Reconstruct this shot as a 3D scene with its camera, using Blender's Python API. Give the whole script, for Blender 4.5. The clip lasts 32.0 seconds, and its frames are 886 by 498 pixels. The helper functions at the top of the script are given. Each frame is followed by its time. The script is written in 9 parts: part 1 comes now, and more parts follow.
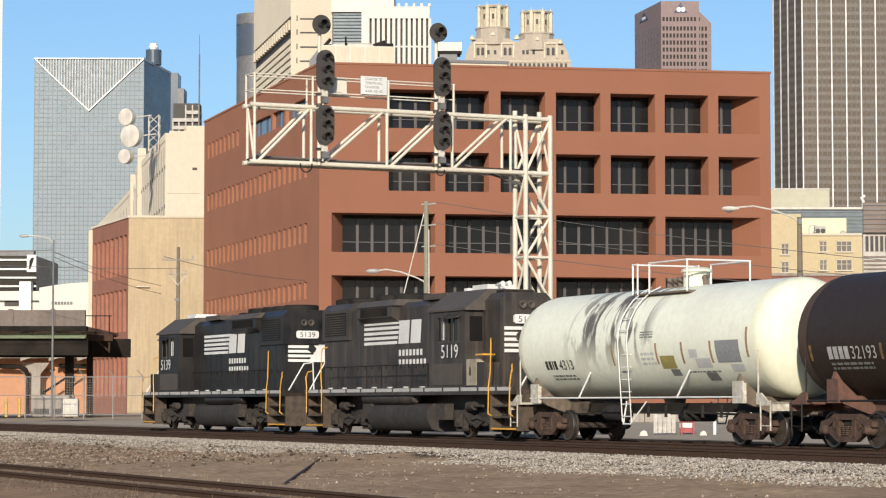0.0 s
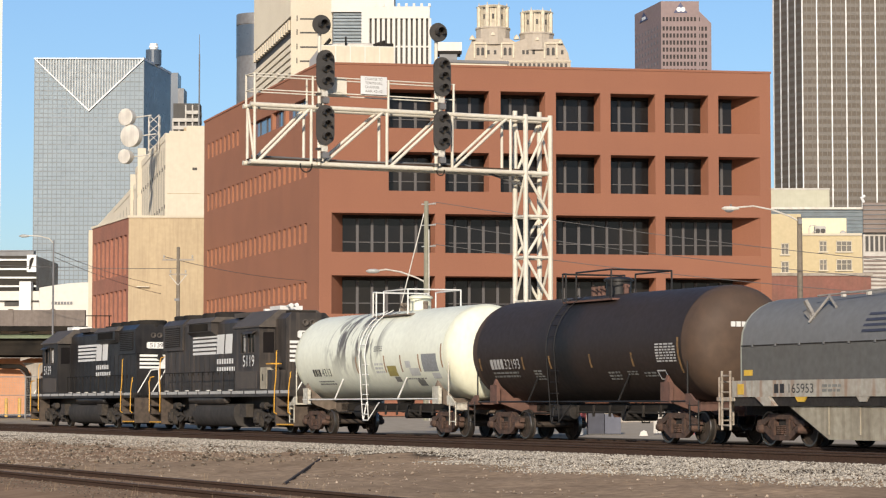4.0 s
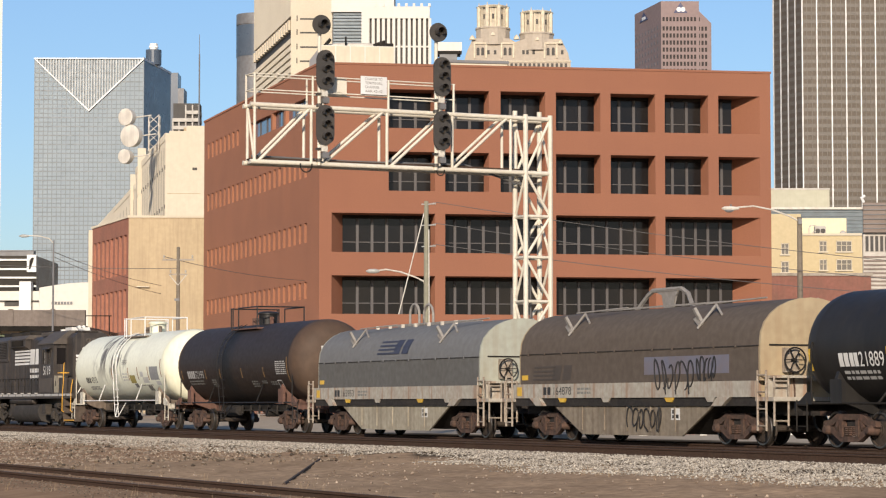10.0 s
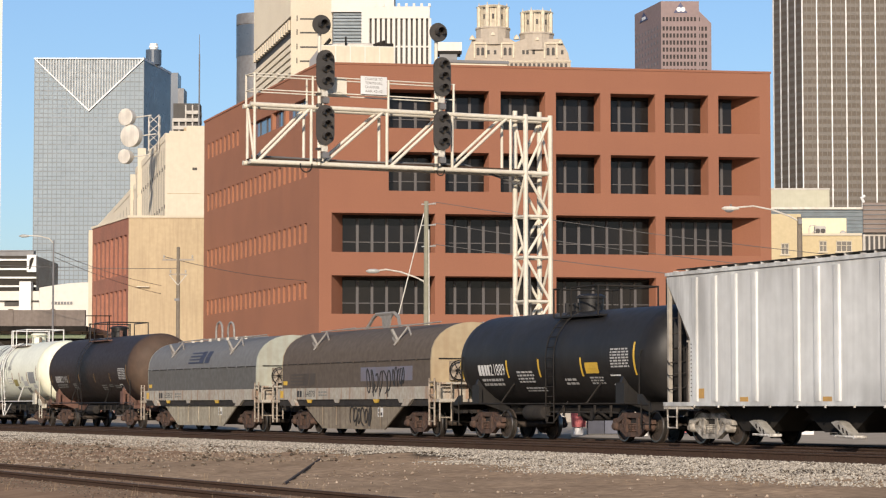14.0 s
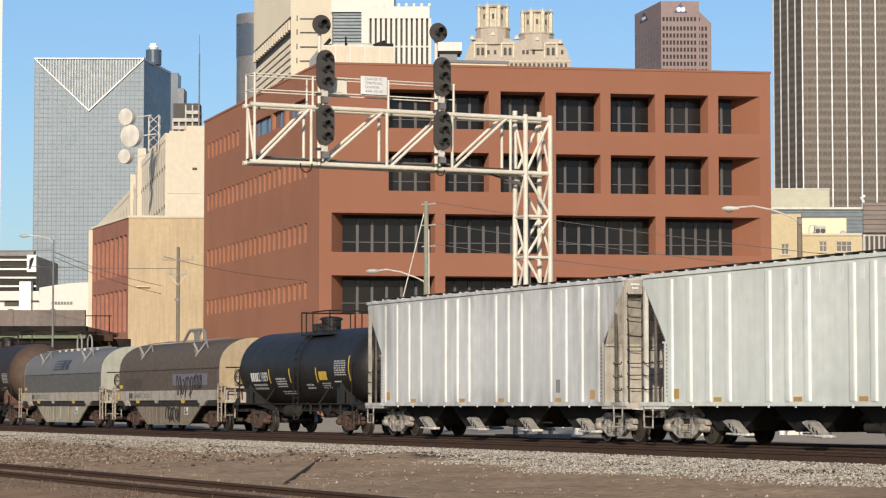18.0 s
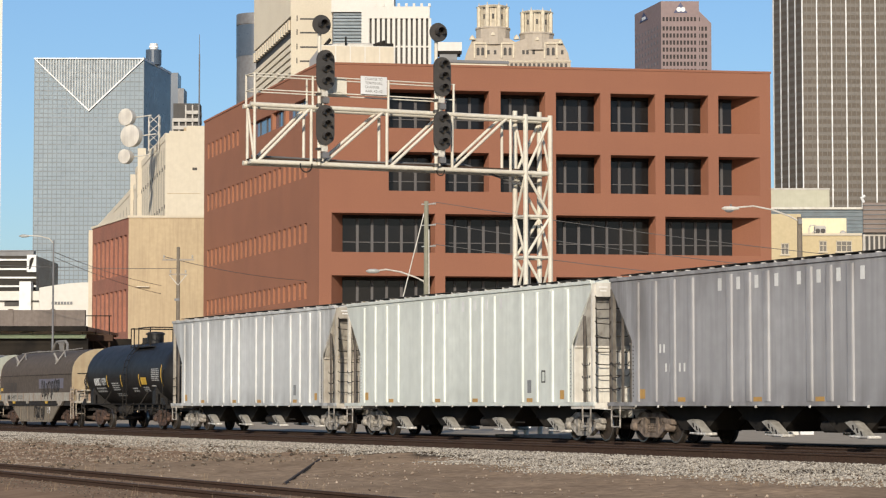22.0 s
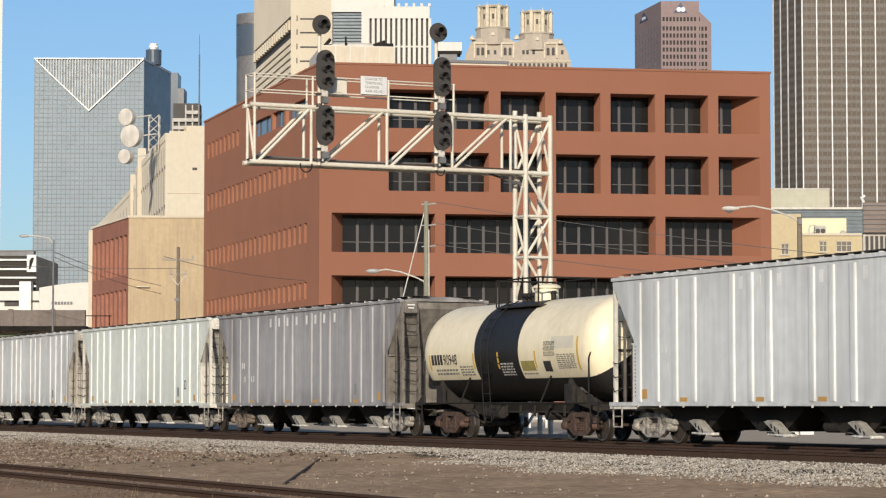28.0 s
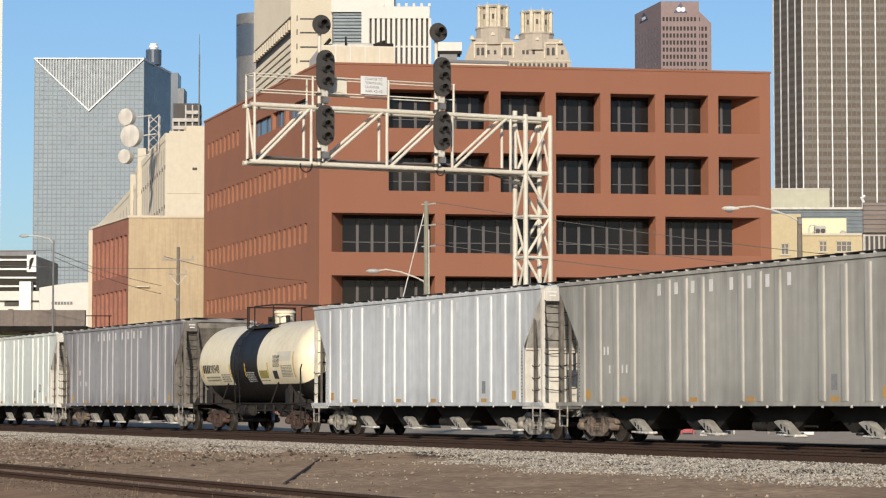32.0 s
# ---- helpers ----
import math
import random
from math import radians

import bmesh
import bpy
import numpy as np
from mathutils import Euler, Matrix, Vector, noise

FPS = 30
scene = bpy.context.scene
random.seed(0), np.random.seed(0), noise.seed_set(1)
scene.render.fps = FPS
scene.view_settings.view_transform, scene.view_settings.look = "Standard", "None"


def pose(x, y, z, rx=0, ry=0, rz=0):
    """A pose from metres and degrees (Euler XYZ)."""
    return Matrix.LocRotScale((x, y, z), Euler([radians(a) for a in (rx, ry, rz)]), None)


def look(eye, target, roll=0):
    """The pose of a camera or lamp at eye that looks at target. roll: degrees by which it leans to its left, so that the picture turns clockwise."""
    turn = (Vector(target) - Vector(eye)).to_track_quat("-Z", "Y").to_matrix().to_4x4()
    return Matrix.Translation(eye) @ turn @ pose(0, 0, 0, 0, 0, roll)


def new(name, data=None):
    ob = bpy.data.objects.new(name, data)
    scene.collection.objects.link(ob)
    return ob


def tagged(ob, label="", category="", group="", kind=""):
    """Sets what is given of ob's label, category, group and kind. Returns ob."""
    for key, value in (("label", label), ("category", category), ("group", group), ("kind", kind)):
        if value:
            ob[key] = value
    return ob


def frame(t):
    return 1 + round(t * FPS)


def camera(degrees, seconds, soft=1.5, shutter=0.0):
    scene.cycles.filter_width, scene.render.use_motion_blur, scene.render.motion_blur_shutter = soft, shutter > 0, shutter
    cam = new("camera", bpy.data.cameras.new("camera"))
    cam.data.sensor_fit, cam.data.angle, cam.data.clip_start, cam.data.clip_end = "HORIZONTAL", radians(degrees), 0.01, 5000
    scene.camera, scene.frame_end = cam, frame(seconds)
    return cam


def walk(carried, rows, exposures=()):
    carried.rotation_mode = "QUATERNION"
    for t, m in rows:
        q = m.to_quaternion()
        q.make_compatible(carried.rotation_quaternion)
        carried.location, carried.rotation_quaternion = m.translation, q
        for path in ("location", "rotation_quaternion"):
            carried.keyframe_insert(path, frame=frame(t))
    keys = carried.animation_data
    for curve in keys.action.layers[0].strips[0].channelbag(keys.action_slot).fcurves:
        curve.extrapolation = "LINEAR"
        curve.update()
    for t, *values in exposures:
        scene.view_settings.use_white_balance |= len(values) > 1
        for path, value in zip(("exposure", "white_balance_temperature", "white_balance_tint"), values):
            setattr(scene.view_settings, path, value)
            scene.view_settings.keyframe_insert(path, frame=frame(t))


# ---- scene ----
# The camera stands on a tripod beside the yard and does not move.
cam = camera(20.085, 32.0, soft=1.2)
EYE = (0.0, 0.0, 1.0)
STAND = pose(*EYE, 90 + 3.573, 0, 0)
walk(cam, [(0.0, STAND), (32.0, STAND)], [(0.0, 0.0, 6550, 11), (3.0, 0.0, 6600, 12), (6.0, -0.01, 6800, 14), (9.0, -0.01, 6850, 15), (14.0, -0.01, 6800, 15), (17.0, -0.05, 6700, 13), (19.0, -0.12, 6600, 11), (24.0, -0.16, 6550, 11), (32.0, -0.16, 6550, 11)])

# Low winter sun from behind the viewer, clear slightly hazy sky.
SUN_EL, SUN_AZ = 18.0, 187.0
world = bpy.data.worlds.new("sky")
scene.world = world
world.use_nodes = True
wn = world.node_tree
sky = wn.nodes.new("ShaderNodeTexSky")
sky.sky_type, sky.sun_disc = "NISHITA", False
sky.sun_elevation, sky.sun_rotation = radians(SUN_EL), radians(SUN_AZ)
sky.altitude, sky.air_density, sky.dust_density, sky.ozone_density = 200, 1.0, 1.0, 4.8
wn.links.new(sky.outputs[0], wn.nodes["Background"].inputs[0])
wn.nodes["Background"].inputs[1].default_value = 0.138
sun = new("sun", bpy.data.lights.new("sun", "SUN"))
sun.data.energy, sun.data.angle, sun.data.color = 4.9, radians(0.55), (1.0, 0.91, 0.765)
to_sun = Vector((math.sin(radians(SUN_AZ)) * math.cos(radians(SUN_EL)), math.cos(radians(SUN_AZ)) * math.cos(radians(SUN_EL)), math.sin(radians(SUN_EL))))
sun.matrix_world = look(to_sun * 100, (0, 0, 0))

# ---- building blocks ----


class Shape:
    """Gathers vertices and faces of one mesh, with a material slot for each face."""

    def __init__(self):
        self.v, self.f, self.m = [], [], []

    def face(self, pts, m=0):
        i = len(self.v)
        self.v += [tuple(p) for p in pts]
        self.f.append(tuple(range(i, i + len(pts))))
        self.m.append(m)
        return self

    def box(self, x0, x1, y0, y1, z0, z1, m=0, turn=None):
        i = len(self.v)
        pts = [(x, y, z) for z in (z0, z1) for x, y in ((x0, y0), (x1, y0), (x1, y1), (x0, y1))]
        if turn is not None:
            c = Vector(((x0 + x1) / 2, (y0 + y1) / 2, (z0 + z1) / 2))
            pts = [tuple(c + turn @ (Vector(p) - c)) for p in pts]
        self.v += pts
        for f in ((3, 2, 1, 0), (4, 5, 6, 7), (0, 1, 5, 4), (1, 2, 6, 5), (2, 3, 7, 6), (3, 0, 4, 7)):
            self.f.append(tuple(i + k for k in f))
            self.m.append(m)
        return self

    def prism(self, outline, a0, a1, axis="y", m=0):
        """Extrudes a closed 2D outline along an axis. axis y: outline is (x, z); x: (y, z); z: (x, y)."""
        put = {"y": lambda p, a: (p[0], a, p[1]), "x": lambda p, a: (a, p[0], p[1]), "z": lambda p, a: (p[0], p[1], a)}[axis]
        n, i = len(outline), len(self.v)
        self.v += [put(p, a0) for p in outline] + [put(p, a1) for p in outline]
        area = sum(outline[k][0] * outline[(k + 1) % n][1] - outline[(k + 1) % n][0] * outline[k][1] for k in range(n))
        flip = (area > 0) != (axis == "y")
        lo, hi = list(range(i, i + n)), list(range(i + n, i + 2 * n))
        self.f += [tuple(lo[::-1] if flip else lo), tuple(hi if flip else hi[::-1])]
        self.m += [m, m]
        for k in range(n):
            q = (lo[k], lo[(k + 1) % n], hi[(k + 1) % n], hi[k])
            self.f.append(q if flip else q[::-1])
            self.m.append(m)
        return self

    def rod(self, a, b, r, n=8, r2=None, m=0):
        a, b = Vector(a), Vector(b)
        d = (b - a).normalized()
        u = d.orthogonal().normalized()
        w = d.cross(u)
        i, r2 = len(self.v), r if r2 is None else r2
        for c, q in ((a, r), (b, r2)):
            for k in range(n):
                t = 2 * math.pi * k / n
                self.v.append(tuple(c + u * (q * math.cos(t)) + w * (q * math.sin(t))))
        for k in range(n):
            self.f.append((i + k, i + (k + 1) % n, i + n + (k + 1) % n, i + n + k))
            self.m.append(m)
        self.f += [tuple(range(i + n - 1, i - 1, -1)), tuple(range(i + n, i + 2 * n))]
        self.m += [m, m]
        return self

    def path(self, pts, r, n=6, m=0):
        """One bent tube along the points, mitred at its bends."""
        ps = [Vector(p) for p in pts]
        legs = [(b - a).normalized() for a, b in zip(ps, ps[1:])]
        side = legs[0].orthogonal().normalized()
        i = len(self.v)
        for k, p in enumerate(ps):
            d0, d1 = legs[max(k - 1, 0)], legs[min(k, len(legs) - 1)]
            cut = (d0 + d1).normalized() if (d0 + d1).length > 1e-6 else d1
            up = d0.cross(side)
            for j in range(n):
                a = 2 * math.pi * j / n
                off = (side * math.cos(a) + up * math.sin(a)) * r
                off -= d0 * (off.dot(cut) / max(d0.dot(cut), 0.4))
                self.v.append(tuple(p + off))
            side = (d0.rotation_difference(d1) @ side).normalized()
        for k in range(len(ps) - 1):
            for j in range(n):
                q = i + k * n
                self.f.append((q + j, q + (j + 1) % n, q + n + (j + 1) % n, q + n + j))
                self.m.append(m)
        self.f += [tuple(i + j for j in range(n))[::-1], tuple(i + (len(ps) - 1) * n + j for j in range(n))]
        self.m += [m, m]
        return self

    def lathe(self, profile, n=24, axis="x", at=(0, 0, 0), m=0, span=(0.0, 360.0)):
        """Turns a profile of (along, radius) round an axis."""
        i, cols = len(self.v), n if span[1] - span[0] >= 360 else n + 1
        for along, rad in profile:
            for k in range(cols):
                t = radians(span[0] + (span[1] - span[0]) * k / n)
                c, s = rad * math.cos(t), rad * math.sin(t)
                p = {"x": (along, c, s), "y": (s, along, c), "z": (c, s, along)}[axis]
                self.v.append((p[0] + at[0], p[1] + at[1], p[2] + at[2]))
        for j in range(len(profile) - 1):
            for k in range(n if cols == n else n):
                k2 = (k + 1) % cols
                self.f.append((i + j * cols + k, i + j * cols + k2, i + (j + 1) * cols + k2, i + (j + 1) * cols + k)[::-1])
                self.m.append(m)
        return self

    def mesh(self, name, mats, smooth=0.0):
        me = bpy.data.meshes.new(name)
        me.from_pydata(self.v, [], self.f)
        for mt in mats if isinstance(mats, (list, tuple)) else [mats]:
            me.materials.append(mt)
        me.polygons.foreach_set("material_index", self.m)
        if smooth:
            me.shade_smooth()
            me.set_sharp_from_angle(angle=radians(smooth))
        me.update()
        return me


def part(name, shape, mats, parent=None, label="", at=None, smooth=0.0):
    """One mesh object under a thing or a part."""
    me = shape if isinstance(shape, bpy.types.Mesh) else shape.mesh(name, mats, smooth)
    ob = new(name, me)
    ob.parent = parent
    if at is not None:
        ob.matrix_basis = at
    return tagged(ob, label)


def thing(name, label, category, group="", kind="", at=None):
    ob = tagged(new(name), label, category, group, kind)
    ob.empty_display_size = 0.2
    if at is not None:
        ob.matrix_basis = at
    return ob


def single(name, shape, mats, label, category, group="", kind="", at=None, smooth=0.0):
    """A thing or piece of the setting that is one mesh."""
    ob = part(name, shape, mats, None, label, at, smooth)
    return tagged(ob, label, category, group, kind)


def steps(a, b, n):
    return [a + (b - a) * k / (n - 1) for k in range(n)]

# ---- materials ----


def material(name, c1, c2=None, rough=0.7, metal=0.0, grain=8.0, blotch=0.6, spread=0.25, bump=0.15, streak=0.0, run=(0.48, 0.75), dirt=(0.09, 0.07, 0.05), vary=0.0, spec=0.5, noise_detail=6.0, matte=0.0):
    """A painted or mineral surface: grain between two colours, larger blotches, vertical streaks of dirt, fine relief."""
    mt = bpy.data.materials.new(name)
    mt.use_nodes = True
    nt = mt.node_tree
    N, L = nt.nodes, nt.links
    bsdf = N["Principled BSDF"]
    bsdf.inputs["Roughness"].default_value, bsdf.inputs["Metallic"].default_value = rough, metal
    bsdf.inputs["Specular IOR Level"].default_value = spec
    bsdf.inputs["Diffuse Roughness"].default_value = matte
    c2 = c2 or tuple(k * (1 - spread) for k in c1)
    co = N.new("ShaderNodeTexCoord")
    vec = co.outputs["Object"]
    if vary:
        info = N.new("ShaderNodeObjectInfo")
        add = N.new("ShaderNodeVectorMath")
        add.operation = "MULTIPLY_ADD"
        add.inputs[1].default_value = (1, 1, 1)
        L.new(vec, add.inputs[0])
        comb = N.new("ShaderNodeVectorMath")
        comb.operation = "SCALE"
        comb.inputs[0].default_value = (37.0, 19.0, 53.0)
        L.new(info.outputs["Random"], comb.inputs["Scale"])
        L.new(comb.outputs[0], add.inputs[2])
        vec = add.outputs[0]

    def noise_at(scale, detail, vector=vec):
        n = N.new("ShaderNodeTexNoise")
        n.inputs["Scale"].default_value, n.inputs["Detail"].default_value = scale, detail
        L.new(vector, n.inputs["Vector"])
        return n.outputs["Fac"]

    def ramp(fac, lo, hi):
        m = N.new("ShaderNodeMapRange")
        m.inputs["From Min"].default_value, m.inputs["From Max"].default_value = lo, hi
        L.new(fac, m.inputs["Value"])
        return m.outputs[0]

    def mix(fac, a, b):
        m = N.new("ShaderNodeMix")
        m.data_type = "RGBA"
        for sock, val in ((m.inputs[0], fac), (m.inputs[6], a), (m.inputs[7], b)):
            if isinstance(val, (int, float)):
                sock.default_value = val
            elif isinstance(val, tuple):
                sock.default_value = (*val, 1)
            else:
                L.new(val, sock)
        return m.outputs[2]

    def times(fac, k):
        m = N.new("ShaderNodeMath")
        m.operation = "MULTIPLY"
        L.new(fac, m.inputs[0])
        m.inputs[1].default_value = k
        return m.outputs[0]

    fine = noise_at(grain, noise_detail)
    col = mix(ramp(fine, 0.3, 0.7), tuple(c1), tuple(c2))
    big = noise_at(blotch, 4.0)
    col = mix(times(ramp(big, 0.42, 0.72), 0.45), col, tuple(0.5 * a + 0.5 * b for a, b in zip(c2, dirt)))
    if streak:
        mp = N.new("ShaderNodeMapping")
        mp.inputs["Scale"].default_value = (1.0, 1.0, 0.06)
        L.new(vec, mp.inputs["Vector"])
        st = noise_at(5.0, 5.0, mp.outputs[0])
        col = mix(times(ramp(st, *run), streak), col, tuple(dirt))
    if vary:
        col = mix(times(info.outputs["Random"], vary), col, tuple(k * 0.55 for k in c2))
    L.new(col, bsdf.inputs["Base Color"])
    rr = N.new("ShaderNodeMapRange")
    rr.inputs["To Min"].default_value, rr.inputs["To Max"].default_value = max(rough - 0.12, 0.03), min(rough + 0.12, 1.0)
    L.new(fine, rr.inputs["Value"])
    L.new(rr.outputs[0], bsdf.inputs["Roughness"])
    if bump:
        bp = N.new("ShaderNodeBump")
        bp.inputs["Strength"].default_value, bp.inputs["Distance"].default_value = bump, 0.02
        L.new(fine, bp.inputs["Height"])
        L.new(bp.outputs[0], bsdf.inputs["Normal"])
    return mt


def glass(name, tint, rough=0.08, wavy=0.0, spec=0.8, coat=0.4):
    """Window glass seen from outside: dark and glossy, with slight waviness."""
    mt = material(name, tint, tuple(k * 0.75 for k in tint), rough, 0.0, 0.6, 0.15, bump=0.0, spec=spec)
    bs = mt.node_tree.nodes["Principled BSDF"]
    bs.inputs["Coat Weight"].default_value = coat
    bs.inputs["Coat Roughness"].default_value = rough
    if wavy:
        nt = mt.node_tree
        n = nt.nodes.new("ShaderNodeTexNoise")
        n.inputs["Scale"].default_value = wavy
        b = nt.nodes.new("ShaderNodeBump")
        b.inputs["Strength"].default_value = 0.05
        nt.links.new(n.outputs["Fac"], b.inputs["Height"])
        nt.links.new(b.outputs[0], bs.inputs["Normal"])
    return mt


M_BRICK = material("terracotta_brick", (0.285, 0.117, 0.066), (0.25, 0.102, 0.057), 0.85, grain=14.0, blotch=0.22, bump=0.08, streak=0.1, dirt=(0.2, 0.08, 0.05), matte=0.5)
# lighter copy of the front brick, to brighten the wall the sun only grazes
M_BRICK_SIDE = material("lighter_side_brick", (0.36, 0.15, 0.082), (0.31, 0.128, 0.07), 0.88, grain=14.0, blotch=0.2, bump=0.08, streak=0.1, dirt=(0.15, 0.07, 0.045), matte=0.06)
M_DARKGLASS = glass("smoked_glass", (0.0075, 0.007, 0.0085), 0.12, spec=0.2, coat=0.05)
M_MULLION = material("bronze_mullion", (0.075, 0.068, 0.068), rough=0.5, grain=20)
M_TAN = material("tan_stucco", (0.47, 0.37, 0.235), (0.42, 0.328, 0.208), 0.9, grain=3.0, blotch=0.3, streak=0.4, run=(0.44, 0.7), dirt=(0.27, 0.2, 0.13))
M_REDBRICK = material("red_painted_brick", (0.4, 0.165, 0.105), (0.33, 0.135, 0.088), 0.88, grain=4.0, streak=0.3)
M_CREAM = material("cream_concrete", (0.63, 0.565, 0.445), (0.57, 0.51, 0.4), 0.85, grain=2.0, blotch=0.08, streak=0.15, dirt=(0.45, 0.38, 0.28), matte=0.4)
M_WHITE = material("white_concrete", (0.64, 0.615, 0.56), (0.585, 0.56, 0.505), 0.8, grain=2.0, blotch=0.08, streak=0.12, dirt=(0.5, 0.47, 0.42))
M_STONE = material("warm_stone", (0.43, 0.37, 0.3), (0.37, 0.32, 0.26), 0.85, grain=1.0, blotch=0.06, streak=0.15, dirt=(0.3, 0.24, 0.18))
M_PINKSTONE = material("pink_granite", (0.235, 0.17, 0.162), (0.205, 0.148, 0.142), 0.7, grain=0.5, blotch=0.03, bump=0.0)
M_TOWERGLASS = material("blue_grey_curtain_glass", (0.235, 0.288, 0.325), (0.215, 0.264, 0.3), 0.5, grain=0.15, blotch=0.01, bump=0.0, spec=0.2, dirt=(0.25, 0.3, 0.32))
M_TOWERDARK = material("deep_blue_tower_tone", (0.075, 0.1, 0.135), (0.06, 0.082, 0.112), 0.3, grain=0.3, blotch=0.03, bump=0, spec=0.25)
M_GREYTOWER = material("grey_metal_panel", (0.16, 0.16, 0.165), rough=0.5, grain=0.3, bump=0)
M_BROWNGLASS = glass("bronze_glass", (0.115, 0.092, 0.07), 0.4, spec=0.2, coat=0.02)
M_YELLOW = material("pale_yellow_render", (0.53, 0.435, 0.262), (0.475, 0.385, 0.23), 0.88, grain=3.0, streak=0.2, dirt=(0.4, 0.32, 0.2))
M_BRIDGEPAINT = material("cream_painted_tube", (0.67, 0.625, 0.52), (0.57, 0.53, 0.44), 0.5, grain=9.0, blotch=1.2, streak=0.15, dirt=(0.35, 0.25, 0.16))
M_GALV = material("aluminium_painted_steel", (0.6, 0.57, 0.5), (0.48, 0.45, 0.39), 0.5, grain=12.0, blotch=1.5, streak=0.25, dirt=(0.22, 0.15, 0.1))
M_BLACKSTEEL = material("black_steel", (0.014, 0.013, 0.0125), (0.022, 0.02, 0.018), 0.8, grain=14.0, spec=0.15)
M_RUST = material("rusty_rail_steel", (0.075, 0.044, 0.03), (0.05, 0.031, 0.023), 0.9, spec=0.1, grain=20.0, blotch=2.0)
M_RAILTOP = material("worn_rail_head", (0.13, 0.09, 0.068), (0.1, 0.07, 0.053), 0.75, 0.1, grain=30.0)
M_TIE = material("creosoted_timber", (0.075, 0.058, 0.045), (0.05, 0.038, 0.03), 0.95, grain=10.0, vary=0.4, spec=0.05)
M_CONCRETE = material("weathered_concrete", (0.36, 0.32, 0.27), (0.3, 0.265, 0.22), 0.9, grain=6.0, streak=0.4)

# ---- ground and track bed ----
# Track frame: x runs back along the train (towards the viewer's right hand), y away from the viewer, z up from the rail head.
TRACK = pose(0, 0, 0, 0, 0, -65.794)
MAIN, SIDE_TRACK, NEAR_TRACK = 33.4, 29.2, 12.5

PROFILE = [(-2500, -0.6), (-60, -0.6), (6, -0.62), (9.5, -0.45), (10.6, -0.34), (14.2, -0.34), (15.6, -0.56), (20, -0.52), (24, -0.4), (25.6, -0.33), (27.4, -0.22), (28.0, -0.2), (35.2, -0.2), (37.0, -0.12), (40, 0.0), (52, 0.2), (70, 0.3), (400, 0.3), (3500, 0.3)]


def bed(d):
    for (a, za), (b, zb) in zip(PROFILE, PROFILE[1:]):
        if a <= d <= b:
            return za + (zb - za) * (d - a) / (b - a)
    return 0.3


def ground_at(x, d):
    """Height of the uneven ground in the track frame."""
    z = bed(d)
    # the lot lies a little lower along the nearer stretch of the line
    ease = max(0.0, min(1.0, (d - 36) / 5)) * max(0.0, min(1.0, (75 - d) / 13)) * max(0.0, min(1.0, (x + 120) / 15))
    z -= 0.25 * ease
    if -145 < x < 0 and 14.3 < d < 27.5:
        k = min(1.0, (d - 14.3) / 1.5, (27.5 - d) / 1.2)
        far = min(1.0, max(0.0, (-58 - x) / 8))
        z += k * far * (0.07 * noise.fractal(Vector((x * 0.8, d * 1.1, 2.0)), 0.7, 2.0, 5))
        z += k * (0.05 * noise.fractal(Vector((x * 0.35, d * 0.6, 0)), 0.8, 2.0, 4) + 0.03 * noise.noise(Vector((x * 0.9, d * 1.4, 4.0))) + 0.012 * noise.noise(Vector((x * 2.4, d * 3.1, 9.0))))
    return z


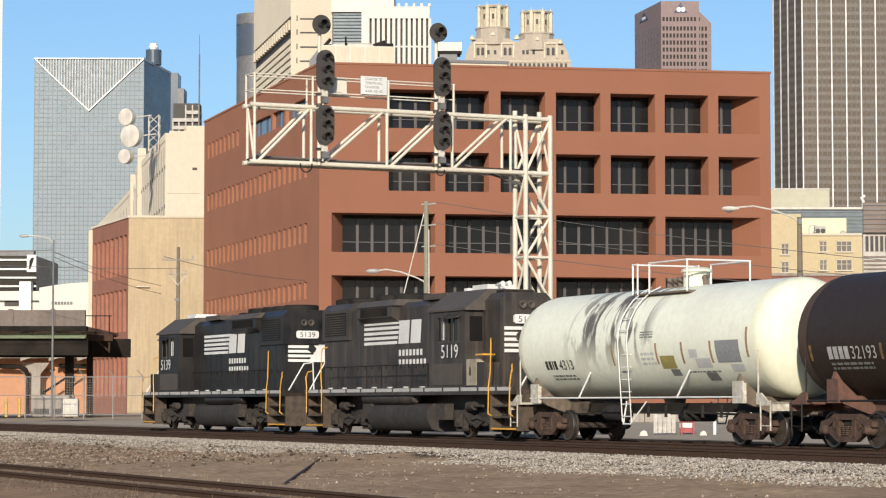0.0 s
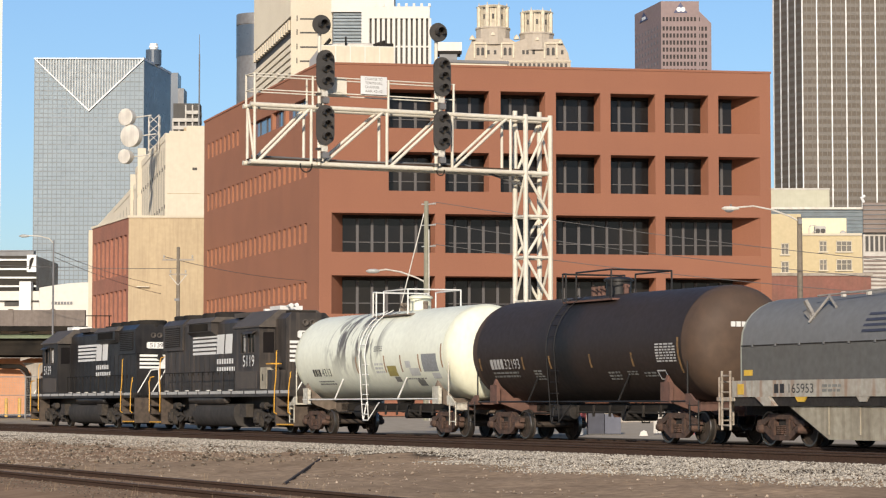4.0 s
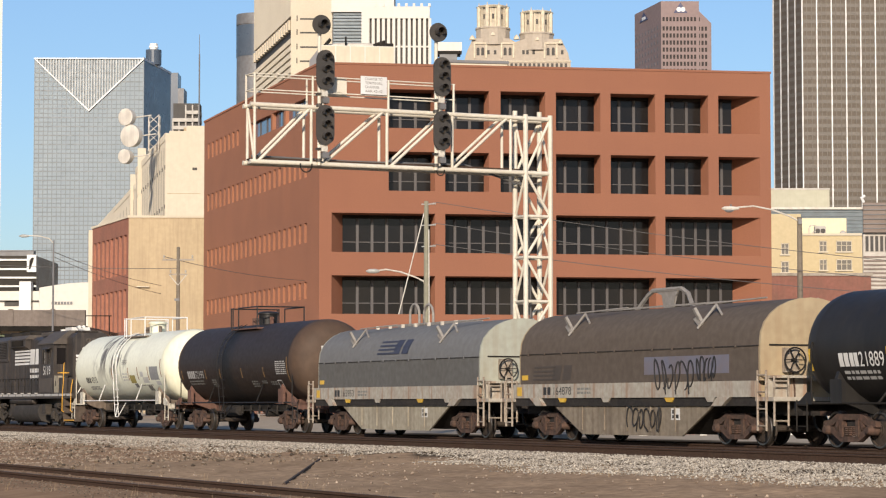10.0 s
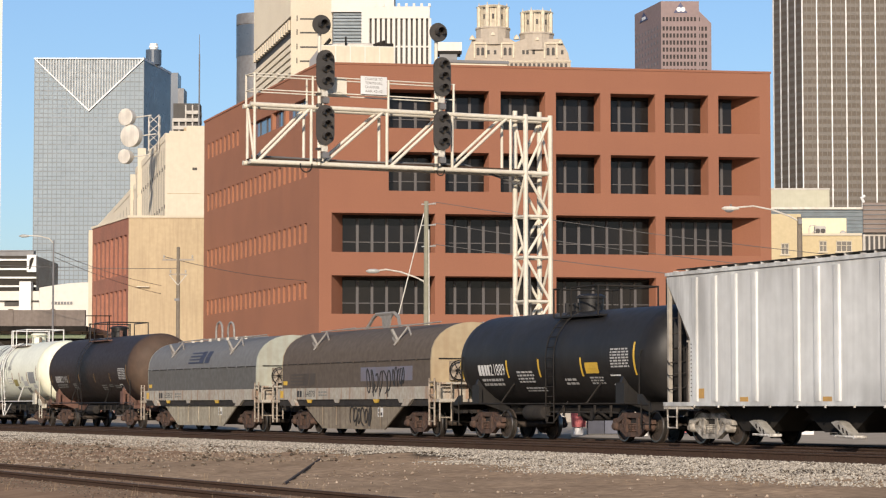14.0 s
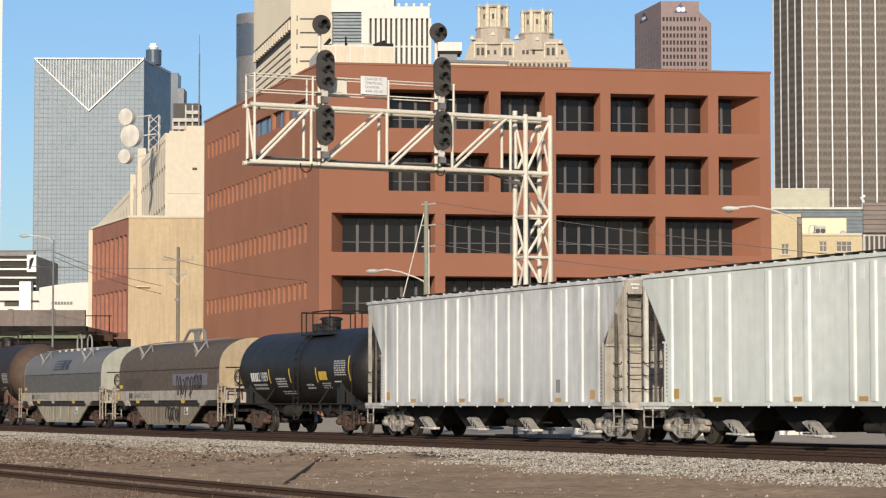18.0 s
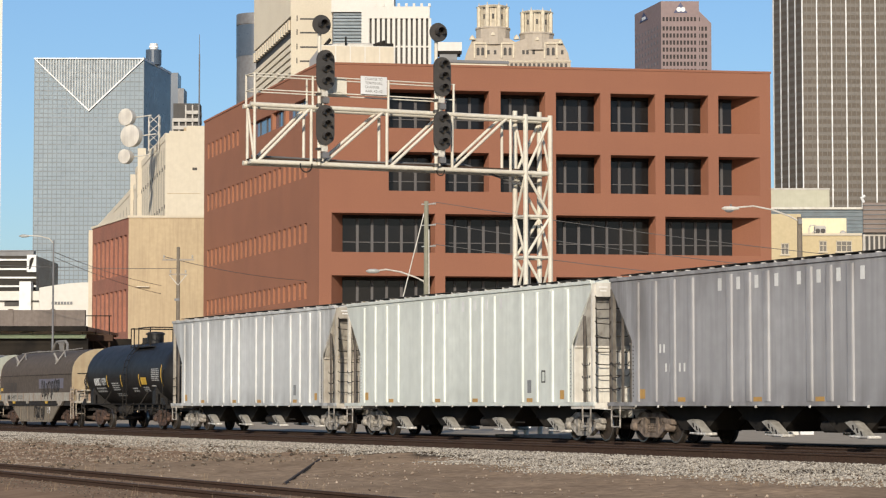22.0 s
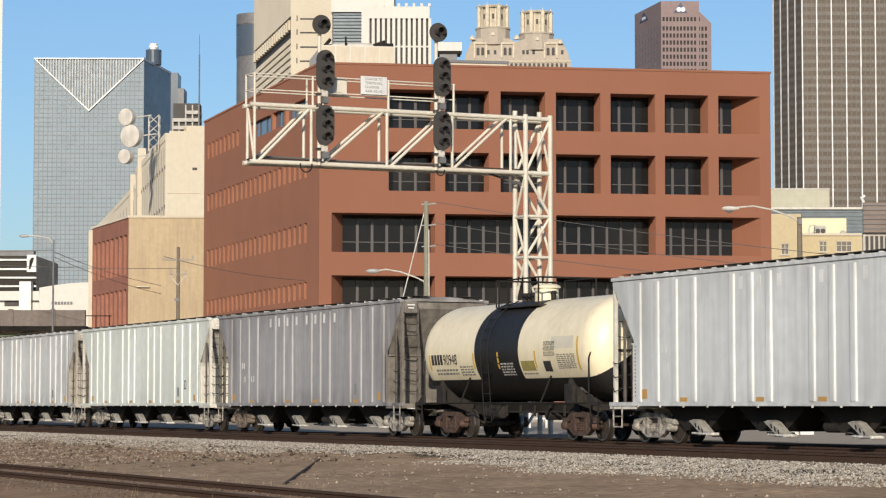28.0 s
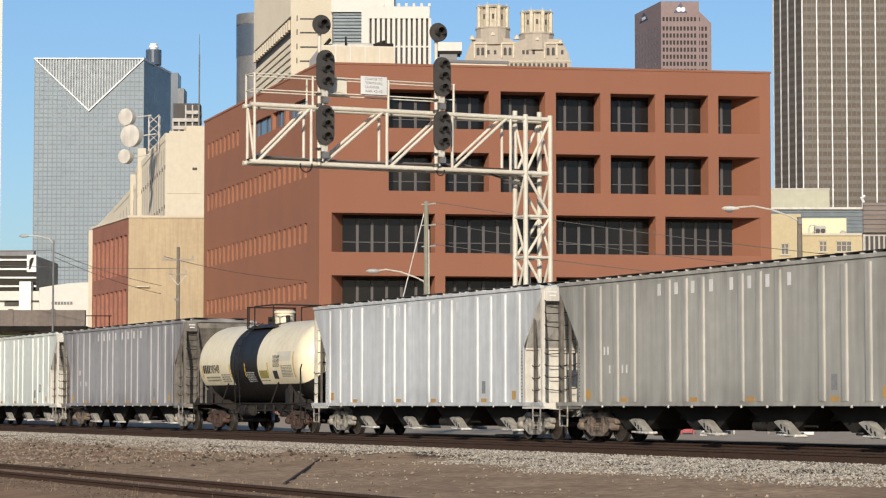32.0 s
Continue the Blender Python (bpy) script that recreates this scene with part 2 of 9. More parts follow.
def ground_material():
    """Gravel, dirt and ballast in strips along the line, with ragged borders."""
    mt = material("yard_ground", (0.52, 0.365, 0.235), (0.3, 0.207, 0.132), 1.0, spec=0.0, grain=5.0, blotch=0.35, bump=0.9, dirt=(0.06, 0.045, 0.035))
    nt = mt.node_tree
    N, L = nt.nodes, nt.links
    bsdf = N["Principled BSDF"]
    dirt_colour = bsdf.inputs["Base Color"].links[0].from_socket
    co = N.new("ShaderNodeTexCoord")
    sep = N.new("ShaderNodeSeparateXYZ")
    L.new(co.outputs["Object"], sep.inputs[0])
    wob = N.new("ShaderNodeTexNoise")
    wob.inputs["Scale"].default_value, wob.inputs["Detail"].default_value = 0.45, 8.0
    L.new(co.outputs["Object"], wob.inputs["Vector"])
    add = N.new("ShaderNodeMath")
    add.operation = "MULTIPLY_ADD"
    L.new(wob.outputs["Fac"], add.inputs[0])
    add.inputs[1].default_value = 3.6
    L.new(sep.outputs["Y"], add.inputs[2])
    cell = N.new("ShaderNodeTexVoronoi")
    cell.inputs["Scale"].default_value = 16.0
    L.new(co.outputs["Object"], cell.inputs["Vector"])
    stones = N.new("ShaderNodeValToRGB")
    stones.color_ramp.elements[0].color, stones.color_ramp.elements[1].color = (0.045, 0.033, 0.025, 1), (0.15, 0.115, 0.085, 1)
    L.new(cell.outputs["Color"], stones.inputs[0])
    # near strip of the lot, coloured dark to carry the train's shadow
    lot = N.new("ShaderNodeValToRGB")
    lot.color_ramp.elements[0].color, lot.color_ramp.elements[1].color = (0.032, 0.026, 0.02, 1), (0.07, 0.056, 0.042, 1)
    L.new(wob.outputs["Fac"], lot.inputs[0])

    def band(lo, hi):
        m = N.new("ShaderNodeMapRange")
        m.inputs["From Min"].default_value, m.inputs["From Max"].default_value = lo, hi
        L.new(add.outputs[0], m.inputs["Value"])
        return m.outputs[0]

    def mix(fac, a, b):
        m = N.new("ShaderNodeMix")
        m.data_type = "RGBA"
        L.new(fac, m.inputs[0])
        L.new(a, m.inputs[6])
        L.new(b, m.inputs[7])
        return m.outputs[2]

    # redder, darker earth along the siding and at the far end of the bank
    earth = N.new("ShaderNodeValToRGB")
    earth.color_ramp.elements[0].color, earth.color_ramp.elements[1].color = (0.17, 0.105, 0.067, 1), (0.47, 0.315, 0.2, 1)
    rough = N.new("ShaderNodeTexNoise")
    rough.inputs["Scale"].default_value, rough.inputs["Detail"].default_value = 1.6, 9.0
    L.new(co.outputs["Object"], rough.inputs["Vector"])
    L.new(rough.outputs["Fac"], earth.inputs[0])
    far = N.new("ShaderNodeMath")
    far.operation = "MULTIPLY_ADD"
    L.new(wob.outputs["Fac"], far.inputs[0])
    far.inputs[1].default_value = 16.0
    L.new(sep.outputs["X"], far.inputs[2])
    end = N.new("ShaderNodeMapRange")
    end.inputs["From Min"].default_value, end.inputs["From Max"].default_value = -54.0, -62.0
    L.new(far.outputs[0], end.inputs["Value"])
    col = mix(end.outputs[0], dirt_colour, earth.outputs[0])
    col = mix(band(17.6, 16.6), col, earth.outputs[0])
    col = mix(band(27.2, 27.8), col, stones.outputs[0])
    pale = N.new("ShaderNodeValToRGB")
    pale.color_ramp.elements[0].color, pale.color_ramp.elements[1].color = (0.33, 0.27, 0.2, 1), (0.56, 0.475, 0.365, 1)
    L.new(rough.outputs["Fac"], pale.inputs[0])
    stretch = N.new("ShaderNodeMapRange")
    stretch.inputs["From Min"].default_value, stretch.inputs["From Max"].default_value = -86.0, -98.0
    L.new(far.outputs[0], stretch.inputs["Value"])
    col = mix(band(38.0, 41.0), col, mix(stretch.outputs[0], lot.outputs[0], pale.outputs[0]))
    # pale gravel lot beyond the strip darkened for the train's shadow
    col = mix(band(43.8, 45.0), col, pale.outputs[0])
    L.new(col, bsdf.inputs["Base Color"])
    return mt


def make_ground():
    ds = sorted({-2500.0, -800.0, -200.0, -60.0, -20.0, 0.0, 6.0, *[9 + 0.3 * k for k in range(100)], 40.0, 45.0, 52.0, 60.0, 75.0, 120.0, 400.0, 1200.0, 3500.0})
    xs = sorted({-3500.0, -1500.0, -500.0, -260.0, -180.0, *[-140 + 0.45 * k for k in range(267)], 0.0, 30.0, 100.0, 400.0, 1500.0, 3500.0})
    sh = Shape()
    for x in xs:
        for d in ds:
            sh.v.append((x, d, ground_at(x, d)))
    n = len(ds)
    for i in range(len(xs) - 1):
        for j in range(n - 1):
            sh.f.append((i * n + j, (i + 1) * n + j, (i + 1) * n + j + 1, i * n + j + 1))
            sh.m.append(0)
    single("ground", sh, ground_material(), "brown yard dirt with gravel and pale ballast", "ground", kind="structure", at=TRACK, smooth=60)


make_ground()

RAIL = [(-0.068, -0.18), (0.068, -0.18), (0.068, -0.168), (0.012, -0.14), (0.012, -0.045), (0.036, -0.036), (0.036, -0.004), (0.03, 0.0), (-0.03, 0.0), (-0.036, -0.004), (-0.036, -0.036), (-0.012, -0.045), (-0.012, -0.14), (-0.068, -0.168)]


def make_track(name, label, d, top, first, last, ties):
    base = thing(name, label, "railway track", kind="structure", at=TRACK @ pose(0, d, top))
    for side in (-0.7525, 0.7525):
        part("rail", Shape().prism([(side + y, z) for y, z in RAIL], -400, 300, "x"), M_RUST, base, "rusty brown steel rail")
        part("rail_head", Shape().box(-400, 300, side - 0.026, side + 0.026, 0.0005, 0.003), M_RAILTOP, base, "worn bright running surface")
    tie = Shape().box(-0.11, 0.11, -1.3, 1.3, -0.36, -0.182).mesh("tie", M_TIE)
    k, x = 0, first
    while x < last and k < ties:
        part("tie", tie, None, base, "", pose(x + random.uniform(-0.03, 0.03), random.uniform(-0.04, 0.04), random.uniform(-0.012, 0.006), 0, 0, random.uniform(-1, 1)))
        x += 0.5
        k += 1
    return base


make_track("main_track", "rusty main line track under the train", MAIN, 0.0, -135, -30, 210)
make_track("second_track", "empty rusty track on dark timber ties", SIDE_TRACK, 0.0, -130, -30, 200)
make_track("near_track", "half buried rusty siding in brown dirt", NEAR_TRACK, -0.23, -62, -14, 100)


def scatter(name, label, mt, count, seed, d0, d1, x0, x1, size, flat=0.7, dens=None):
    """Loose stones: small faceted lumps half sunk in the ground, joined as one."""
    rnd = np.random.RandomState(seed)
    base = np.array([(1, 0, 0), (-1, 0, 0), (0, 1, 0), (0, -1, 0), (0, 0, 1), (0, 0, -1)], float)
    tri = np.array([(0, 2, 4), (2, 1, 4), (1, 3, 4), (3, 0, 4), (2, 0, 5), (1, 2, 5), (3, 1, 5), (0, 3, 5)])
    vs, fs = [], []
    for _ in range(count):
        x, d = rnd.uniform(x0, x1), rnd.uniform(d0, d1)
        if dens is not None and rnd.rand() > dens(x, d):
            continue
        s = size * rnd.uniform(0.45, 1.5)
        a = rnd.uniform(0, 6.28)
        p = base * (s * rnd.uniform(0.6, 1.2, (6, 1)))
        c, q = math.cos(a), math.sin(a)
        p = np.stack([p[:, 0] * c - p[:, 1] * q, p[:, 0] * q + p[:, 1] * c, p[:, 2] * flat], 1) + rnd.uniform(-0.25, 0.25, (6, 3)) * s
        p += (x, d, ground_at(x, d) + 0.35 * s)
        fs.append(tri + 6 * len(vs))
        vs.append(p)
    me = bpy.data.meshes.new(name)
    me.from_pydata(np.concatenate(vs).tolist(), [], np.concatenate(fs).tolist())
    me.materials.append(mt)
    ob = tagged(new(name, me), label, "stones", kind="stuff")
    ob.matrix_basis = TRACK


def stone_material(name, lo, hi):
    """Stones that differ one from another in tone."""
    mt = material(name, hi, lo, 0.95, grain=30.0, blotch=4.0, bump=0.2, spec=0.1)
    nt = mt.node_tree
    g = nt.nodes.new("ShaderNodeNewGeometry")
    r = nt.nodes.new("ShaderNodeValToRGB")
    r.color_ramp.elements[0].color, r.color_ramp.elements[1].color = (*lo, 1), (*hi, 1)
    nt.links.new(g.outputs["Random Per Island"], r.inputs[0])
    nt.links.new(r.outputs[0], nt.nodes["Principled BSDF"].inputs["Base Color"])
    return mt


M_STONESET = stone_material("mixed_ballast_stone", (0.16, 0.138, 0.112), (0.5, 0.45, 0.375))
M_DARKSET = stone_material("dirty_stone", (0.07, 0.054, 0.04), (0.27, 0.215, 0.16))

M_DIRTSET = stone_material("earthy_stone", (0.165, 0.122, 0.09), (0.4, 0.32, 0.243))


def shoulder(x, d):
    """More stones near the rails, thinning out in ragged tongues towards the dirt."""
    edge = 25.6 + 1.5 * noise.noise(Vector((x * 0.16, 3.0, 0))) - (1.5 if x > -55 else 0) - (1.4 if x < -66 else 0)
    return 1.0 if d > edge + 0.5 else max(0.0, (d - edge + 0.7) / 1.4) ** 2


scatter("ballast_stones", "pale granite ballast on the track shoulder", M_STONESET, 165000, 3, 22.0, 28.42, -134, -34, 0.027, dens=shoulder)
scatter("dirt_stones", "scattered dirty stones on the bare ground", M_DIRTSET, 26000, 5, 14.5, 26.5, -100, -20, 0.03, dens=lambda x, d: (0.9 if x < -64 + 3 * noise.noise(Vector((d * 0.4, 1.0, 0))) else 0.012) + 0.25 * max(0.0, noise.noise(Vector((x * 0.25, d * 0.4, 7.0))) * 1.6))
scatter("bank_rubble", "dark clods and rubble on the eroded bank", M_DARKSET, 5200, 15, 16.5, 25.5, -106, -59, 0.06, dens=lambda x, d: max(0.0, 0.25 + 1.6 * noise.noise(Vector((x * 0.35, d * 0.7, 11.0)))))
scatter("pale_pebbles", "bright pale pebbles strewn over the dirt slope", M_DIRTSET, 2200, 17, 16.0, 25.5, -72, -28, 0.035, dens=lambda x, d: max(0.0, 0.04 + 1.3 * (noise.noise(Vector((x * 0.22, d * 0.5, 21.0))) - 0.18)))
scatter("siding_stones", "gravel and cinders between the siding rails", M_DARKSET, 9000, 8, 10.4, 14.4, -60, -14, 0.014)
scatter("track_ballast", "grimy ballast between the rails", M_DARKSET, 12000, 9, 28.5, 36.0, -128, -34, 0.05)


M_OLDWOOD = material("earth_stained_timber", (0.09, 0.058, 0.036), (0.055, 0.036, 0.024), 0.95, grain=10.0)


def dropped_timber(label, a, b, wide, high):
    """A straight dark pole that lies on the dirt between two plan points of the track frame, worn round."""
    za, zb = ground_at(*a), ground_at(*b)
    mid = max(ground_at(a[0] + (b[0] - a[0]) * k, a[1] + (b[1] - a[1]) * k) - za - (zb - za) * k for k in (0.25, 0.5, 0.75))
    lift = max(0.0, mid) + high
    sh = Shape().rod((a[0], a[1], za + lift), (b[0], b[1], zb + lift), wide, 8, wide * 0.8)
    sh.rod((a[0], a[1], za - 0.1), (a[0], a[1], za + lift), wide * 0.7, 6)
    single("old_timber", sh, M_OLDWOOD, label, "timber", at=TRACK)


dropped_timber("long dark weathered pole lying across the dirt slope", (-46.2, 17.35), (-61.0, 23.9), 0.035, 0.012)


def dry_weeds():
    """Thin dry stalks along the siding, as one mass."""
    rnd = random.Random(12)
    sh = Shape()
    for _ in range(260):
        x, d = rnd.uniform(-62, -24), rnd.choice((rnd.uniform(9.2, 11.2), rnd.uniform(13.6, 15.2), rnd.uniform(23.0, 25.2)))
        if noise.noise(Vector((x * 0.5, d, 3.0))) < 0.05:
            continue
        z = ground_at(x, d)
        for _ in range(4):
            h, lean = rnd.uniform(0.06, 0.2), rnd.uniform(-0.08, 0.08)
            a = (x + rnd.uniform(-0.08, 0.08), d + rnd.uniform(-0.08, 0.08))
            sh.rod((*a, z - 0.01), (a[0] + lean, a[1] + lean * 0.5, z + h), 0.0035, 3, 0.001)
    single("dry_weeds", sh, M_STRAW, "sparse dry straw-coloured weeds along the siding", "weeds", kind="stuff", at=TRACK)


M_STRAW = material("dry_straw", (0.3, 0.215, 0.125), (0.2, 0.14, 0.085), 0.9, grain=8.0, bump=0)
dry_weeds()

# ---- the brick office building ----


def pieces(name, shape, mt, parent, places, label=""):
    """Alike pieces on one mesh, each an object of its own."""
    me = shape.mesh(name, mt)
    for m in places:
        part(name, me, None, parent, label, m)


def office_building():
    base = thing("office_building", "five-storey terracotta brick office building with deep window bays", "building", at=pose(-8.03, 162, 0.3, 0, 0, 9.1))
    W, TOP, DEEP = 30.36, 22.9, 2.1
    rows_narrow = [(18.8, 21.35), (14.68, 17.25)]
    rows_wide = [(10.64, 13.2), (6.62, 9.12), (2.6, 5.1)]
    narrow = [(4.54, 7.61), (8.28, 11.2), (11.97, 14.98), (15.69, 18.7), (19.39, 22.43), (23.08, 26.06), (26.76, 29.61)]
    wide = [(0.8, 7.61), (8.28, 14.98), (15.69, 22.43), (23.08, 29.61)]
    openings = {**{r: narrow for r in rows_narrow}, **{r: wide for r in rows_wide}}
    z = 0.0
    for lo, hi in sorted(openings):
        part("spandrel", Shape().box(0, W, 0, DEEP, z, lo), M_BRICK, base)
        z = hi
        spans, x = openings[(lo, hi)], 0.0
        for n, (a, b) in enumerate(spans):
            if n == 0 and spans is wide:
                part("pier", Shape().prism([(x, 0), (a, 0), (a + 0.95, DEEP), (x, DEEP)], lo, hi, "z"), M_BRICK, base)
            else:
                part("pier", Shape().box(x, a, 0, DEEP, lo, hi), M_BRICK, base)
            x = b
        part("pier", Shape().prism([(x, 0), (W, 0), (W, DEEP), (x - 1.4, DEEP)], lo, hi, "z"), M_BRICK, base)
        for n, (a, b) in enumerate(spans):
            a2 = a + (0.95 if n == 0 and spans is wide else 0)
            b2 = b - (1.4 if b > 29 else 0)
            win = part("window", Shape().box(a2, b2, DEEP - 0.1, DEEP - 0.05, lo, hi), M_DARKGLASS, base, "smoked glass window band")
            k = max(2, round((b2 - a2) / 0.93))
            bar = Shape().box(-0.09, 0.09, DEEP - 0.2, DEEP - 0.1, lo, hi - 0.22).mesh("mullion", M_MULLION)
            for x2 in steps(a2, b2, k + 1)[1:-1]:
                part("mullion", bar, None, win, "", pose(x2, 0, 0))
            part("transom", Shape().box(a2, b2, DEEP - 0.19, DEEP - 0.101, lo + 0.75, lo + 0.81), M_MULLION, win)
            # black strip across the window top stands for the lintel's shadow
            part("window_head", Shape().box(a2, b2, DEEP - 0.22, DEEP - 0.101, hi - 0.22, hi), M_BLACKSTEEL, win)
    part("parapet", Shape().box(0, W, 0, DEEP, z, TOP), M_BRICK, base)
    # side wall, skewed, with rows of slots
    turn = pose(0, 0, 0, 0, 0, 98.45)
    L, TH = 35.66, 0.5
    slot_rows = [(7.7, 8.85, 22), (11.45, 12.75, 22), (15.8, 17.1, 22), (19.9, 21.1, 8)]
    z = 0.0
    for lo, hi, n in slot_rows:
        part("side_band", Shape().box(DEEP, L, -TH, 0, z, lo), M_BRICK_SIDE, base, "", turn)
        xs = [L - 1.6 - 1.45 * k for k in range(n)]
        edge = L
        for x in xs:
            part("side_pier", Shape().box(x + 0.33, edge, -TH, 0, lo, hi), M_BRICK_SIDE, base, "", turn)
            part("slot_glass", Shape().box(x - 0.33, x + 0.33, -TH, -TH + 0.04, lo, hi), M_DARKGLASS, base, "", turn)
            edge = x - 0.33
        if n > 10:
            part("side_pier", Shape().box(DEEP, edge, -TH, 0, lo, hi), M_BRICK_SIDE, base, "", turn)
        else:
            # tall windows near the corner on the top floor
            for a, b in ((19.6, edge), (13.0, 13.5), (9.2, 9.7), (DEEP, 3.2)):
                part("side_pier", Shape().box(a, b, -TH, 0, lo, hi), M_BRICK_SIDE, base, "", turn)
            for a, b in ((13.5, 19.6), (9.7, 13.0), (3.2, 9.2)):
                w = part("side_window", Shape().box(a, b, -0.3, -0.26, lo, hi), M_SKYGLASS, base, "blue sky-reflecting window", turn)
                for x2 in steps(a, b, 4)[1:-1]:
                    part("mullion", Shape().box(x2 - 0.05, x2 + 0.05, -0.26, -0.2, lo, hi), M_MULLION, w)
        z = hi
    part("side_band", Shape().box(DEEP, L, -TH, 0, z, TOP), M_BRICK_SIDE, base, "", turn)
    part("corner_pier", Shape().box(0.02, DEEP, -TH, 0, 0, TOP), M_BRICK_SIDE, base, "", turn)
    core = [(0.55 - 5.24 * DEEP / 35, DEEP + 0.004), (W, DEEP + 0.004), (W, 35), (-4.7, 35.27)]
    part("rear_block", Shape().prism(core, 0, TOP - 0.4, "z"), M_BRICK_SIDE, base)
    part("coping", Shape().prism([(-0.04, -0.05), (W + 0.05, -0.05), (W + 0.05, 35), (-5.3, 35.3)], TOP, TOP + 0.14, "z"), M_BRICK, base)
    # rooftop plant
    pent = thing("rooftop_penthouse", "white panelled rooftop plant room with ducts", "building", at=pose(-3.5, 177, 23.3, 0, 0, 9.1))
    part("wall", Shape().box(-5.2, 0.05, 0, 8, 0, 3.2), M_WHITE, pent)
    pieces("wall_panel", Shape().box(0.02, 0.98, -0.03, 0.0, 1.6, 3.15), M_CREAM, pent, [pose(-5.2 + 1.05 * k, 0, 0) for k in range(5)])
    part("roof_duct", Shape().lathe([(-5.0, 0.1), (-3.6, 0.3), (-1.6, 0.3), (-0.2, 0.12)], 10, "x", (0, 1, 3.25)), M_GALV, pent)
    part("pipe_cluster", Shape().rod((-4.9, 0.4, 3.2), (-4.5, 0.4, 3.7), 0.12).rod((-3.4, 0.4, 3.2), (-3.4, 0.4, 3.9), 0.07).rod((-1.4, 0.4, 3.3), (-0.6, 0.4, 3.6), 0.12).box(-1.0, 0.0, 0.2, 0.6, 3.2, 3.45), M_BLACKSTEEL, pent)
    hut = thing("stair_hut", "low beige roof hut on the office roof", "building", at=pose(-0.2, 178, 23.3, 0, 0, 9.1))
    part("wall", Shape().box(0, 4.9, 0, 5, 0, 2.2), M_CREAM, hut)
    part("roof", Shape().box(-0.1, 5.0, -0.1, 5, 2.2, 2.4), M_GREYTOWER, hut)
    unit = thing("cooling_unit", "white rooftop cooling unit on dark legs", "air conditioner", at=pose(-0.55, 184, 23.3))
    part("casing", Shape().box(0, 1.95, 0, 2.0, 3.9, 4.55), M_WHITE, unit)
    part("frame", Shape().box(0.3, 1.6, 0.2, 1.8, 0.0, 3.7), M_GREYTOWER, unit)
    part("leg_frame", Shape().box(0.1, 1.85, 0.1, 1.9, 3.7, 3.9), M_BLACKSTEEL, unit)
    return base


M_SKYGLASS = glass("blue_reflecting_glass", (0.06, 0.09, 0.15), 0.1)
M_SLOT = material("shadowed_slot", (0.06, 0.055, 0.05), rough=0.7, grain=3.0, bump=0)
office_building()


def wall_frame(a, b, z=0.3):
    """Frame of a wall from plan point a to b: x along it, y into the building."""
    return pose(a[0], a[1], z, 0, 0, math.degrees(math.atan2(b[1] - a[1], b[0] - a[0])))


def slotted_wall(base, a, b, rows, xs, wide, high_top, wall_mt, slot_mt, deep=0.5, z0=0.0):
    """A wall built round upright slots; rows are (low, high), xs the slots' middles."""
    m = wall_frame(a, b)
    L = math.dist(a, b)
    z = z0
    for lo, hi in rows:
        part("wall_band", Shape().box(0, L, 0, deep, z, lo), wall_mt, base, "", m)
        edge = 0.0
        for x in xs:
            part("pier", Shape().box(edge, x - wide / 2, 0, deep, lo, hi), wall_mt, base, "", m)
            edge = x + wide / 2
        part("pier", Shape().box(edge, L, 0, deep, lo, hi), wall_mt, base, "", m)
        for x in xs:
            part("slot_window", Shape().box(x - wide / 2, x + wide / 2, deep - 0.05, deep, lo, hi), slot_mt, base, "", m)
        z = hi
    part("wall_band", Shape().box(0, L, 0, deep, z, high_top), wall_mt, base, "", m)


# ---- warehouse with a tan end wall ----
def warehouse():
    base = thing("warehouse", "old warehouse, tan stuccoed end wall, red brick long side", "building")
    A, B, C = (-25.19, 200), (-15.0, 200.4), (-29.95, 213)
    part("tan_wall", Shape().box(0, 10.5, 0, 0.5, 0, 15.7), M_TAN, base, "stained tan stucco wall", wall_frame(A, B))
    slotted_wall(base, C, A, [(1.4, 4.6), (6.6, 10.0), (11.2, 14.4)], steps(1.2, 12.6, 8), 1.0, 15.7, M_REDBRICK, M_REDPANEL, 0.45)
    part("core", Shape().prism([(-24.6, 200.7), (-15, 200.9), (-15, 214), (-29.0, 213.4)], 0.3, 15.6, "z"), M_REDBRICK, base)
    part("coping", Shape().prism([(-25.25, 199.9), (-15, 200.3), (-15, 214), (-30.05, 213)], 16.0, 16.18, "z"), M_CREAM, base)
    part("corner_quoin", Shape().box(-30.2, -29.6, 212.8, 213.4, 0.3, 15.9), M_CREAM, base, "pale corner pilaster")
    part("wall_light", Shape().box(-24.5, -23.5, 199.75, 199.95, 10.42, 10.5), M_CREAM, base)
    return base


M_REDPANEL = material("dark_red_panel", (0.3, 0.11, 0.07), (0.25, 0.09, 0.06), 0.8, grain=3.0, bump=0.05)
warehouse()


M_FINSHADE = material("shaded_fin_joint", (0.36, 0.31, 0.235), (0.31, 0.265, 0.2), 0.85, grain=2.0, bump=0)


M_DISH = material("weathered_dish_paint", (0.66, 0.62, 0.54), (0.56, 0.52, 0.46), 0.7, grain=1.5, blotch=0.5, streak=0.2)


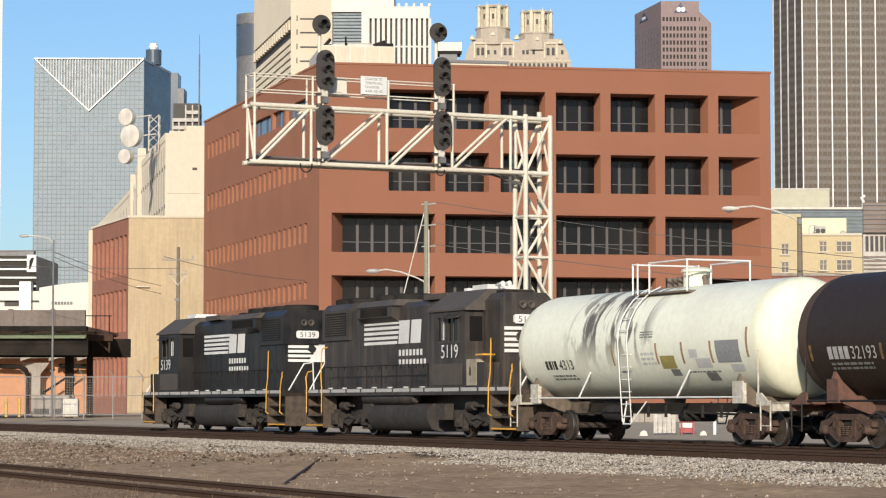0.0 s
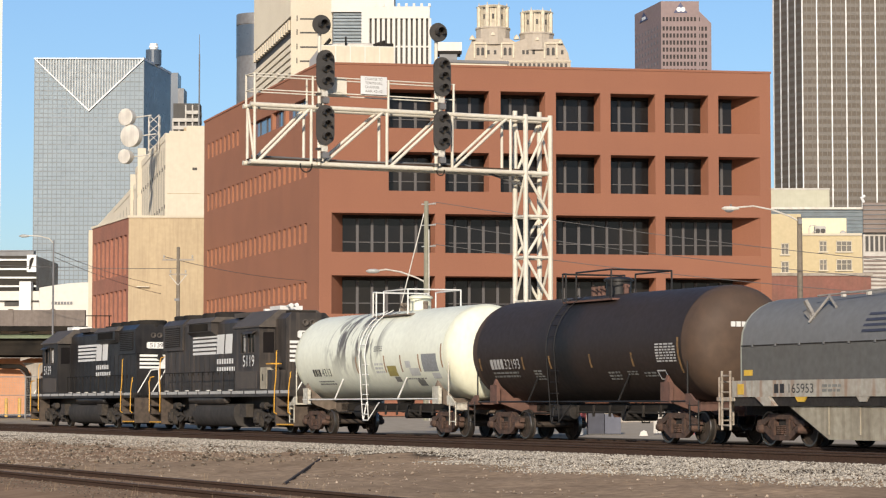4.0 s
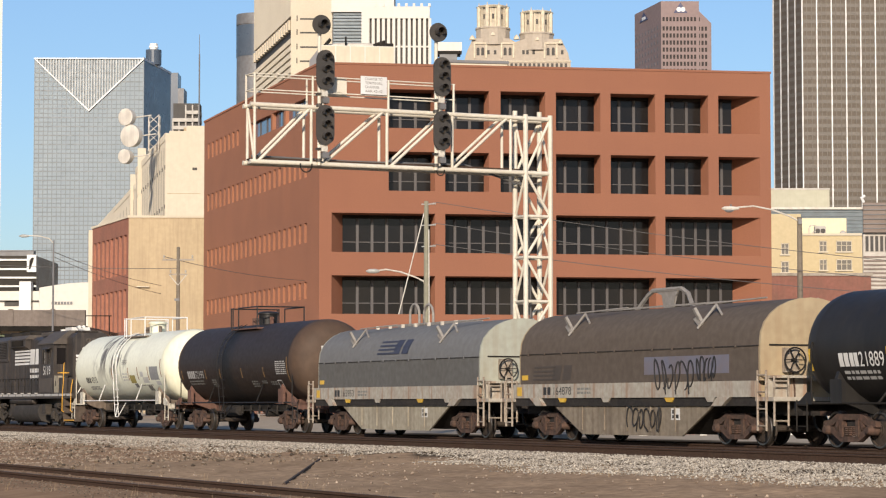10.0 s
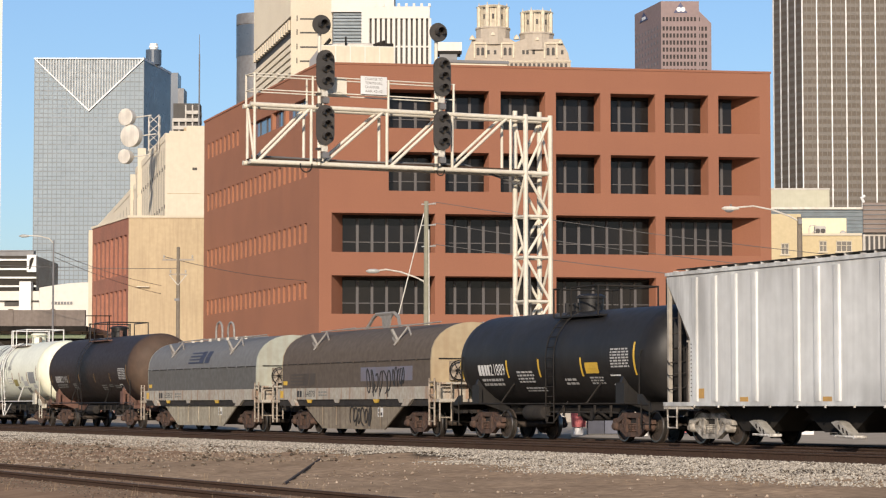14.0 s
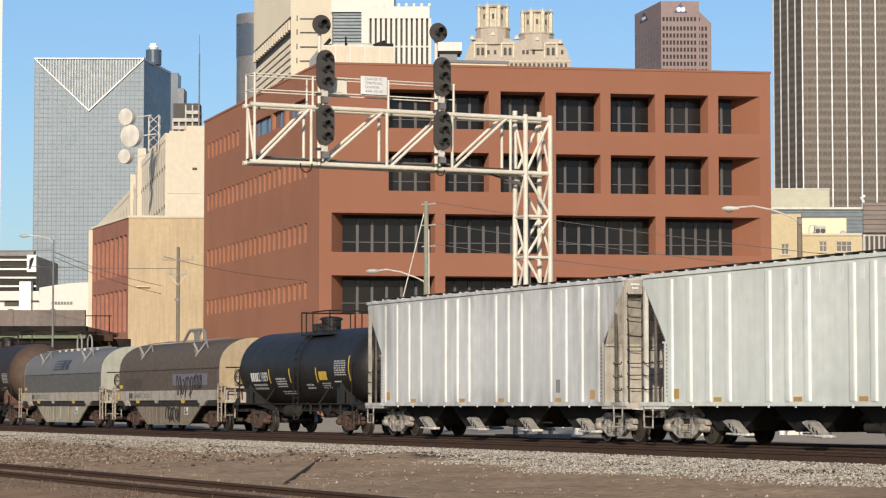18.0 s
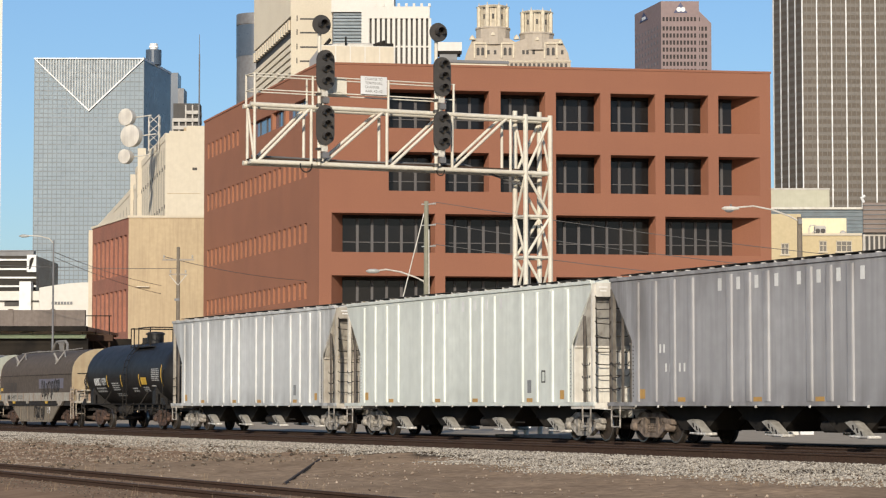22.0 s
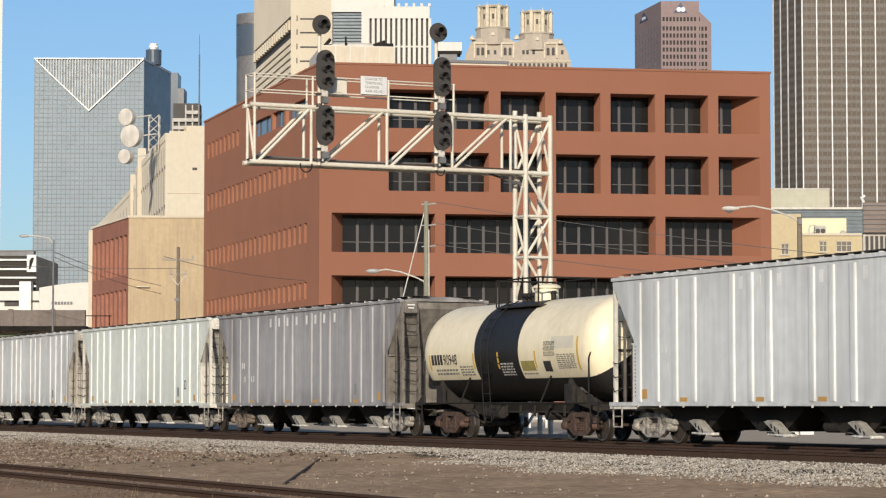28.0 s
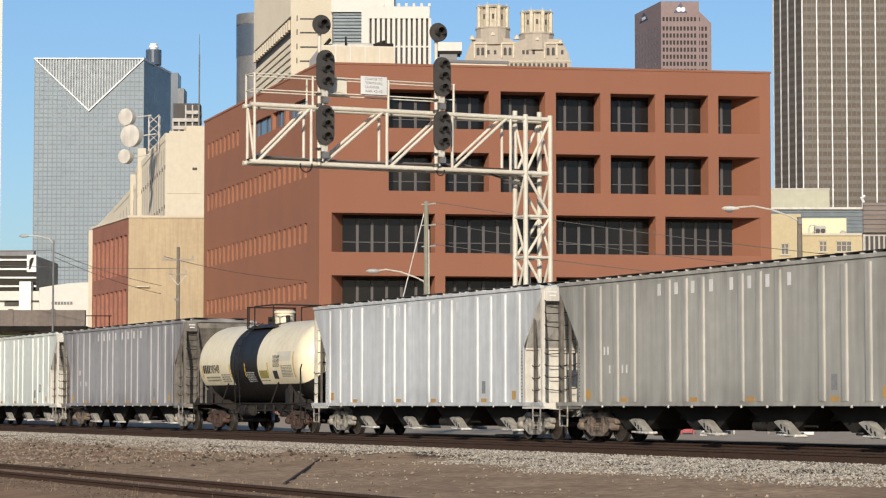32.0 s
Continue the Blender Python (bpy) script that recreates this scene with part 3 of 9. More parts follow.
# ---- cream building with upright fins and dishes ----
def cream_building():
    base = thing("exchange_building", "cream concrete exchange building with upright fins", "building")
    A, B, C = (-26.74, 240), (-14.0, 240.4), (-49.6, 353)
    part("end_wall", Shape().box(0, 12.7, 0, 0.6, 0, 26.0).box(0.35, 12.7, 0, 0.6, 26.0, 27.1).box(2.0, 12.7, 0, 0.6, 27.1, 27.6), M_CREAM, base, "", wall_frame(A, B))
    for x, z, w in ((2.6, 23.3, 0.45), (2.7, 18.0, 0.25)):
        part("wall_vent", Shape().box(x, x + w, -0.06, 0.0, z, z + 0.25), M_SLOT, base, "", wall_frame(A, B))
    part("wall_joint", Shape().box(0.2, 3.4, -0.012, 0.0, 14.6, 14.68).box(0.2, 3.4, -0.012, 0.0, 21.0, 21.06), M_TAN, base, "", wall_frame(A, B))
    part("roof_box", Shape().box(1.7, 2.5, 0.6, 1.6, 26.9, 27.5), M_TAN, base, "", wall_frame(A, B))
    m = wall_frame(C, A)
    L = math.dist(A, C)
    near = L - 37.0
    part("side_wall", Shape().box(near, L, 0.0, 1.0, 0, 26.2), M_CREAM, base, "", m)
    part("rear_side_wall", Shape().box(0, near, 0.0, 1.0, 0, 24.6), M_CREAM, base, "", m)
    # darker cream strips stand for the shadowed gaps between the fins
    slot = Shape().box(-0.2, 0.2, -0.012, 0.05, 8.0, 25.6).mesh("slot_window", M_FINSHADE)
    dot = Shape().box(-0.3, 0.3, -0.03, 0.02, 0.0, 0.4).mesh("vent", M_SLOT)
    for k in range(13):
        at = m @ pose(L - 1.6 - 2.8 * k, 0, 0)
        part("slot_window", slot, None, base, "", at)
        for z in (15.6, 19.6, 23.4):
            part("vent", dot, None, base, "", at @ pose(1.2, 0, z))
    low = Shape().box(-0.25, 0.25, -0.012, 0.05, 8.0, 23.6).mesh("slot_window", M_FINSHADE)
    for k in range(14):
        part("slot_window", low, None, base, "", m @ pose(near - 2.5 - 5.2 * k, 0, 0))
    part("parapet", Shape().box(near, L, -0.05, 1.0, 26.2, 26.9), M_CREAM, base, "", m)
    part("parapet", Shape().box(0, near - 0.01, -0.05, 1.0, 24.6, 25.2), M_CREAM, base, "", m)
    part("stair_tower", Shape().box(-32.85, -31.95, 268, 272, 0.3, 28.6), M_CREAM, base)
    part("vent_tower", Shape().box(-35.0, -34.35, 279, 283, 0.3, 26.8), M_CREAM, base)
    part("core", Shape().prism([(-26, 240.8), (-14, 241), (-14, 352), (-50, 352)], 0.3, 25.2, "z"), M_CREAM, base)
    # lattice mast with three drum antennas
    mast = thing("antenna_mast", "steel lattice mast with three cream drum antennas", "antenna", at=pose(-28.53, 246, 25.98))
    la = Shape()
    for x, y in ((-0.5, -0.5), (0.5, -0.5), (0.5, 0.5), (-0.5, 0.5)):
        la.rod((x, y, 0), (x, y, 3.6), 0.06, 6)
    part("lattice_leg", la, M_GALV, mast)
    for k in range(4):
        z = 0.9 * k
        part("brace", Shape().path([(-0.5, -0.5, z), (0.5, -0.5, z + 0.9), (0.5, 0.5, z), (-0.5, 0.5, z + 0.9), (-0.5, -0.5, z)], 0.045, 5), M_GALV, mast)
    for x, z, r in ((-2.55, 3.35, 0.85), (-2.1, 1.5, 1.12), (-2.65, -0.55, 0.72)):
        drum = part("dish", Shape().lathe([(0.6, 0.0), (0.6, r * 0.6), (0.25, r * 0.95), (-0.15, r), (-0.45, r), (-0.5, r * 0.9), (-0.5, 0.0)], 24, "y"), M_DISH, mast, "", pose(x, -0.5, z, 0, 0, -28), smooth=30)
        part("dish_arm", Shape().rod((0.2, 0.4, 0), (2.2, 0.9, 0.2), 0.06), M_GALV, drum)
    return base


cream_building()


# ---- distant towers ----
def glass_tower():
    base = thing("glass_tower", "blue-grey glass tower with a white roofline chevron", "building", at=pose(-147.8, 900, 0.3, 0, 0, 0.5))
    W, H = 39.4, 126.1
    part("front_face", Shape().box(0, W, 0, 38, 0, H - 0.3), M_TOWERGLASS, base)
    # the side face's shade is put into a darker blue than the front's
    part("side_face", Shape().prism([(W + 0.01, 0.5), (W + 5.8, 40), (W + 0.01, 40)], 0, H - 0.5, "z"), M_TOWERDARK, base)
    grid = Shape()
    for k in range(25):
        grid.box(W * k / 24 - 0.14, W * k / 24 + 0.14, -0.12, 0.0, 0, H - 0.3)
    for k in range(77):
        grid.box(0, W, -0.1, 0.0, k * 1.63, k * 1.63 + (0.5 if k % 2 == 0 else 0.3))
    tagged(part("curtain_grid", grid, M_GRIDLINE, base), kind="stuff")
    # ribbed triangle with a white edge
    for k in range(1, 40):
        x = W * k / 40
        low = H - 0.4 - 18.9 * (1 - abs(x - W / 2) / (W / 2))
        part("chevron_rib", Shape().box(x - 0.2, x + 0.2, -0.5, -0.13, low, H - 0.4), M_RIB, base)
    part("chevron_edge", Shape().prism([(0, H), (0, H - 0.55), (W / 2, H - 19.4), (W / 2, H - 18.7)], -0.8, -0.1, "y"), M_TRIM, base)
    part("chevron_edge", Shape().prism([(W, H), (W, H - 0.55), (W / 2 + 0.01, H - 19.4), (W / 2 + 0.01, H - 18.7)], -0.8, -0.1, "y"), M_TRIM, base)
    part("roof_edge", Shape().box(-0.2, W + 0.2, -0.9, 0, H - 0.35, H + 0.1).prism([(W, -0.5), (W + 6, 40), (W + 5.4, 40), (W - 0.4, 0)], H - 0.5, H + 0.4, "z"), M_TRIM, base)
    part("roof_drum", Shape().rod((W + 1.6, 18, H), (W + 1.6, 18, H + 5.6), 2.9, 20), M_TOWERDARK, base)
    part("roof_beacon", Shape().rod((W + 1.6, 18, H + 5.6), (W + 1.6, 18, H + 8.0), 1.5, 12).box(W, W + 3.2, 16.5, 19.5, H + 6.4, H + 6.9), M_TRIM, base)
    dark = thing("dark_tower", "dark stepped office tower", "building")
    part("wall", Shape().box(-110, -106.6, 1000, 1012, 0.3, 134.5), M_TOWERDARK, dark)
    part("lower_wing", Shape().box(-106.6, -104.2, 1000, 1012, 0.3, 128.2), M_GREYTOWER, dark)
    flats = thing("concrete_flats", "pale concrete apartment block with dark window bands", "building")
    part("core", Shape().box(-76.0, -68.6, 701, 707, 0.3, 85.9), M_SLOT, flats)
    for k in range(7):
        z = 72.0 + k * 2.15
        if z > 84:
            break
        part("floor_band", Shape().box(-76.1 if z < 81 else -72.5, -68.5, 700, 707.1, z, z + 1.0), M_PALESTONE, flats)
    for x in (-76.0, -74.3, -72.4, -70.5, -68.7):
        part("pier", Shape().box(x - 0.2, x + 0.2, 700.2, 701.2, 70, 80.9 if x < -73 else 85.4), M_PALESTONE, flats)
    aerial = thing("radio_aerial", "slim grey guyed radio aerial", "antenna", at=pose(-29.4, 300, 0.3))
    part("lower_pole", Shape().rod((0, 0, 0), (0, 0, 43), 0.09, 8), M_GREYTOWER, aerial)
    part("upper_whip", Shape().rod((0, 0, 43), (0, 0, 45.4), 0.04, 6), M_GREYTOWER, aerial)


M_GRIDLINE = material("grey_mullion", (0.155, 0.19, 0.213), rough=0.5, grain=0.5, bump=0)
M_RIB = material("pale_rib", (0.42, 0.44, 0.44), rough=0.5, grain=0.5, bump=0)
M_TRIM = material("white_metal_trim", (0.8, 0.8, 0.78), rough=0.5, grain=0.5, bump=0)
M_PALESTONE = material("pale_precast", (0.5, 0.47, 0.42), (0.44, 0.41, 0.37), 0.85, grain=1.0)
glass_tower()


def round_tower():
    base = thing("round_tower", "dark cylindrical glass hotel tower", "building", at=pose(-104.5, 1400, 0.3))
    part("shaft", Shape().lathe([(0, 11.8), (196, 11.8), (196, 11.6), (214, 11.6), (214, 12.0), (220, 12.0), (220, 0)], 40, "z"), M_GREYTOWER, base, smooth=30)
    part("dark_band", Shape().lathe([(196, 12.05), (213.5, 12.05)], 40, "z"), M_TOWERDARK, base, smooth=30)
    part("roof_drum", Shape().lathe([(220, 7.5), (224, 7.5), (226, 5.0), (226, 0)], 30, "z", (6, 0, 0)), M_TRIM, base, smooth=30)
    part("spire", Shape().rod((8, 0, 226), (8, 0, 250), 0.5, 6), M_TRIM, base)


round_tower()


def finned_tower():
    base = thing("banded_tower", "cream concrete bank tower with dark window bands", "building")
    A, B, C = (-42.9, 700), (-31.2, 700.4), (-58.5, 770)
    m = wall_frame(A, B)
    part("front_wall", Shape().box(0, 11.7, 0, 0.8, 0, 135), M_CREAM, base, "", m)
    for z in (97.2, 101.2, 105.3, 109.2):
        part("wall_slot", Shape().box(2.6, 8.4, -0.05, 0.0, z, z + 0.45), M_SLOT, base, "", m)
        part("wall_slot", Shape().box(1.6, 1.9, -0.05, 0.0, z - 0.4, z + 1.2), M_SLOT, base, "", m)
    s = wall_frame(C, A)
    L = math.dist(A, C)
    z = 80.0
    part("side_wall", Shape().box(0, L, 0.6, 1.2, 0, 135), M_SLOT, base, "", s)
    while z < 104:
        part("window_band", Shape().box(0, L, 0.0, 0.6, z, z + 1.45), M_CREAM, base, "", s)
        z += 2.05
    part("deep_band", Shape().box(0, L, 0.0, 0.6, 106.6, 109.0), M_TAN, base, "", s)
    for k in range(16):
        x = L * (k + 0.2) / 16
        part("tooth", Shape().box(x, x + L / 16 * 0.55, -0.5, 0.6, 106.4, 109.2), M_CREAM, base, "", s)
    part("crown_wall", Shape().box(0, L, -0.1, 0.6, 110.2, 135), M_CREAM, base, "", s)
    part("core", Shape().prism([(-41.5, 702), (-31.5, 702), (-31.5, 770), (-56, 770)], 0.3, 134, "z"), M_CREAM, base)
    # lower slab beside it: louvred glass under a white cap, then an upright-slotted block
    near = Matrix.Translation((0, 0, 1 - 0.88)) @ Matrix.Scale(0.88, 4)
    mid = thing("louvred_block", "glass block with grey louvres under a white cap", "building", at=near)
    part("core", Shape().box(-33.6, -23.6, 761, 780, 0.3, 121), M_TOWERGLASS, mid)
    for k in range(20):
        z = 101 + k * 1.02
        part("louvre", Shape().box(-33.6, -23.7, 760.4, 761, z, z + 0.4), M_GRIDLINE, mid)
    part("cap", Shape().box(-34.2, -15.0, 760, 785, 121.2, 131), M_WHITE, mid)
    slab = thing("slotted_slab", "white slab block with upright dark window slots", "building", at=Matrix.Translation((0, 0, 1 - 0.84)) @ Matrix.Scale(0.84, 4))
    part("core", Shape().box(-24.6, -4.3, 781, 800, 0.3, 125.5), M_SLOT, slab)
    for k in range(13):
        x = -23.6 + 19.4 * (k - 0.25) / 12
        part("upright", Shape().box(x, x + 0.92, 779.6, 781, 90, 122.3), M_WHITE, slab)
    part("flank", Shape().box(-25.6, -23.4, 779.5, 781, 90, 122.3), M_WHITE, slab)
    part("head_band", Shape().box(-25.6, -4.2, 779.5, 801, 122.3, 126), M_WHITE, slab)
    for k in range(8):
        x = -21.5 + 2.4 * k
        part("crenel", Shape().box(x, x + 0.8, 779.4, 781, 126, 127), M_WHITE, slab)
    for z in (98.5, 105.8, 113.2):
        part("floor_line", Shape().box(-23.4, -4.3, 780.2, 781, z, z + 0.5), M_WHITE, slab)


finned_tower()


def twin_tower():
    base = thing("twin_lantern_tower", "warm stone tower with two columned lanterns", "building")
    Y = 1000
    part("shaft", Shape().box(8.2, 51.4, Y, Y + 40, 0.3, 139.5), M_STONE, base)
    part("shoulder", Shape().prism([(8.6, 139.5), (51.0, 139.5), (50.4, 142.5), (47.5, 148.3), (33, 148.3), (29.2, 147), (26.5, 148.5), (12, 148.5), (9.4, 142.5)], Y + 0.5, Y + 30, "y"), M_STONE, base)
    for cx, lift in ((20.2, 0.0), (37.9, -2.2)):
        lan = part("lantern", Shape().rod((cx, Y + 6, 147 + lift), (cx, Y + 6, 161.5 + lift), 5.1, 16), M_LANTERN, base)
        part("lantern_base", Shape().rod((cx, Y + 6, 146 + lift), (cx, Y + 6, 152.6 + lift), 7.0, 12).rod((cx, Y + 6, 152.6 + lift), (cx, Y + 6, 153.2 + lift), 7.3, 12), M_STONE, lan)
        for k in range(8):
            a = math.pi * 2 * (k + 0.5) / 8
            x, y = cx + 6.1 * math.cos(a), Y + 6 + 6.1 * math.sin(a)
            part("column", Shape().rod((x, y, 153.2 + lift), (x, y, 161.8 + lift), 0.8, 8).rod((x, y, 161.8 + lift), (x, y, 163.4 + lift), 0.35, 6, 0.05), M_PALETOP, lan)
            x, y = cx + 5.0 * math.cos(a + 0.393), Y + 6 + 5.0 * math.sin(a + 0.393)
            part("lantern_window", Shape().box(x - 0.4, x + 0.4, y - 0.3, y + 0.1, 156.6 + lift, 158.6 + lift), M_SLOT, lan)
            part("pilaster", Shape().box(x - 1.1, x - 0.75, y - 0.3, y + 0.1, 153.2 + lift, 161.2 + lift).box(x + 0.75, x + 1.1, y - 0.3, y + 0.1, 153.2 + lift, 161.2 + lift), M_PALETOP, lan)
        part("cornice", Shape().lathe([(161.2 + lift, 6.3), (161.8 + lift, 6.9), (162.2 + lift, 6.3)], 12, "z", (cx, Y + 6, 0)), M_PALETOP, lan)
    for x, z in ((11.8, 147.8), (20.2, 149.6), (29.6, 148.0), (37.9, 147.4), (47.2, 146.2)):
        part("finial", Shape().rod((x, Y, z), (x, Y, z + 1.2), 1.3, 10, 0.9).rod((x, Y, z + 1.2), (x, Y, z + 2.0), 0.9, 10, 0.1), M_PALETOP, base)
    win = Shape().box(-0.5, 0.5, -0.1, 0.0, 0, 1.7).mesh("window", M_SLOT)
    for r in range(4):
        for k in range(23):
            part("window", win, None, base, "", pose(9.4 + 1.82 * k, Y, 136.6 - r * 3.3))
        part("string_course", Shape().box(8.0, 51.6, Y - 0.5, Y, 138.9 - r * 3.3, 139.25 - r * 3.3), M_PALETOP, base)
    arch = Shape().box(-0.6, 0.6, -0.1, 0.0, 0, 2.6).rod((0, -0.05, 2.6), (0, 0.0, 2.6), 0.6, 14).mesh("arched_window", M_SLOT)
    for x in (14.1, 16.0, 25.0, 27.0, 42.3, 44.4):
        part("arched_window", arch, None, base, "", pose(x, Y + 0.45, 141.6))
    for x in (12.7, 17.4, 23.6, 28.4, 40.9, 45.8):
        part("pilaster", Shape().box(x - 0.3, x + 0.3, Y - 0.1, Y + 0.5, 140.5, 146.2), M_PALETOP, base)
    for x in (15.05, 26.0, 43.35):
        part("window_hood", Shape().box(x - 2.7, x + 2.7, Y - 0.2, Y + 0.5, 146.2, 146.7), M_PALETOP, base)
    for x in (18.3, 21.0, 32.4, 34.0, 36.5, 48.0):
        part("window", win, None, base, "", pose(x, Y + 0.45, 142.0))


M_LANTERN = material("cream_terracotta", (0.5, 0.44, 0.345), (0.44, 0.385, 0.3), 0.85, grain=0.8)
M_PALETOP = material("pale_terracotta_trim", (0.66, 0.58, 0.44), (0.58, 0.51, 0.385), 0.8, grain=0.8)
twin_tower()


def pink_tower():
    base = thing("granite_tower", "pinkish granite office tower with small square windows", "building")
    A, B, C = (114.2, 1300), (134.1, 1300.3), (103.85, 1345)
    m = wall_frame(A, B)
    part("front_wall", Shape().box(0, 19.9, 0, 20, 0, 212.0), M_PINKSTONE, base, "", m)
    part("side_wall", Shape().box(0, math.dist(A, C), 0.0, 3, 0, 212.0), M_PINKSTONE, base, "", wall_frame(C, A))
    part("lower_wing", Shape().box(19.9, 26.4, 0.6, 18, 0, 200.5).prism([(19.9, 200.5), (26.4, 200.5), (19.9, 207)], 0.6, 18, "y"), M_PINKSTONE, base, "", m)
    win = Shape().box(-0.55, 0.55, -0.1, 0.0, -1.1, 1.1).mesh("window", M_DARKPANE)
    for r in range(8):
        z = 202.4 - r * 3.72 - (1.2 if r else 0)
        for k in range(13 if r else 11):
            part("window", win, None, base, "", m @ pose(1.3 + 1.83 * k, 0.0 if k < 10 else 0.0, z + 0.1) if 1.3 + 1.83 * k < 19.6 else m @ pose(1.3 + 1.83 * k + 0.3, 0.6, z + 0.1))
    s = wall_frame(C, A)
    side_win = Shape().box(-1.1, 1.1, -0.1, 0.0, -1.0, 1.0).mesh("window", M_GREYPINK)
    for r in range(8):
        for k in range(8):
            part("window", side_win, None, base, "", s @ pose(4.0 + 5.2 * k, 0.0, 198.8 - r * 3.72))
    part("emblem", Shape().prism([(6.6, 205.8), (13.8, 205.8), (10.2, 211.4)], -0.3, -0.05, "y"), M_LOGO_CITY, base, "dark blue triangular sign", m)
    part("emblem_mark", Shape().rod((9.3, -0.45, 207.6), (9.3, -0.31, 207.6), 1.25, 16).rod((11.5, -0.45, 207.6), (11.5, -0.31, 207.6), 1.25, 16), M_TRIM, base, "", m)
    part("emblem", Shape().prism([(9.3, 205.8), (24.0, 205.8), (16.8, 210.5)], -0.3, -0.06, "y"), M_LOGO_CITY, base, "", s)
    part("emblem_mark", Shape().prism([(14.0, 206.4), (20.0, 206.4), (20.0, 208.0), (14.0, 208.0)], -0.42, -0.31, "y"), M_TRIM, base, "", s)


M_DARKPANE = material("dark_office_pane", (0.03, 0.024, 0.024), rough=0.6, grain=0.5, bump=0, spec=0.2)
M_GREYPINK = material("shaded_window_band", (0.15, 0.125, 0.125), rough=0.5, grain=0.5, bump=0)
M_LOGO_CITY = material("navy_sign", (0.03, 0.04, 0.12), rough=0.5, grain=1.0, bump=0)
pink_tower()


def striped_tower():
    base = thing("striped_tower", "tall bronze glass tower with white upright ribs", "building")
    corner, right, left = (115.6, 800), (160, 800.6), (108.3, 815)
    m, s = wall_frame(corner, right), wall_frame(left, corner)
    Lr, Ls = math.dist(corner, right), math.dist(left, corner)
    part("front_glass", Shape().box(0, Lr, 0, 30, 0, 150), M_BROWNGLASS, base, "", m)
    part("side_glass", Shape().box(0, Ls, 0, 1.5, 0, 150), M_BROWNGLASS, base, "", s)
    part("core", Shape().prism([(109.5, 815.5), (160, 830.7), (160, 840), (112, 840)], 0.3, 150, "z"), M_GREYTOWER, base)
    for f in range(36):
        z = 56 + f * 2.6
        part("spandrel", Shape().box(0, Lr, -0.06, 0.0, z, z + 1.15), M_BRONZE, base, "", m)
        part("spandrel", Shape().box(0, Ls, -0.06, 0.0, z, z + 1.15), M_BRONZE, base, "", s)
    rib = Shape().box(-0.19, 0.19, -0.8, -0.07, 0, 150).mesh("rib", M_TRIM)
    for x in np.arange(0.0, Lr, 4.72):
        part("rib", rib, None, base, "", m @ pose(x, 0, 0))
    thin = Shape().box(-0.1, 0.1, -0.25, -0.07, 0, 150).mesh("mullion", M_BRONZE)
    for x in np.arange(0.0, Lr, 4.72):
        for d in (1.57, 3.15):
            part("mullion", thin, None, base, "", m @ pose(x + d, 0, 0))
    flat = Shape().box(-0.3, 0.3, -0.15, -0.07, 0, 150).mesh("rib", M_TRIM)
    for x in steps(0.3, Ls - 3.7, 4):
        part("rib", flat, None, base, "", s @ pose(x, 0, 0))


M_BRONZE = material("bronze_spandrel", (0.118, 0.101, 0.083), (0.1, 0.086, 0.071), 0.5, grain=0.4, bump=0)
striped_tower()

# ---- low buildings at the edges ----
M_BEIGEHALL = material("greyish_beige_render", (0.46, 0.445, 0.34), (0.41, 0.395, 0.3), 0.88, grain=1.0, blotch=0.1, streak=0.2, dirt=(0.34, 0.3, 0.24))
M_TEAL = material("teal_metal_cladding", (0.11, 0.145, 0.16), (0.085, 0.115, 0.13), 0.5, grain=1.0, bump=0.02)
M_GREYBROWN = material("grey_brown_cladding", (0.215, 0.168, 0.14), (0.18, 0.14, 0.118), 0.7, grain=1.0)
M_ORANGEBRICK = material("orange_brick", (0.55, 0.27, 0.14), (0.46, 0.22, 0.115), 0.85, grain=3.0, streak=0.2, dirt=(0.3, 0.15, 0.08))
M_YELLOWPALE = material("pale_cream_render", (0.76, 0.66, 0.44), (0.7, 0.6, 0.4), 0.88, grain=3.0, streak=0.2, dirt=(0.45, 0.36, 0.24))
M_PARAPET = material("sooty_concrete", (0.2, 0.165, 0.14), (0.16, 0.13, 0.11), 0.9, grain=6.0, streak=0.4, dirt=(0.08, 0.065, 0.055))
M_STEELDARK = material("dark_painted_steel", (0.035, 0.033, 0.03), (0.05, 0.045, 0.04), 0.6, grain=6.0)
M_SOOT = material("sooty_black_girder", (0.012, 0.011, 0.01), (0.018, 0.016, 0.014), 0.95, grain=4.0, spec=0.08)
M_GREENGREY = material("green_grey_girder", (0.25, 0.3, 0.19), (0.2, 0.24, 0.15), 0.7, grain=5.0, streak=0.3)
M_POLEWOOD = material("weathered_pole_timber", (0.2, 0.165, 0.125), (0.15, 0.125, 0.095), 0.9, grain=6.0, streak=0.4)
M_POLEGREEN = material("green_grey_pole", (0.27, 0.26, 0.19), (0.22, 0.21, 0.155), 0.85, grain=6.0, streak=0.3)
M_LENS = material("lamp_lens", (0.45, 0.45, 0.42), rough=0.3, grain=8.0, bump=0)
M_WIRE = material("grey_wire", (0.13, 0.125, 0.12), rough=0.6, bump=0)
M_MESH = material("chain_link_wire", (0.3, 0.29, 0.27), rough=0.5, metal=0.3, bump=0)


M_DARKBRICK = material("dark_red_brick", (0.24, 0.1, 0.075), (0.19, 0.08, 0.06), 0.88, grain=4.0, streak=0.3)


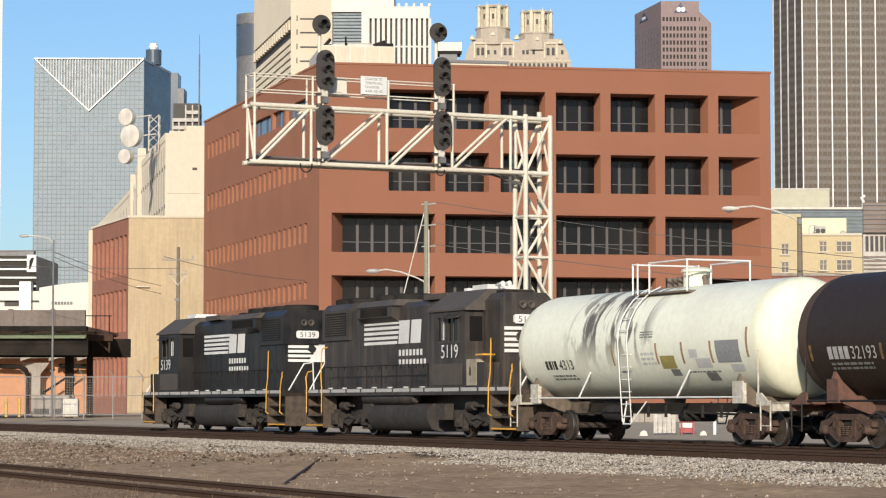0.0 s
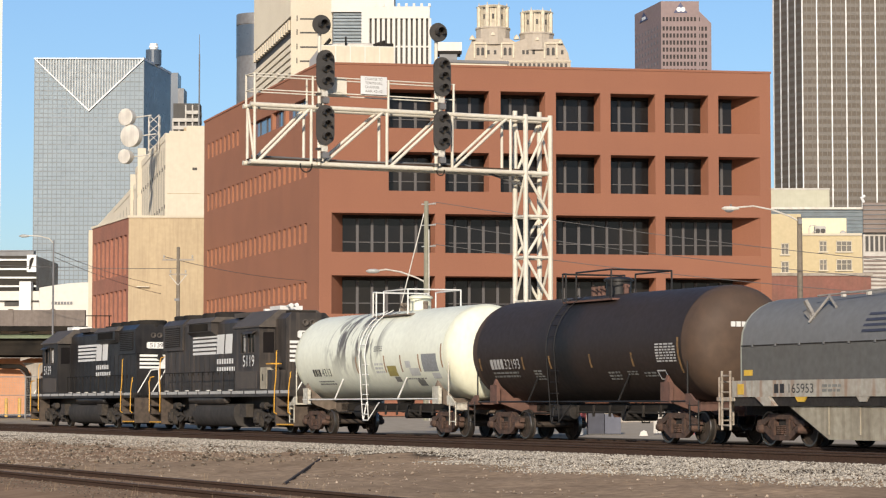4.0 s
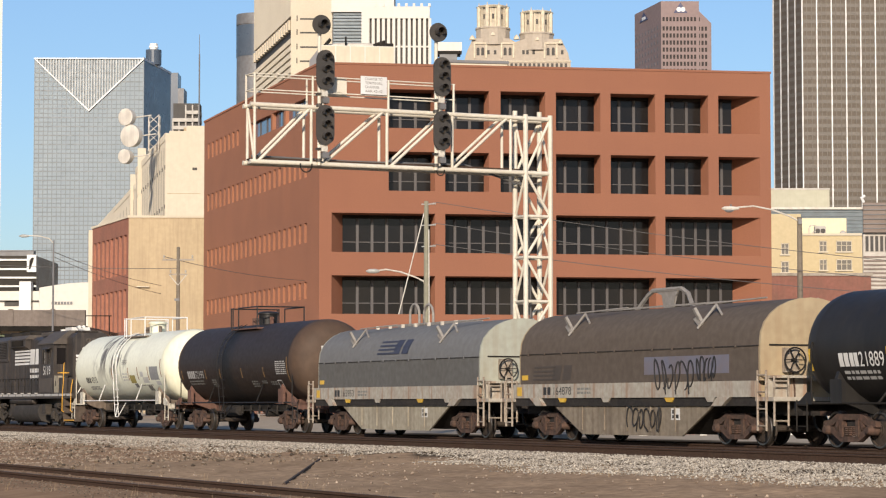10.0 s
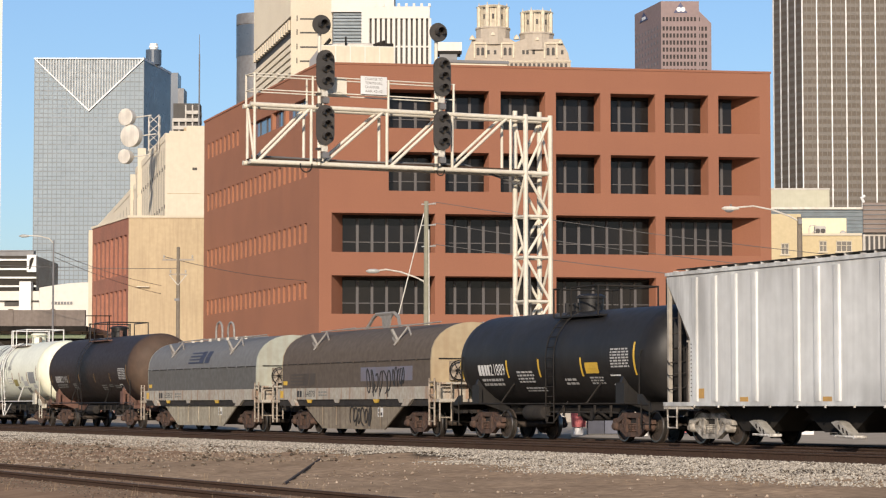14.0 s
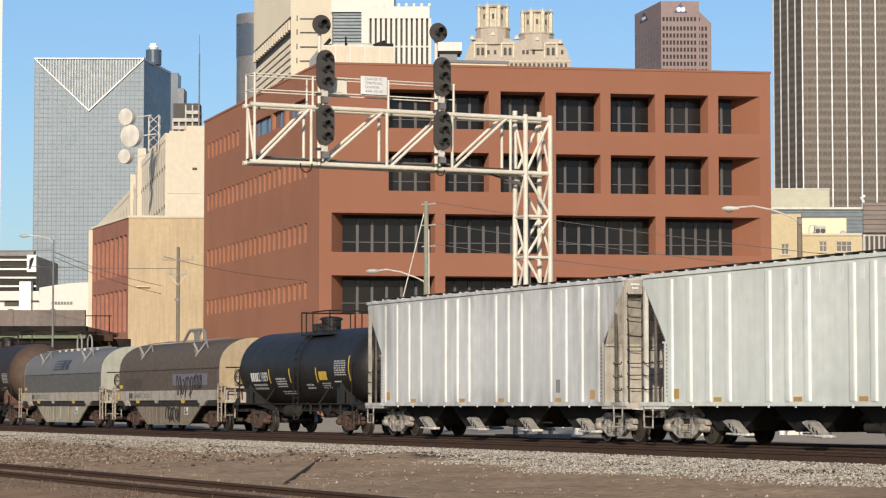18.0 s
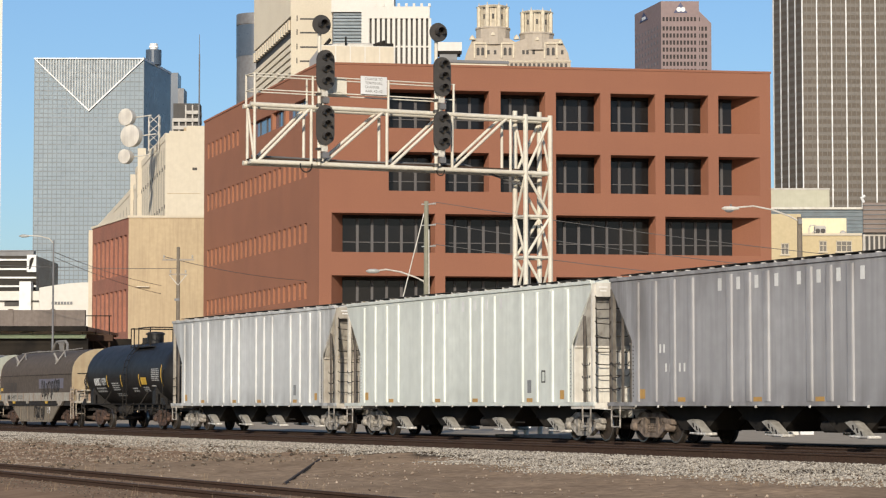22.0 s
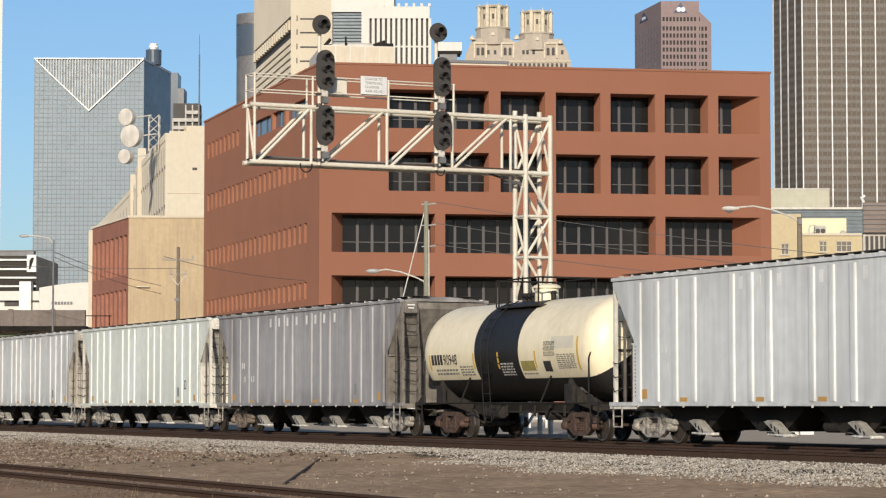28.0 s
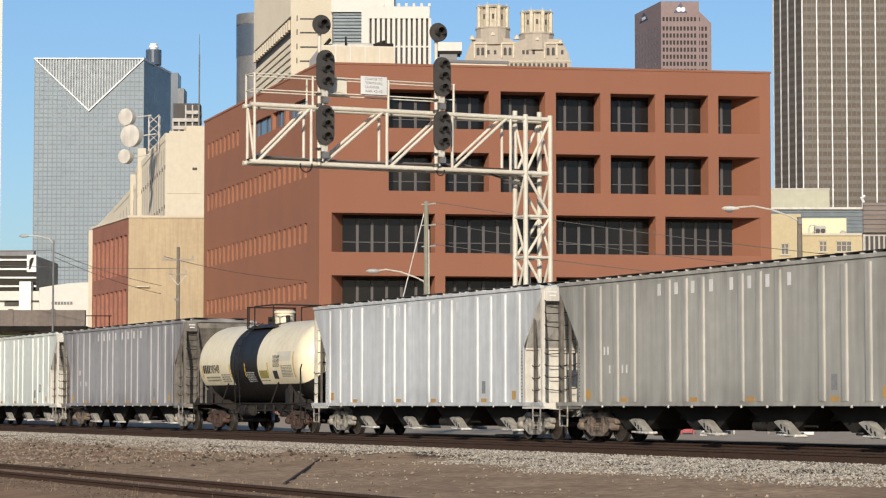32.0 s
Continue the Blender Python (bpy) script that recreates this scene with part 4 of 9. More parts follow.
def yellow_block():
    base = thing("yellow_building", "pale yellow rendered building with steel windows", "building")
    part("tall_wing", Shape().box(30.2, 33.0, 230, 236, 0.3, 18.6), M_YELLOW, base)
    part("long_wing", Shape().box(33.06, 41.2, 236, 246, 0.3, 17.0), M_YELLOW, base)
    part("parapet", Shape().box(33.0, 41.3, 235.85, 246, 17.0, 17.22), M_CREAM, base)
    part("rear_wing", Shape().box(35.4, 39.77, 246.01, 254, 0.3, 19.4), M_YELLOWPALE, base)
    rows = [(31.49, 0.36, 230, (9.4, 11.55, 13.22, 14.89)), (35.92, 0.36, 236, (9.6, 11.75, 13.76, 15.52)), (37.9, 0.74, 236, (9.6, 11.75, 13.76, 15.52)), (40.3, 0.36, 236, (11.75, 13.76, 15.52))]
    for x, w, y, zs in rows:
        for z in zs:
            win = part("window", Shape().box(x - w, x + w, y - 0.06, y - 0.01, z, z + 1.0), M_DUSTYGLASS, base)
            for q in (-w + 0.025, -w / 3, w / 3, w - 0.025) if w > 0.5 else (-w + 0.025, 0.0, w - 0.025):
                part("window_bar", Shape().box(x + q - 0.03, x + q + 0.03, y - 0.1, y - 0.06, z, z + 1.0), M_CREAM, win)
            part("window_bar", Shape().box(x - w, x + w, y - 0.1, y - 0.061, z + 0.52, z + 0.57), M_CREAM, win)
            part("window_bar", Shape().box(x - w, x + w, y - 0.1, y - 0.061, z + 0.92, z + 1.0), M_CREAM, win)
            part("window_sill", Shape().box(x - w - 0.1, x + w + 0.1, y - 0.18, y - 0.01, z - 0.14, z), M_CREAM, win)
    part("roof_vent", Shape().path([(35.2, 240, 17.0), (35.2, 240, 18.0), (35.35, 240, 18.25), (35.7, 240, 18.3), (35.9, 240, 18.15)], 0.06), M_GALV, base)
    unit = part("roof_unit", Shape().box(35.7, 36.75, 239.4, 240.2, 17.22, 18.1).box(35.75, 36.7, 239.45, 240.15, 18.1, 18.2), M_PALESTONE, base)
    for x in (35.95, 36.45):
        part("fan", Shape().lathe([(239.36, 0.0), (239.36, 0.2), (239.4, 0.24)], 14, "y", (x, 0, 17.68)), M_SLOT, unit)
    part("roof_tank", Shape().rod((38.3, 239, 17.2), (38.3, 239, 17.55), 0.3, 12).rod((38.3, 239, 17.55), (38.3, 239, 17.7), 0.3, 12, 0.1), M_PALESTONE, base)
    part("roof_pipe", Shape().path([(35.05, 239, 17.2), (35.5, 239, 17.6), (35.7, 239, 17.6)], 0.07), M_GALV, base)
    far = thing("beige_hall", "flat beige concrete hall", "building")
    part("wall", Shape().box(54.6, 65.1, 420, 440, 0.3, 37.4), M_BEIGEHALL, far)
    part("parapet_edge", Shape().box(54.5, 65.15, 419.9, 440, 37.2, 37.5), M_PALESTONE, far)
    teal = thing("teal_shed", "teal metal-clad long building", "building")
    part("wall", Shape().box(44.0, 58.9, 350, 370, 0.3, 28.4), M_TEAL, teal)
    for z in np.arange(24.2, 28.2, 0.55):
        part("cladding_rib", Shape().box(44.0, 58.9, 349.85, 350, z, z + 0.12), M_GRIDLINE, teal)
    part("roof_edge", Shape().box(43.8, 59.0, 349.6, 351, 28.4, 28.7), M_GALV, teal)
    brown = thing("brown_plant_house", "grey-brown clad rooftop plant house", "building")
    part("wall", Shape().box(36.05, 44, 214, 214.3, 15.8, 18.35), M_GREYBROWN, brown)
    for z in np.arange(16.1, 18.3, 0.4):
        part("cladding_rib", Shape().box(36.03, 44, 213.9, 214.0, z, z + 0.07), M_GREYTOWER, brown)
    part("lower_wall", Shape().box(36.1, 44, 214.5, 214.9, 0.3, 15.79), M_PALESTONE, brown)
    for k in range(6):
        part("window_strip", Shape().box(36.3 + 0.42 * k, 36.55 + 0.42 * k, 214.4, 214.49, 14.2, 15.5), M_SLOT, brown)
    for k in range(20):
        part("lower_rib", Shape().box(36.12, 44, 214.42, 214.5, 7.0 + 0.35 * k, 7.14 + 0.35 * k), M_GREYBROWN, brown)
    part("roof_lamp", Shape().path([(36.2, 214.5, 18.4), (36.0, 214.5, 18.8), (36.3, 214.5, 19.0)], 0.12), M_TRIM, brown)
    low = thing("brick_outbuilding", "low red brick outbuilding", "building")
    part("wall", Shape().box(23.2, 30.5, 178, 184, 0.3, 10.2), M_DARKBRICK, low)
    part("coping", Shape().box(23.1, 30.6, 177.9, 184, 10.2, 10.4), M_CONCRETE, low)


M_DUSTYGLASS = glass("dusty_old_glass", (0.16, 0.145, 0.12), 0.4, spec=0.3, coat=0.05)
yellow_block()


def left_blocks():
    base = thing("banded_office", "black glass office with white floor bands", "building")
    part("core", Shape().box(-75, -57.0, 350, 370, 0.3, 21.9), M_DARKGLASS, base)
    for z in (17.5, 18.7, 19.9, 21.2):
        part("floor_band", Shape().box(-75, -56.95, 349.6, 350, z, z + 0.24), M_TRIM, base)
    part("base_wall", Shape().box(-75, -56.4, 349, 350, 0.3, 16.9), M_WHITE, base)
    part("shadow_gap", Shape().box(-75, -56.4, 348.9, 349, 15.35, 15.6), M_SLOT, base)
    part("wall_window", Shape().box(-61.2, -58.9, 348.9, 349, 14.8, 15.5), M_SLOT, base)
    part("roof_screen", Shape().box(-75, -57.4, 350, 352, 21.9, 22.7), M_GREYTOWER, base)
    part("stair_tower", Shape().box(-59.0, -57.4, 348, 350, 0.3, 18.2), M_TRIM, base)
    part("sign_panel", Shape().box(-58.2, -56.9, 349.3, 349.55, 19.6, 22.0), M_TRIM, base)
    part("sign_mark", Shape().prism([(-57.9, 20.0), (-57.7, 20.0), (-57.3, 21.2), (-57.2, 21.6), (-57.5, 21.6), (-57.8, 21.2)], 349.2, 349.29, "y"), M_BLACKSTEEL, base)
    hall = thing("white_hall", "white blank-walled hall with a curved parapet", "building")
    part("wall", Shape().prism([(-42.0, 0.3), (-36.0, 0.3), (-36.0, 13.75), (-37.5, 13.75), (-39.0, 13.65), (-40.5, 13.45), (-42.0, 13.2)], 260, 275, "y"), M_WHITE, hall)
    part("sign_bars", small_bars(), M_GREYTOWER, hall)
    edge = thing("pale_tower", "pale concrete tower at the edge of downtown", "building")
    part("wall", Shape().prism([(-112, 500), (-88.75, 500), (-92.5, 521), (-116, 521)], 0.3, 130, "z"), M_WHITE, edge)
    part("sign_panel", Shape().box(-91, -88.2, 499.6, 500, 27.0, 30.2), M_TRIM, edge)


def small_bars():
    sh = Shape()
    for k in range(7):
        sh.box(-40.7 + 0.32 * k, -40.46 + 0.32 * k, 259.9, 259.99, 11.45, 11.75)
    return sh


left_blocks()


# The overpass and the arcade stand a third further off than their drawing-board places.
BACK = Matrix.Translation((0, 0, 1 - 1.32)) @ Matrix.Scale(1.32, 4)


def overpass():
    base = thing("road_overpass", "steel girder road overpass with concrete parapet", "bridge", at=BACK)
    part("parapet", Shape().box(-60, -17.9, 125, 125.4, 4.95, 5.75), M_PARAPET, base, "weathered concrete parapet")
    for x in np.arange(-30, -18, 2.1):
        part("parapet_post", Shape().box(x - 0.12, x + 0.12, 124.94, 125.0, 4.95, 5.8), M_PARAPET, base)
    part("deck", Shape().box(-60, -17.9, 125.4, 138, 4.75, 4.95), M_CONCRETE, base)
    part("deck_edge", Shape().box(-60, -17.8, 124.8, 125.4, 4.7, 4.94), M_SOOT, base)
    for x in np.arange(-30, -18, 1.75):
        part("bracket", Shape().prism([(x, 4.7), (x + 0.9, 4.7), (x + 0.15, 4.3), (x, 4.3)], 125.6, 125.75, "y"), M_CONCRETE, base)
    part("girder", Shape().box(-60, -17.8, 125.5, 125.7, 3.5, 4.34), M_SOOT, base)
    part("girder_flange", Shape().prism([(125.15, 4.36), (125.5, 4.56), (125.7, 4.56), (125.7, 4.34), (125.15, 4.34)], -60, -17.9, "x"), M_GREENGREY, base)
    part("far_girder", Shape().box(-60, -17.0, 136.0, 136.3, 3.6, 4.6), M_SOOT, base)
    part("pillar", Shape().box(-19.35, -18.95, 128.2, 128.6, 0.35, 3.6), M_SOOT, base)
    part("pillar", Shape().box(-26.6, -26.2, 128.2, 128.6, 0.35, 3.6), M_SOOT, base)
    # stair landing at the end
    stair = thing("stair_landing", "rusty steel stair landing beside the overpass", "stairs", at=BACK)
    part("platform", Shape().box(-18.6, -17.1, 129, 131, 4.55, 4.65), M_RUST, stair)
    for k in range(4):
        part("joist", Shape().box(-18.6 + 0.42 * k, -18.5 + 0.42 * k, 128.9, 131, 4.4, 4.55), M_SOOT, stair)
    part("strut", Shape().rod((-17.2, 129, 4.5), (-17.2, 129, 3.7), 0.05).rod((-18.0, 129, 4.5), (-17.2, 129, 3.75), 0.05), M_RUST, stair)
    part("side_beam", Shape().box(-18.8, -17.0, 128.8, 128.9, 4.3, 4.6), M_RUST, stair)
    for x in np.arange(-18.6, -17.0, 0.7):
        part("rail_post", Shape().rod((x, 129, 4.65), (x, 129, 5.6), 0.025), M_SOOT, stair)
    part("hand_rail", Shape().rod((-18.6, 129, 5.6), (-17.1, 129, 5.6), 0.025), M_SOOT, stair)
    part("support", Shape().box(-18.5, -18.2, 130, 130.3, 0.35, 4.4), M_SOOT, stair)
    # viaduct arcade further back
    arc = thing("viaduct_arcade", "brick arcade of shopfronts below a concrete deck", "building", at=BACK)
    part("deck", Shape().box(-60, -20.0, 168, 172, 4.25, 4.9), M_CONCRETE, arc)
    part("deck_rail", Shape().box(-60, -20.0, 167.9, 168, 4.95, 5.3), M_GALV, arc)
    for x in np.arange(-34.0, -21.0, 1.9):
        part("deck_bracket", Shape().prism([(x, 4.25), (x + 1.0, 4.25), (x, 3.95)], 167.6, 167.9, "y"), M_CONCRETE, arc)
    part("brick_wall", Shape().box(-60, -20.0, 170, 171, 0.3, 4.2), M_ORANGEBRICK, arc, "sunlit orange brick wall")
    for x in (-33.2, -27.4, -22.9):
        part("column", Shape().prism([(x - 0.3, 0.3), (x + 0.3, 0.3), (x + 0.3, 3.1), (x + 0.9, 3.85), (x - 0.9, 3.85), (x - 0.3, 3.1)], 168.6, 169.2, "y"), M_CONCRETE, arc)
        part("dark_arch", Shape().path([(x - 0.55, 168.9, 0.4), (x - 0.55, 168.9, 2.9), (x - 0.75, 168.9, 3.4), (x - 1.2, 168.9, 3.6), (x - 3.0, 168.9, 3.65)], 0.16), M_SOOT, arc)
    for x in (-31, -25.3):
        part("vent_hole", Shape().box(x, x + 0.35, 169.95, 170, 2.6, 3.0), M_SLOT, arc)
    part("white_shopfront", Shape().box(-22.4, -20.4, 169.8, 170, 1.0, 3.7), M_TRIM, arc)
    for z in (1.4, 2.2, 3.0):
        part("shop_window", Shape().box(-22.2, -20.6, 169.7, 169.8, z, z + 0.5), M_DARKGLASS, arc)
    part("stair_rail", Shape().rod((-26.9, 168.4, 1.8), (-24.5, 168.4, 3.4), 0.08), M_SOOT, arc)


overpass()


def yard_edge():
    """Chain-link fence, cabinets and barriers at the edge of the lot."""
    fence = thing("chain_link_fence", "galvanised chain-link fence with angled posts", "fence")
    Y = 150.0
    for x in np.arange(-28.5, -8.0, 1.75):
        part("post", Shape().rod((x, Y, 0.2), (x, Y, 2.75), 0.05, 6).rod((x, Y, 2.75), (x - 0.28, Y - 0.15, 3.1), 0.03, 5), M_MESH, fence)
    for z in (0.45, 1.6, 2.7):
        part("rail", Shape().rod((-28.5, Y, z), (-8, Y, z), 0.025, 5), M_MESH, fence)
    wires = Shape()
    for k in range(136):
        x = -28.5 + 0.15 * k
        wires.box(x, x + 0.007, Y, Y + 0.01, 0.35, 2.7)
    for k in range(16):
        wires.box(-28.5, -8, Y, Y + 0.01, 0.4 + 0.15 * k, 0.407 + 0.15 * k)
    tagged(part("wire_mesh", wires, M_MESH, fence), kind="stuff")
    cab = thing("utility_cabinet", "grey steel utility cabinet behind the fence", "cabinet", at=pose(-22.6, 152, 0.29))
    part("body", Shape().box(-0.5, 0.5, -0.35, 0.35, 0.06, 1.1), M_GALV, cab)
    part("door", Shape().box(-0.42, 0.42, -0.37, -0.35, 0.14, 1.02), M_GALV, cab)
    part("plinth", Shape().box(-0.55, 0.55, -0.4, 0.4, 0.0, 0.06), M_CONCRETE, cab)
    part("sign_plate", Shape().box(0.1, 0.28, -0.38, -0.372, 0.62, 0.8), M_TRIM, cab)
    for x in (-26.4, -25.6):
        b = thing("bollard", "yellow steel bollard beside the fence", "bollard", "bollards", at=pose(x, 151.5, 0.29))
        part("tube", Shape().rod((0, 0, 0), (0, 0, 1.1), 0.1, 12).rod((0, 0, 1.1), (0, 0, 1.15), 0.09, 12, 0.03), M_SAFETYPOST, b)
    trough = thing("concrete_barrier", "dusty grey concrete barrier with dark openings", "barrier", at=pose(-25.3, 154, 0.29))
    part("wall", Shape().box(0, 2.6, 0, 0.4, 0.0, 1.3), M_CONCRETE, trough)
    for x in (0.15, 1.35):
        part("opening", Shape().box(x, x + 0.95, -0.02, 0.0, 0.1, 0.5), M_SLOT, trough)
    dark = thing("equipment_box", "dark green relay cabinet beside the fence", "cabinet", at=pose(-16.8, 152, 0.29))
    part("body", Shape().box(-0.6, 0.6, -0.4, 0.4, 0, 2.2), M_GREENBOX, dark)
    part("door", Shape().box(-0.52, 0.52, -0.43, -0.4, 0.1, 2.1), M_GREENBOX, dark)
    tan = thing("gatepost", "pale galvanised steel gatepost by the fence", "post", at=pose(-15.2, 151, 0.29))
    part("post", Shape().rod((0, 0, 0), (0, 0, 2.4), 0.09, 10).rod((0, 0, 2.4), (0, 0, 2.46), 0.1, 10), M_GALV, tan)
    # things glimpsed between the wheels
    LOT = 1.2

    def lot_place(x, y):
        return pose(x * LOT, y * LOT, bed_at(x * LOT, y * LOT)) @ Matrix.Scale(LOT, 4)

    def lot_thing(name, label, category, x, y, group=""):
        return thing(name, label, category, group, at=lot_place(x, y))
    box = lot_thing("steel_container", "dark blue-grey steel container on the lot", "container", 4.62, 81.5)
    part("body", Shape().box(0.1, 0.62, 0, 0.9, 0.05, 0.72), M_NAVYBOX, box)
    part("door", Shape().box(0.64, 1.16, -0.02, 0.9, 0.05, 0.68), M_SLATEBOX, box, "paler grey door leaf")
    part("lid", Shape().box(0.05, 1.2, -0.04, 0.94, 0.72, 0.78), M_NAVYBOX, box)
    part("skid", Shape().box(0.1, 1.16, 0.0, 0.9, 0.0, 0.05), M_STEELDARK, box)
    bar = lot_thing("striped_barrier", "red and white striped barrier on the lot", "barrier", 7.55, 80.0)
    for k in range(5):
        part("board", Shape().box(0, 0.46, -0.03, 0.03, 0.06 + 0.165 * k, 0.2 + 0.165 * k), M_TRIM if k in (1, 3) else M_REDPAINT, bar)
    part("leg", Shape().box(0.02, 0.07, -0.2, 0.2, 0, 0.9), M_REDPAINT, bar)
    part("leg", Shape().box(0.4, 0.45, -0.2, 0.2, 0, 0.9), M_REDPAINT, bar)
    red = lot_thing("red_container", "dark red plastic container on the lot", "container", 4.35, 82.5)
    part("bin", Shape().prism([(-0.1, 0.25), (0.32, 0.25), (0.36, 0.75), (-0.14, 0.75)], -0.3, 0.3, "y"), M_REDPAINT, red)
    part("stand", Shape().box(-0.05, 0.25, -0.2, 0.2, 0, 0.25), M_TRIM, red)
    part("lid", Shape().box(-0.17, 0.39, -0.33, 0.33, 0.75, 0.8), M_REDPAINT, red)
    for x, y, h, r, mt, lb in ((8.56, 79, 0.86, 0.055, M_TRIM, "white steel post on the lot"), (9.17, 79, 0.65, 0.03, M_GALV, "thin grey steel post on the lot"), (10.26, 79, 0.82, 0.05, M_CONCRETE, "dusty concrete post on the lot"), (10.42, 77, 0.86, 0.1, M_TRIM, "wide white steel post on the lot")):
        c = lot_thing("lot_post", lb, "post", x, y, "lot posts")
        part("shaft", Shape().rod((0, 0, 0), (0, 0, h), r, 10), mt, c)
        part("cap", Shape().rod((0, 0, h), (0, 0, h + 0.03), r * 1.08, 10, r * 0.5), mt, c)
    for x, y, q in ((10.75, 77, 0.14), (10.62, 76.8, 0.1), (8.1, 78.2, 0.1), (6.3, 79, 0.12)):
        c = single("rubble_block", Shape().prism([(-q, 0), (q * 1.2, 0), (q * 0.9, q * 1.1), (0.2 * q, q * 1.5), (-q * 0.7, q)], -q, q, "y"), M_WHITE, "broken white concrete lump on the lot", "rubble", "rubble", at=lot_place(x, y))
    c = lot_thing("bollard", "yellow steel bollard with a white foot", "bollard", 11.07, 77, "bollards")
    part("tube", Shape().rod((0, 0, 0), (0, 0, 0.8), 0.07, 12), M_SAFETYPOST, c)
    part("foot", Shape().box(-0.12, 0.3, -0.12, 0.12, 0, 0.12), M_TRIM, c)
    boards = lot_thing("board_fence", "short white painted board fence on the lot", "fence", 6.75, 80.4)
    for k in range(5):
        part("board", Shape().box(0.145 * k, 0.145 * k + 0.125, -0.02, 0.0, 0.05, random.uniform(0.62, 0.74)), M_CHALKBOARD, boards)
    for z in (0.2, 0.55):
        part("rail", Shape().box(0, 0.71, 0.0, 0.04, z, z + 0.06), M_CHALKBOARD, boards)
    wall = thing("retaining_wall", "low pale concrete wall along the lot", "wall", at=pose(2.5, 128, bed_at(2.5, 128)))
    for k in range(12):
        part("wall_panel", Shape().box(2.6 * k, 2.6 * k + 2.56, 0, 0.3, -0.1, 0.68), M_CONCRETE, wall)
    part("wall_coping", Shape().box(-0.05, 31.3, -0.05, 0.35, 0.68, 0.75), M_PALESTONE, wall)
    stub = thing("timber_rack", "white painted timber rack on the lot", "rack", at=pose(4.0, 117, bed_at(4.0, 117)))
    for x in (0.0, 0.78, 1.56):
        part("upright", Shape().box(x, x + 0.09, 0, 0.09, 0, 0.97), M_TRIM, stub)
    for z in (0.39, 0.88):
        part("rail", Shape().box(0, 1.65, -0.04, 0.0, z, z + 0.09), M_TRIM, stub)


def bed_at(x, y):
    """Ground height at a plan point."""
    return ground_at(x * 0.41002 - y * 0.91208, x * 0.91208 + y * 0.41002)


M_SAFETYPOST = material("yellow_bollard_paint", (0.7, 0.42, 0.08), (0.6, 0.36, 0.08), 0.6, grain=8.0)
M_CHALKBOARD = material("chalky_white_board", (0.6, 0.58, 0.53), (0.42, 0.4, 0.36), 0.9, grain=7.0, blotch=2.0, streak=0.4, dirt=(0.25, 0.21, 0.17))
M_REDPAINT = material("faded_red_plastic", (0.42, 0.08, 0.08), (0.33, 0.06, 0.06), 0.6, grain=5.0)
M_NAVYBOX = material("dark_navy_enamel", (0.03, 0.032, 0.05), (0.024, 0.026, 0.04), 0.6, grain=5.0)
M_SLATEBOX = material("slate_grey_enamel", (0.09, 0.095, 0.125), (0.075, 0.08, 0.105), 0.6, grain=5.0)
M_GREENBOX = material("dark_green_enamel", (0.05, 0.065, 0.045), (0.04, 0.05, 0.036), 0.5, grain=5.0)
yard_edge()


def bare_tree(x, y, high, seed):
    """Leafless winter tree: tapered trunk, limbs and a haze of twigs."""
    rnd = random.Random(seed)
    base = thing("bare_tree", "leafless brown winter tree beside the brick outbuilding", "tree", "bare trees", at=pose(x, y, 0.28))
    part("trunk", Shape().rod((0, 0, 0), (0.1, 0, high * 0.45), 0.16, 10, 0.1), M_BARK, base, "bare brown trunk")
    twigs = Shape()

    def grow(sh, p, d, length, r, depth):
        q = p + d * length
        sh.rod(p, q, r, 4, r * 0.6)
        if depth:
            for _ in range(4):
                turn = Vector((rnd.uniform(-1, 1), rnd.uniform(-1, 1), rnd.uniform(-0.3, 0.9)))
                grow(twigs if depth < 3 else sh, q - d * length * rnd.uniform(0, 0.4), (d + turn * 0.75).normalized(), length * rnd.uniform(0.5, 0.75), r * 0.55, depth - 1)
    for k in range(5):
        limb = Shape()
        a = 6.28 * k / 5 + rnd.uniform(-0.4, 0.4)
        grow(limb, Vector((0.1, 0, high * rnd.uniform(0.3, 0.44))), Vector((math.cos(a) * 0.7, math.sin(a) * 0.7, 1)).normalized(), high * 0.25, 0.07, 3)
        part("limb", limb, M_BARK, base)
    tagged(part("twigs", twigs, M_BARK, base, "fine bare twigs"), kind="stuff")


M_BARK = material("grey_brown_bark", (0.26, 0.19, 0.13), (0.18, 0.13, 0.09), 0.9, grain=8.0)
bare_tree(30.3, 188, 11.2, 4)
bare_tree(32.9, 190, 10.6, 7)


# ---- poles, street lamps and wires ----
def insulators(base, arm_y, xs, z):
    for x in xs:
        part("insulator", Shape().lathe([(z, 0.02), (z + 0.05, 0.06), (z + 0.1, 0.03), (z + 0.16, 0.06), (z + 0.2, 0.02)], 10, "z", (x, arm_y, 0)), M_LENS, base)


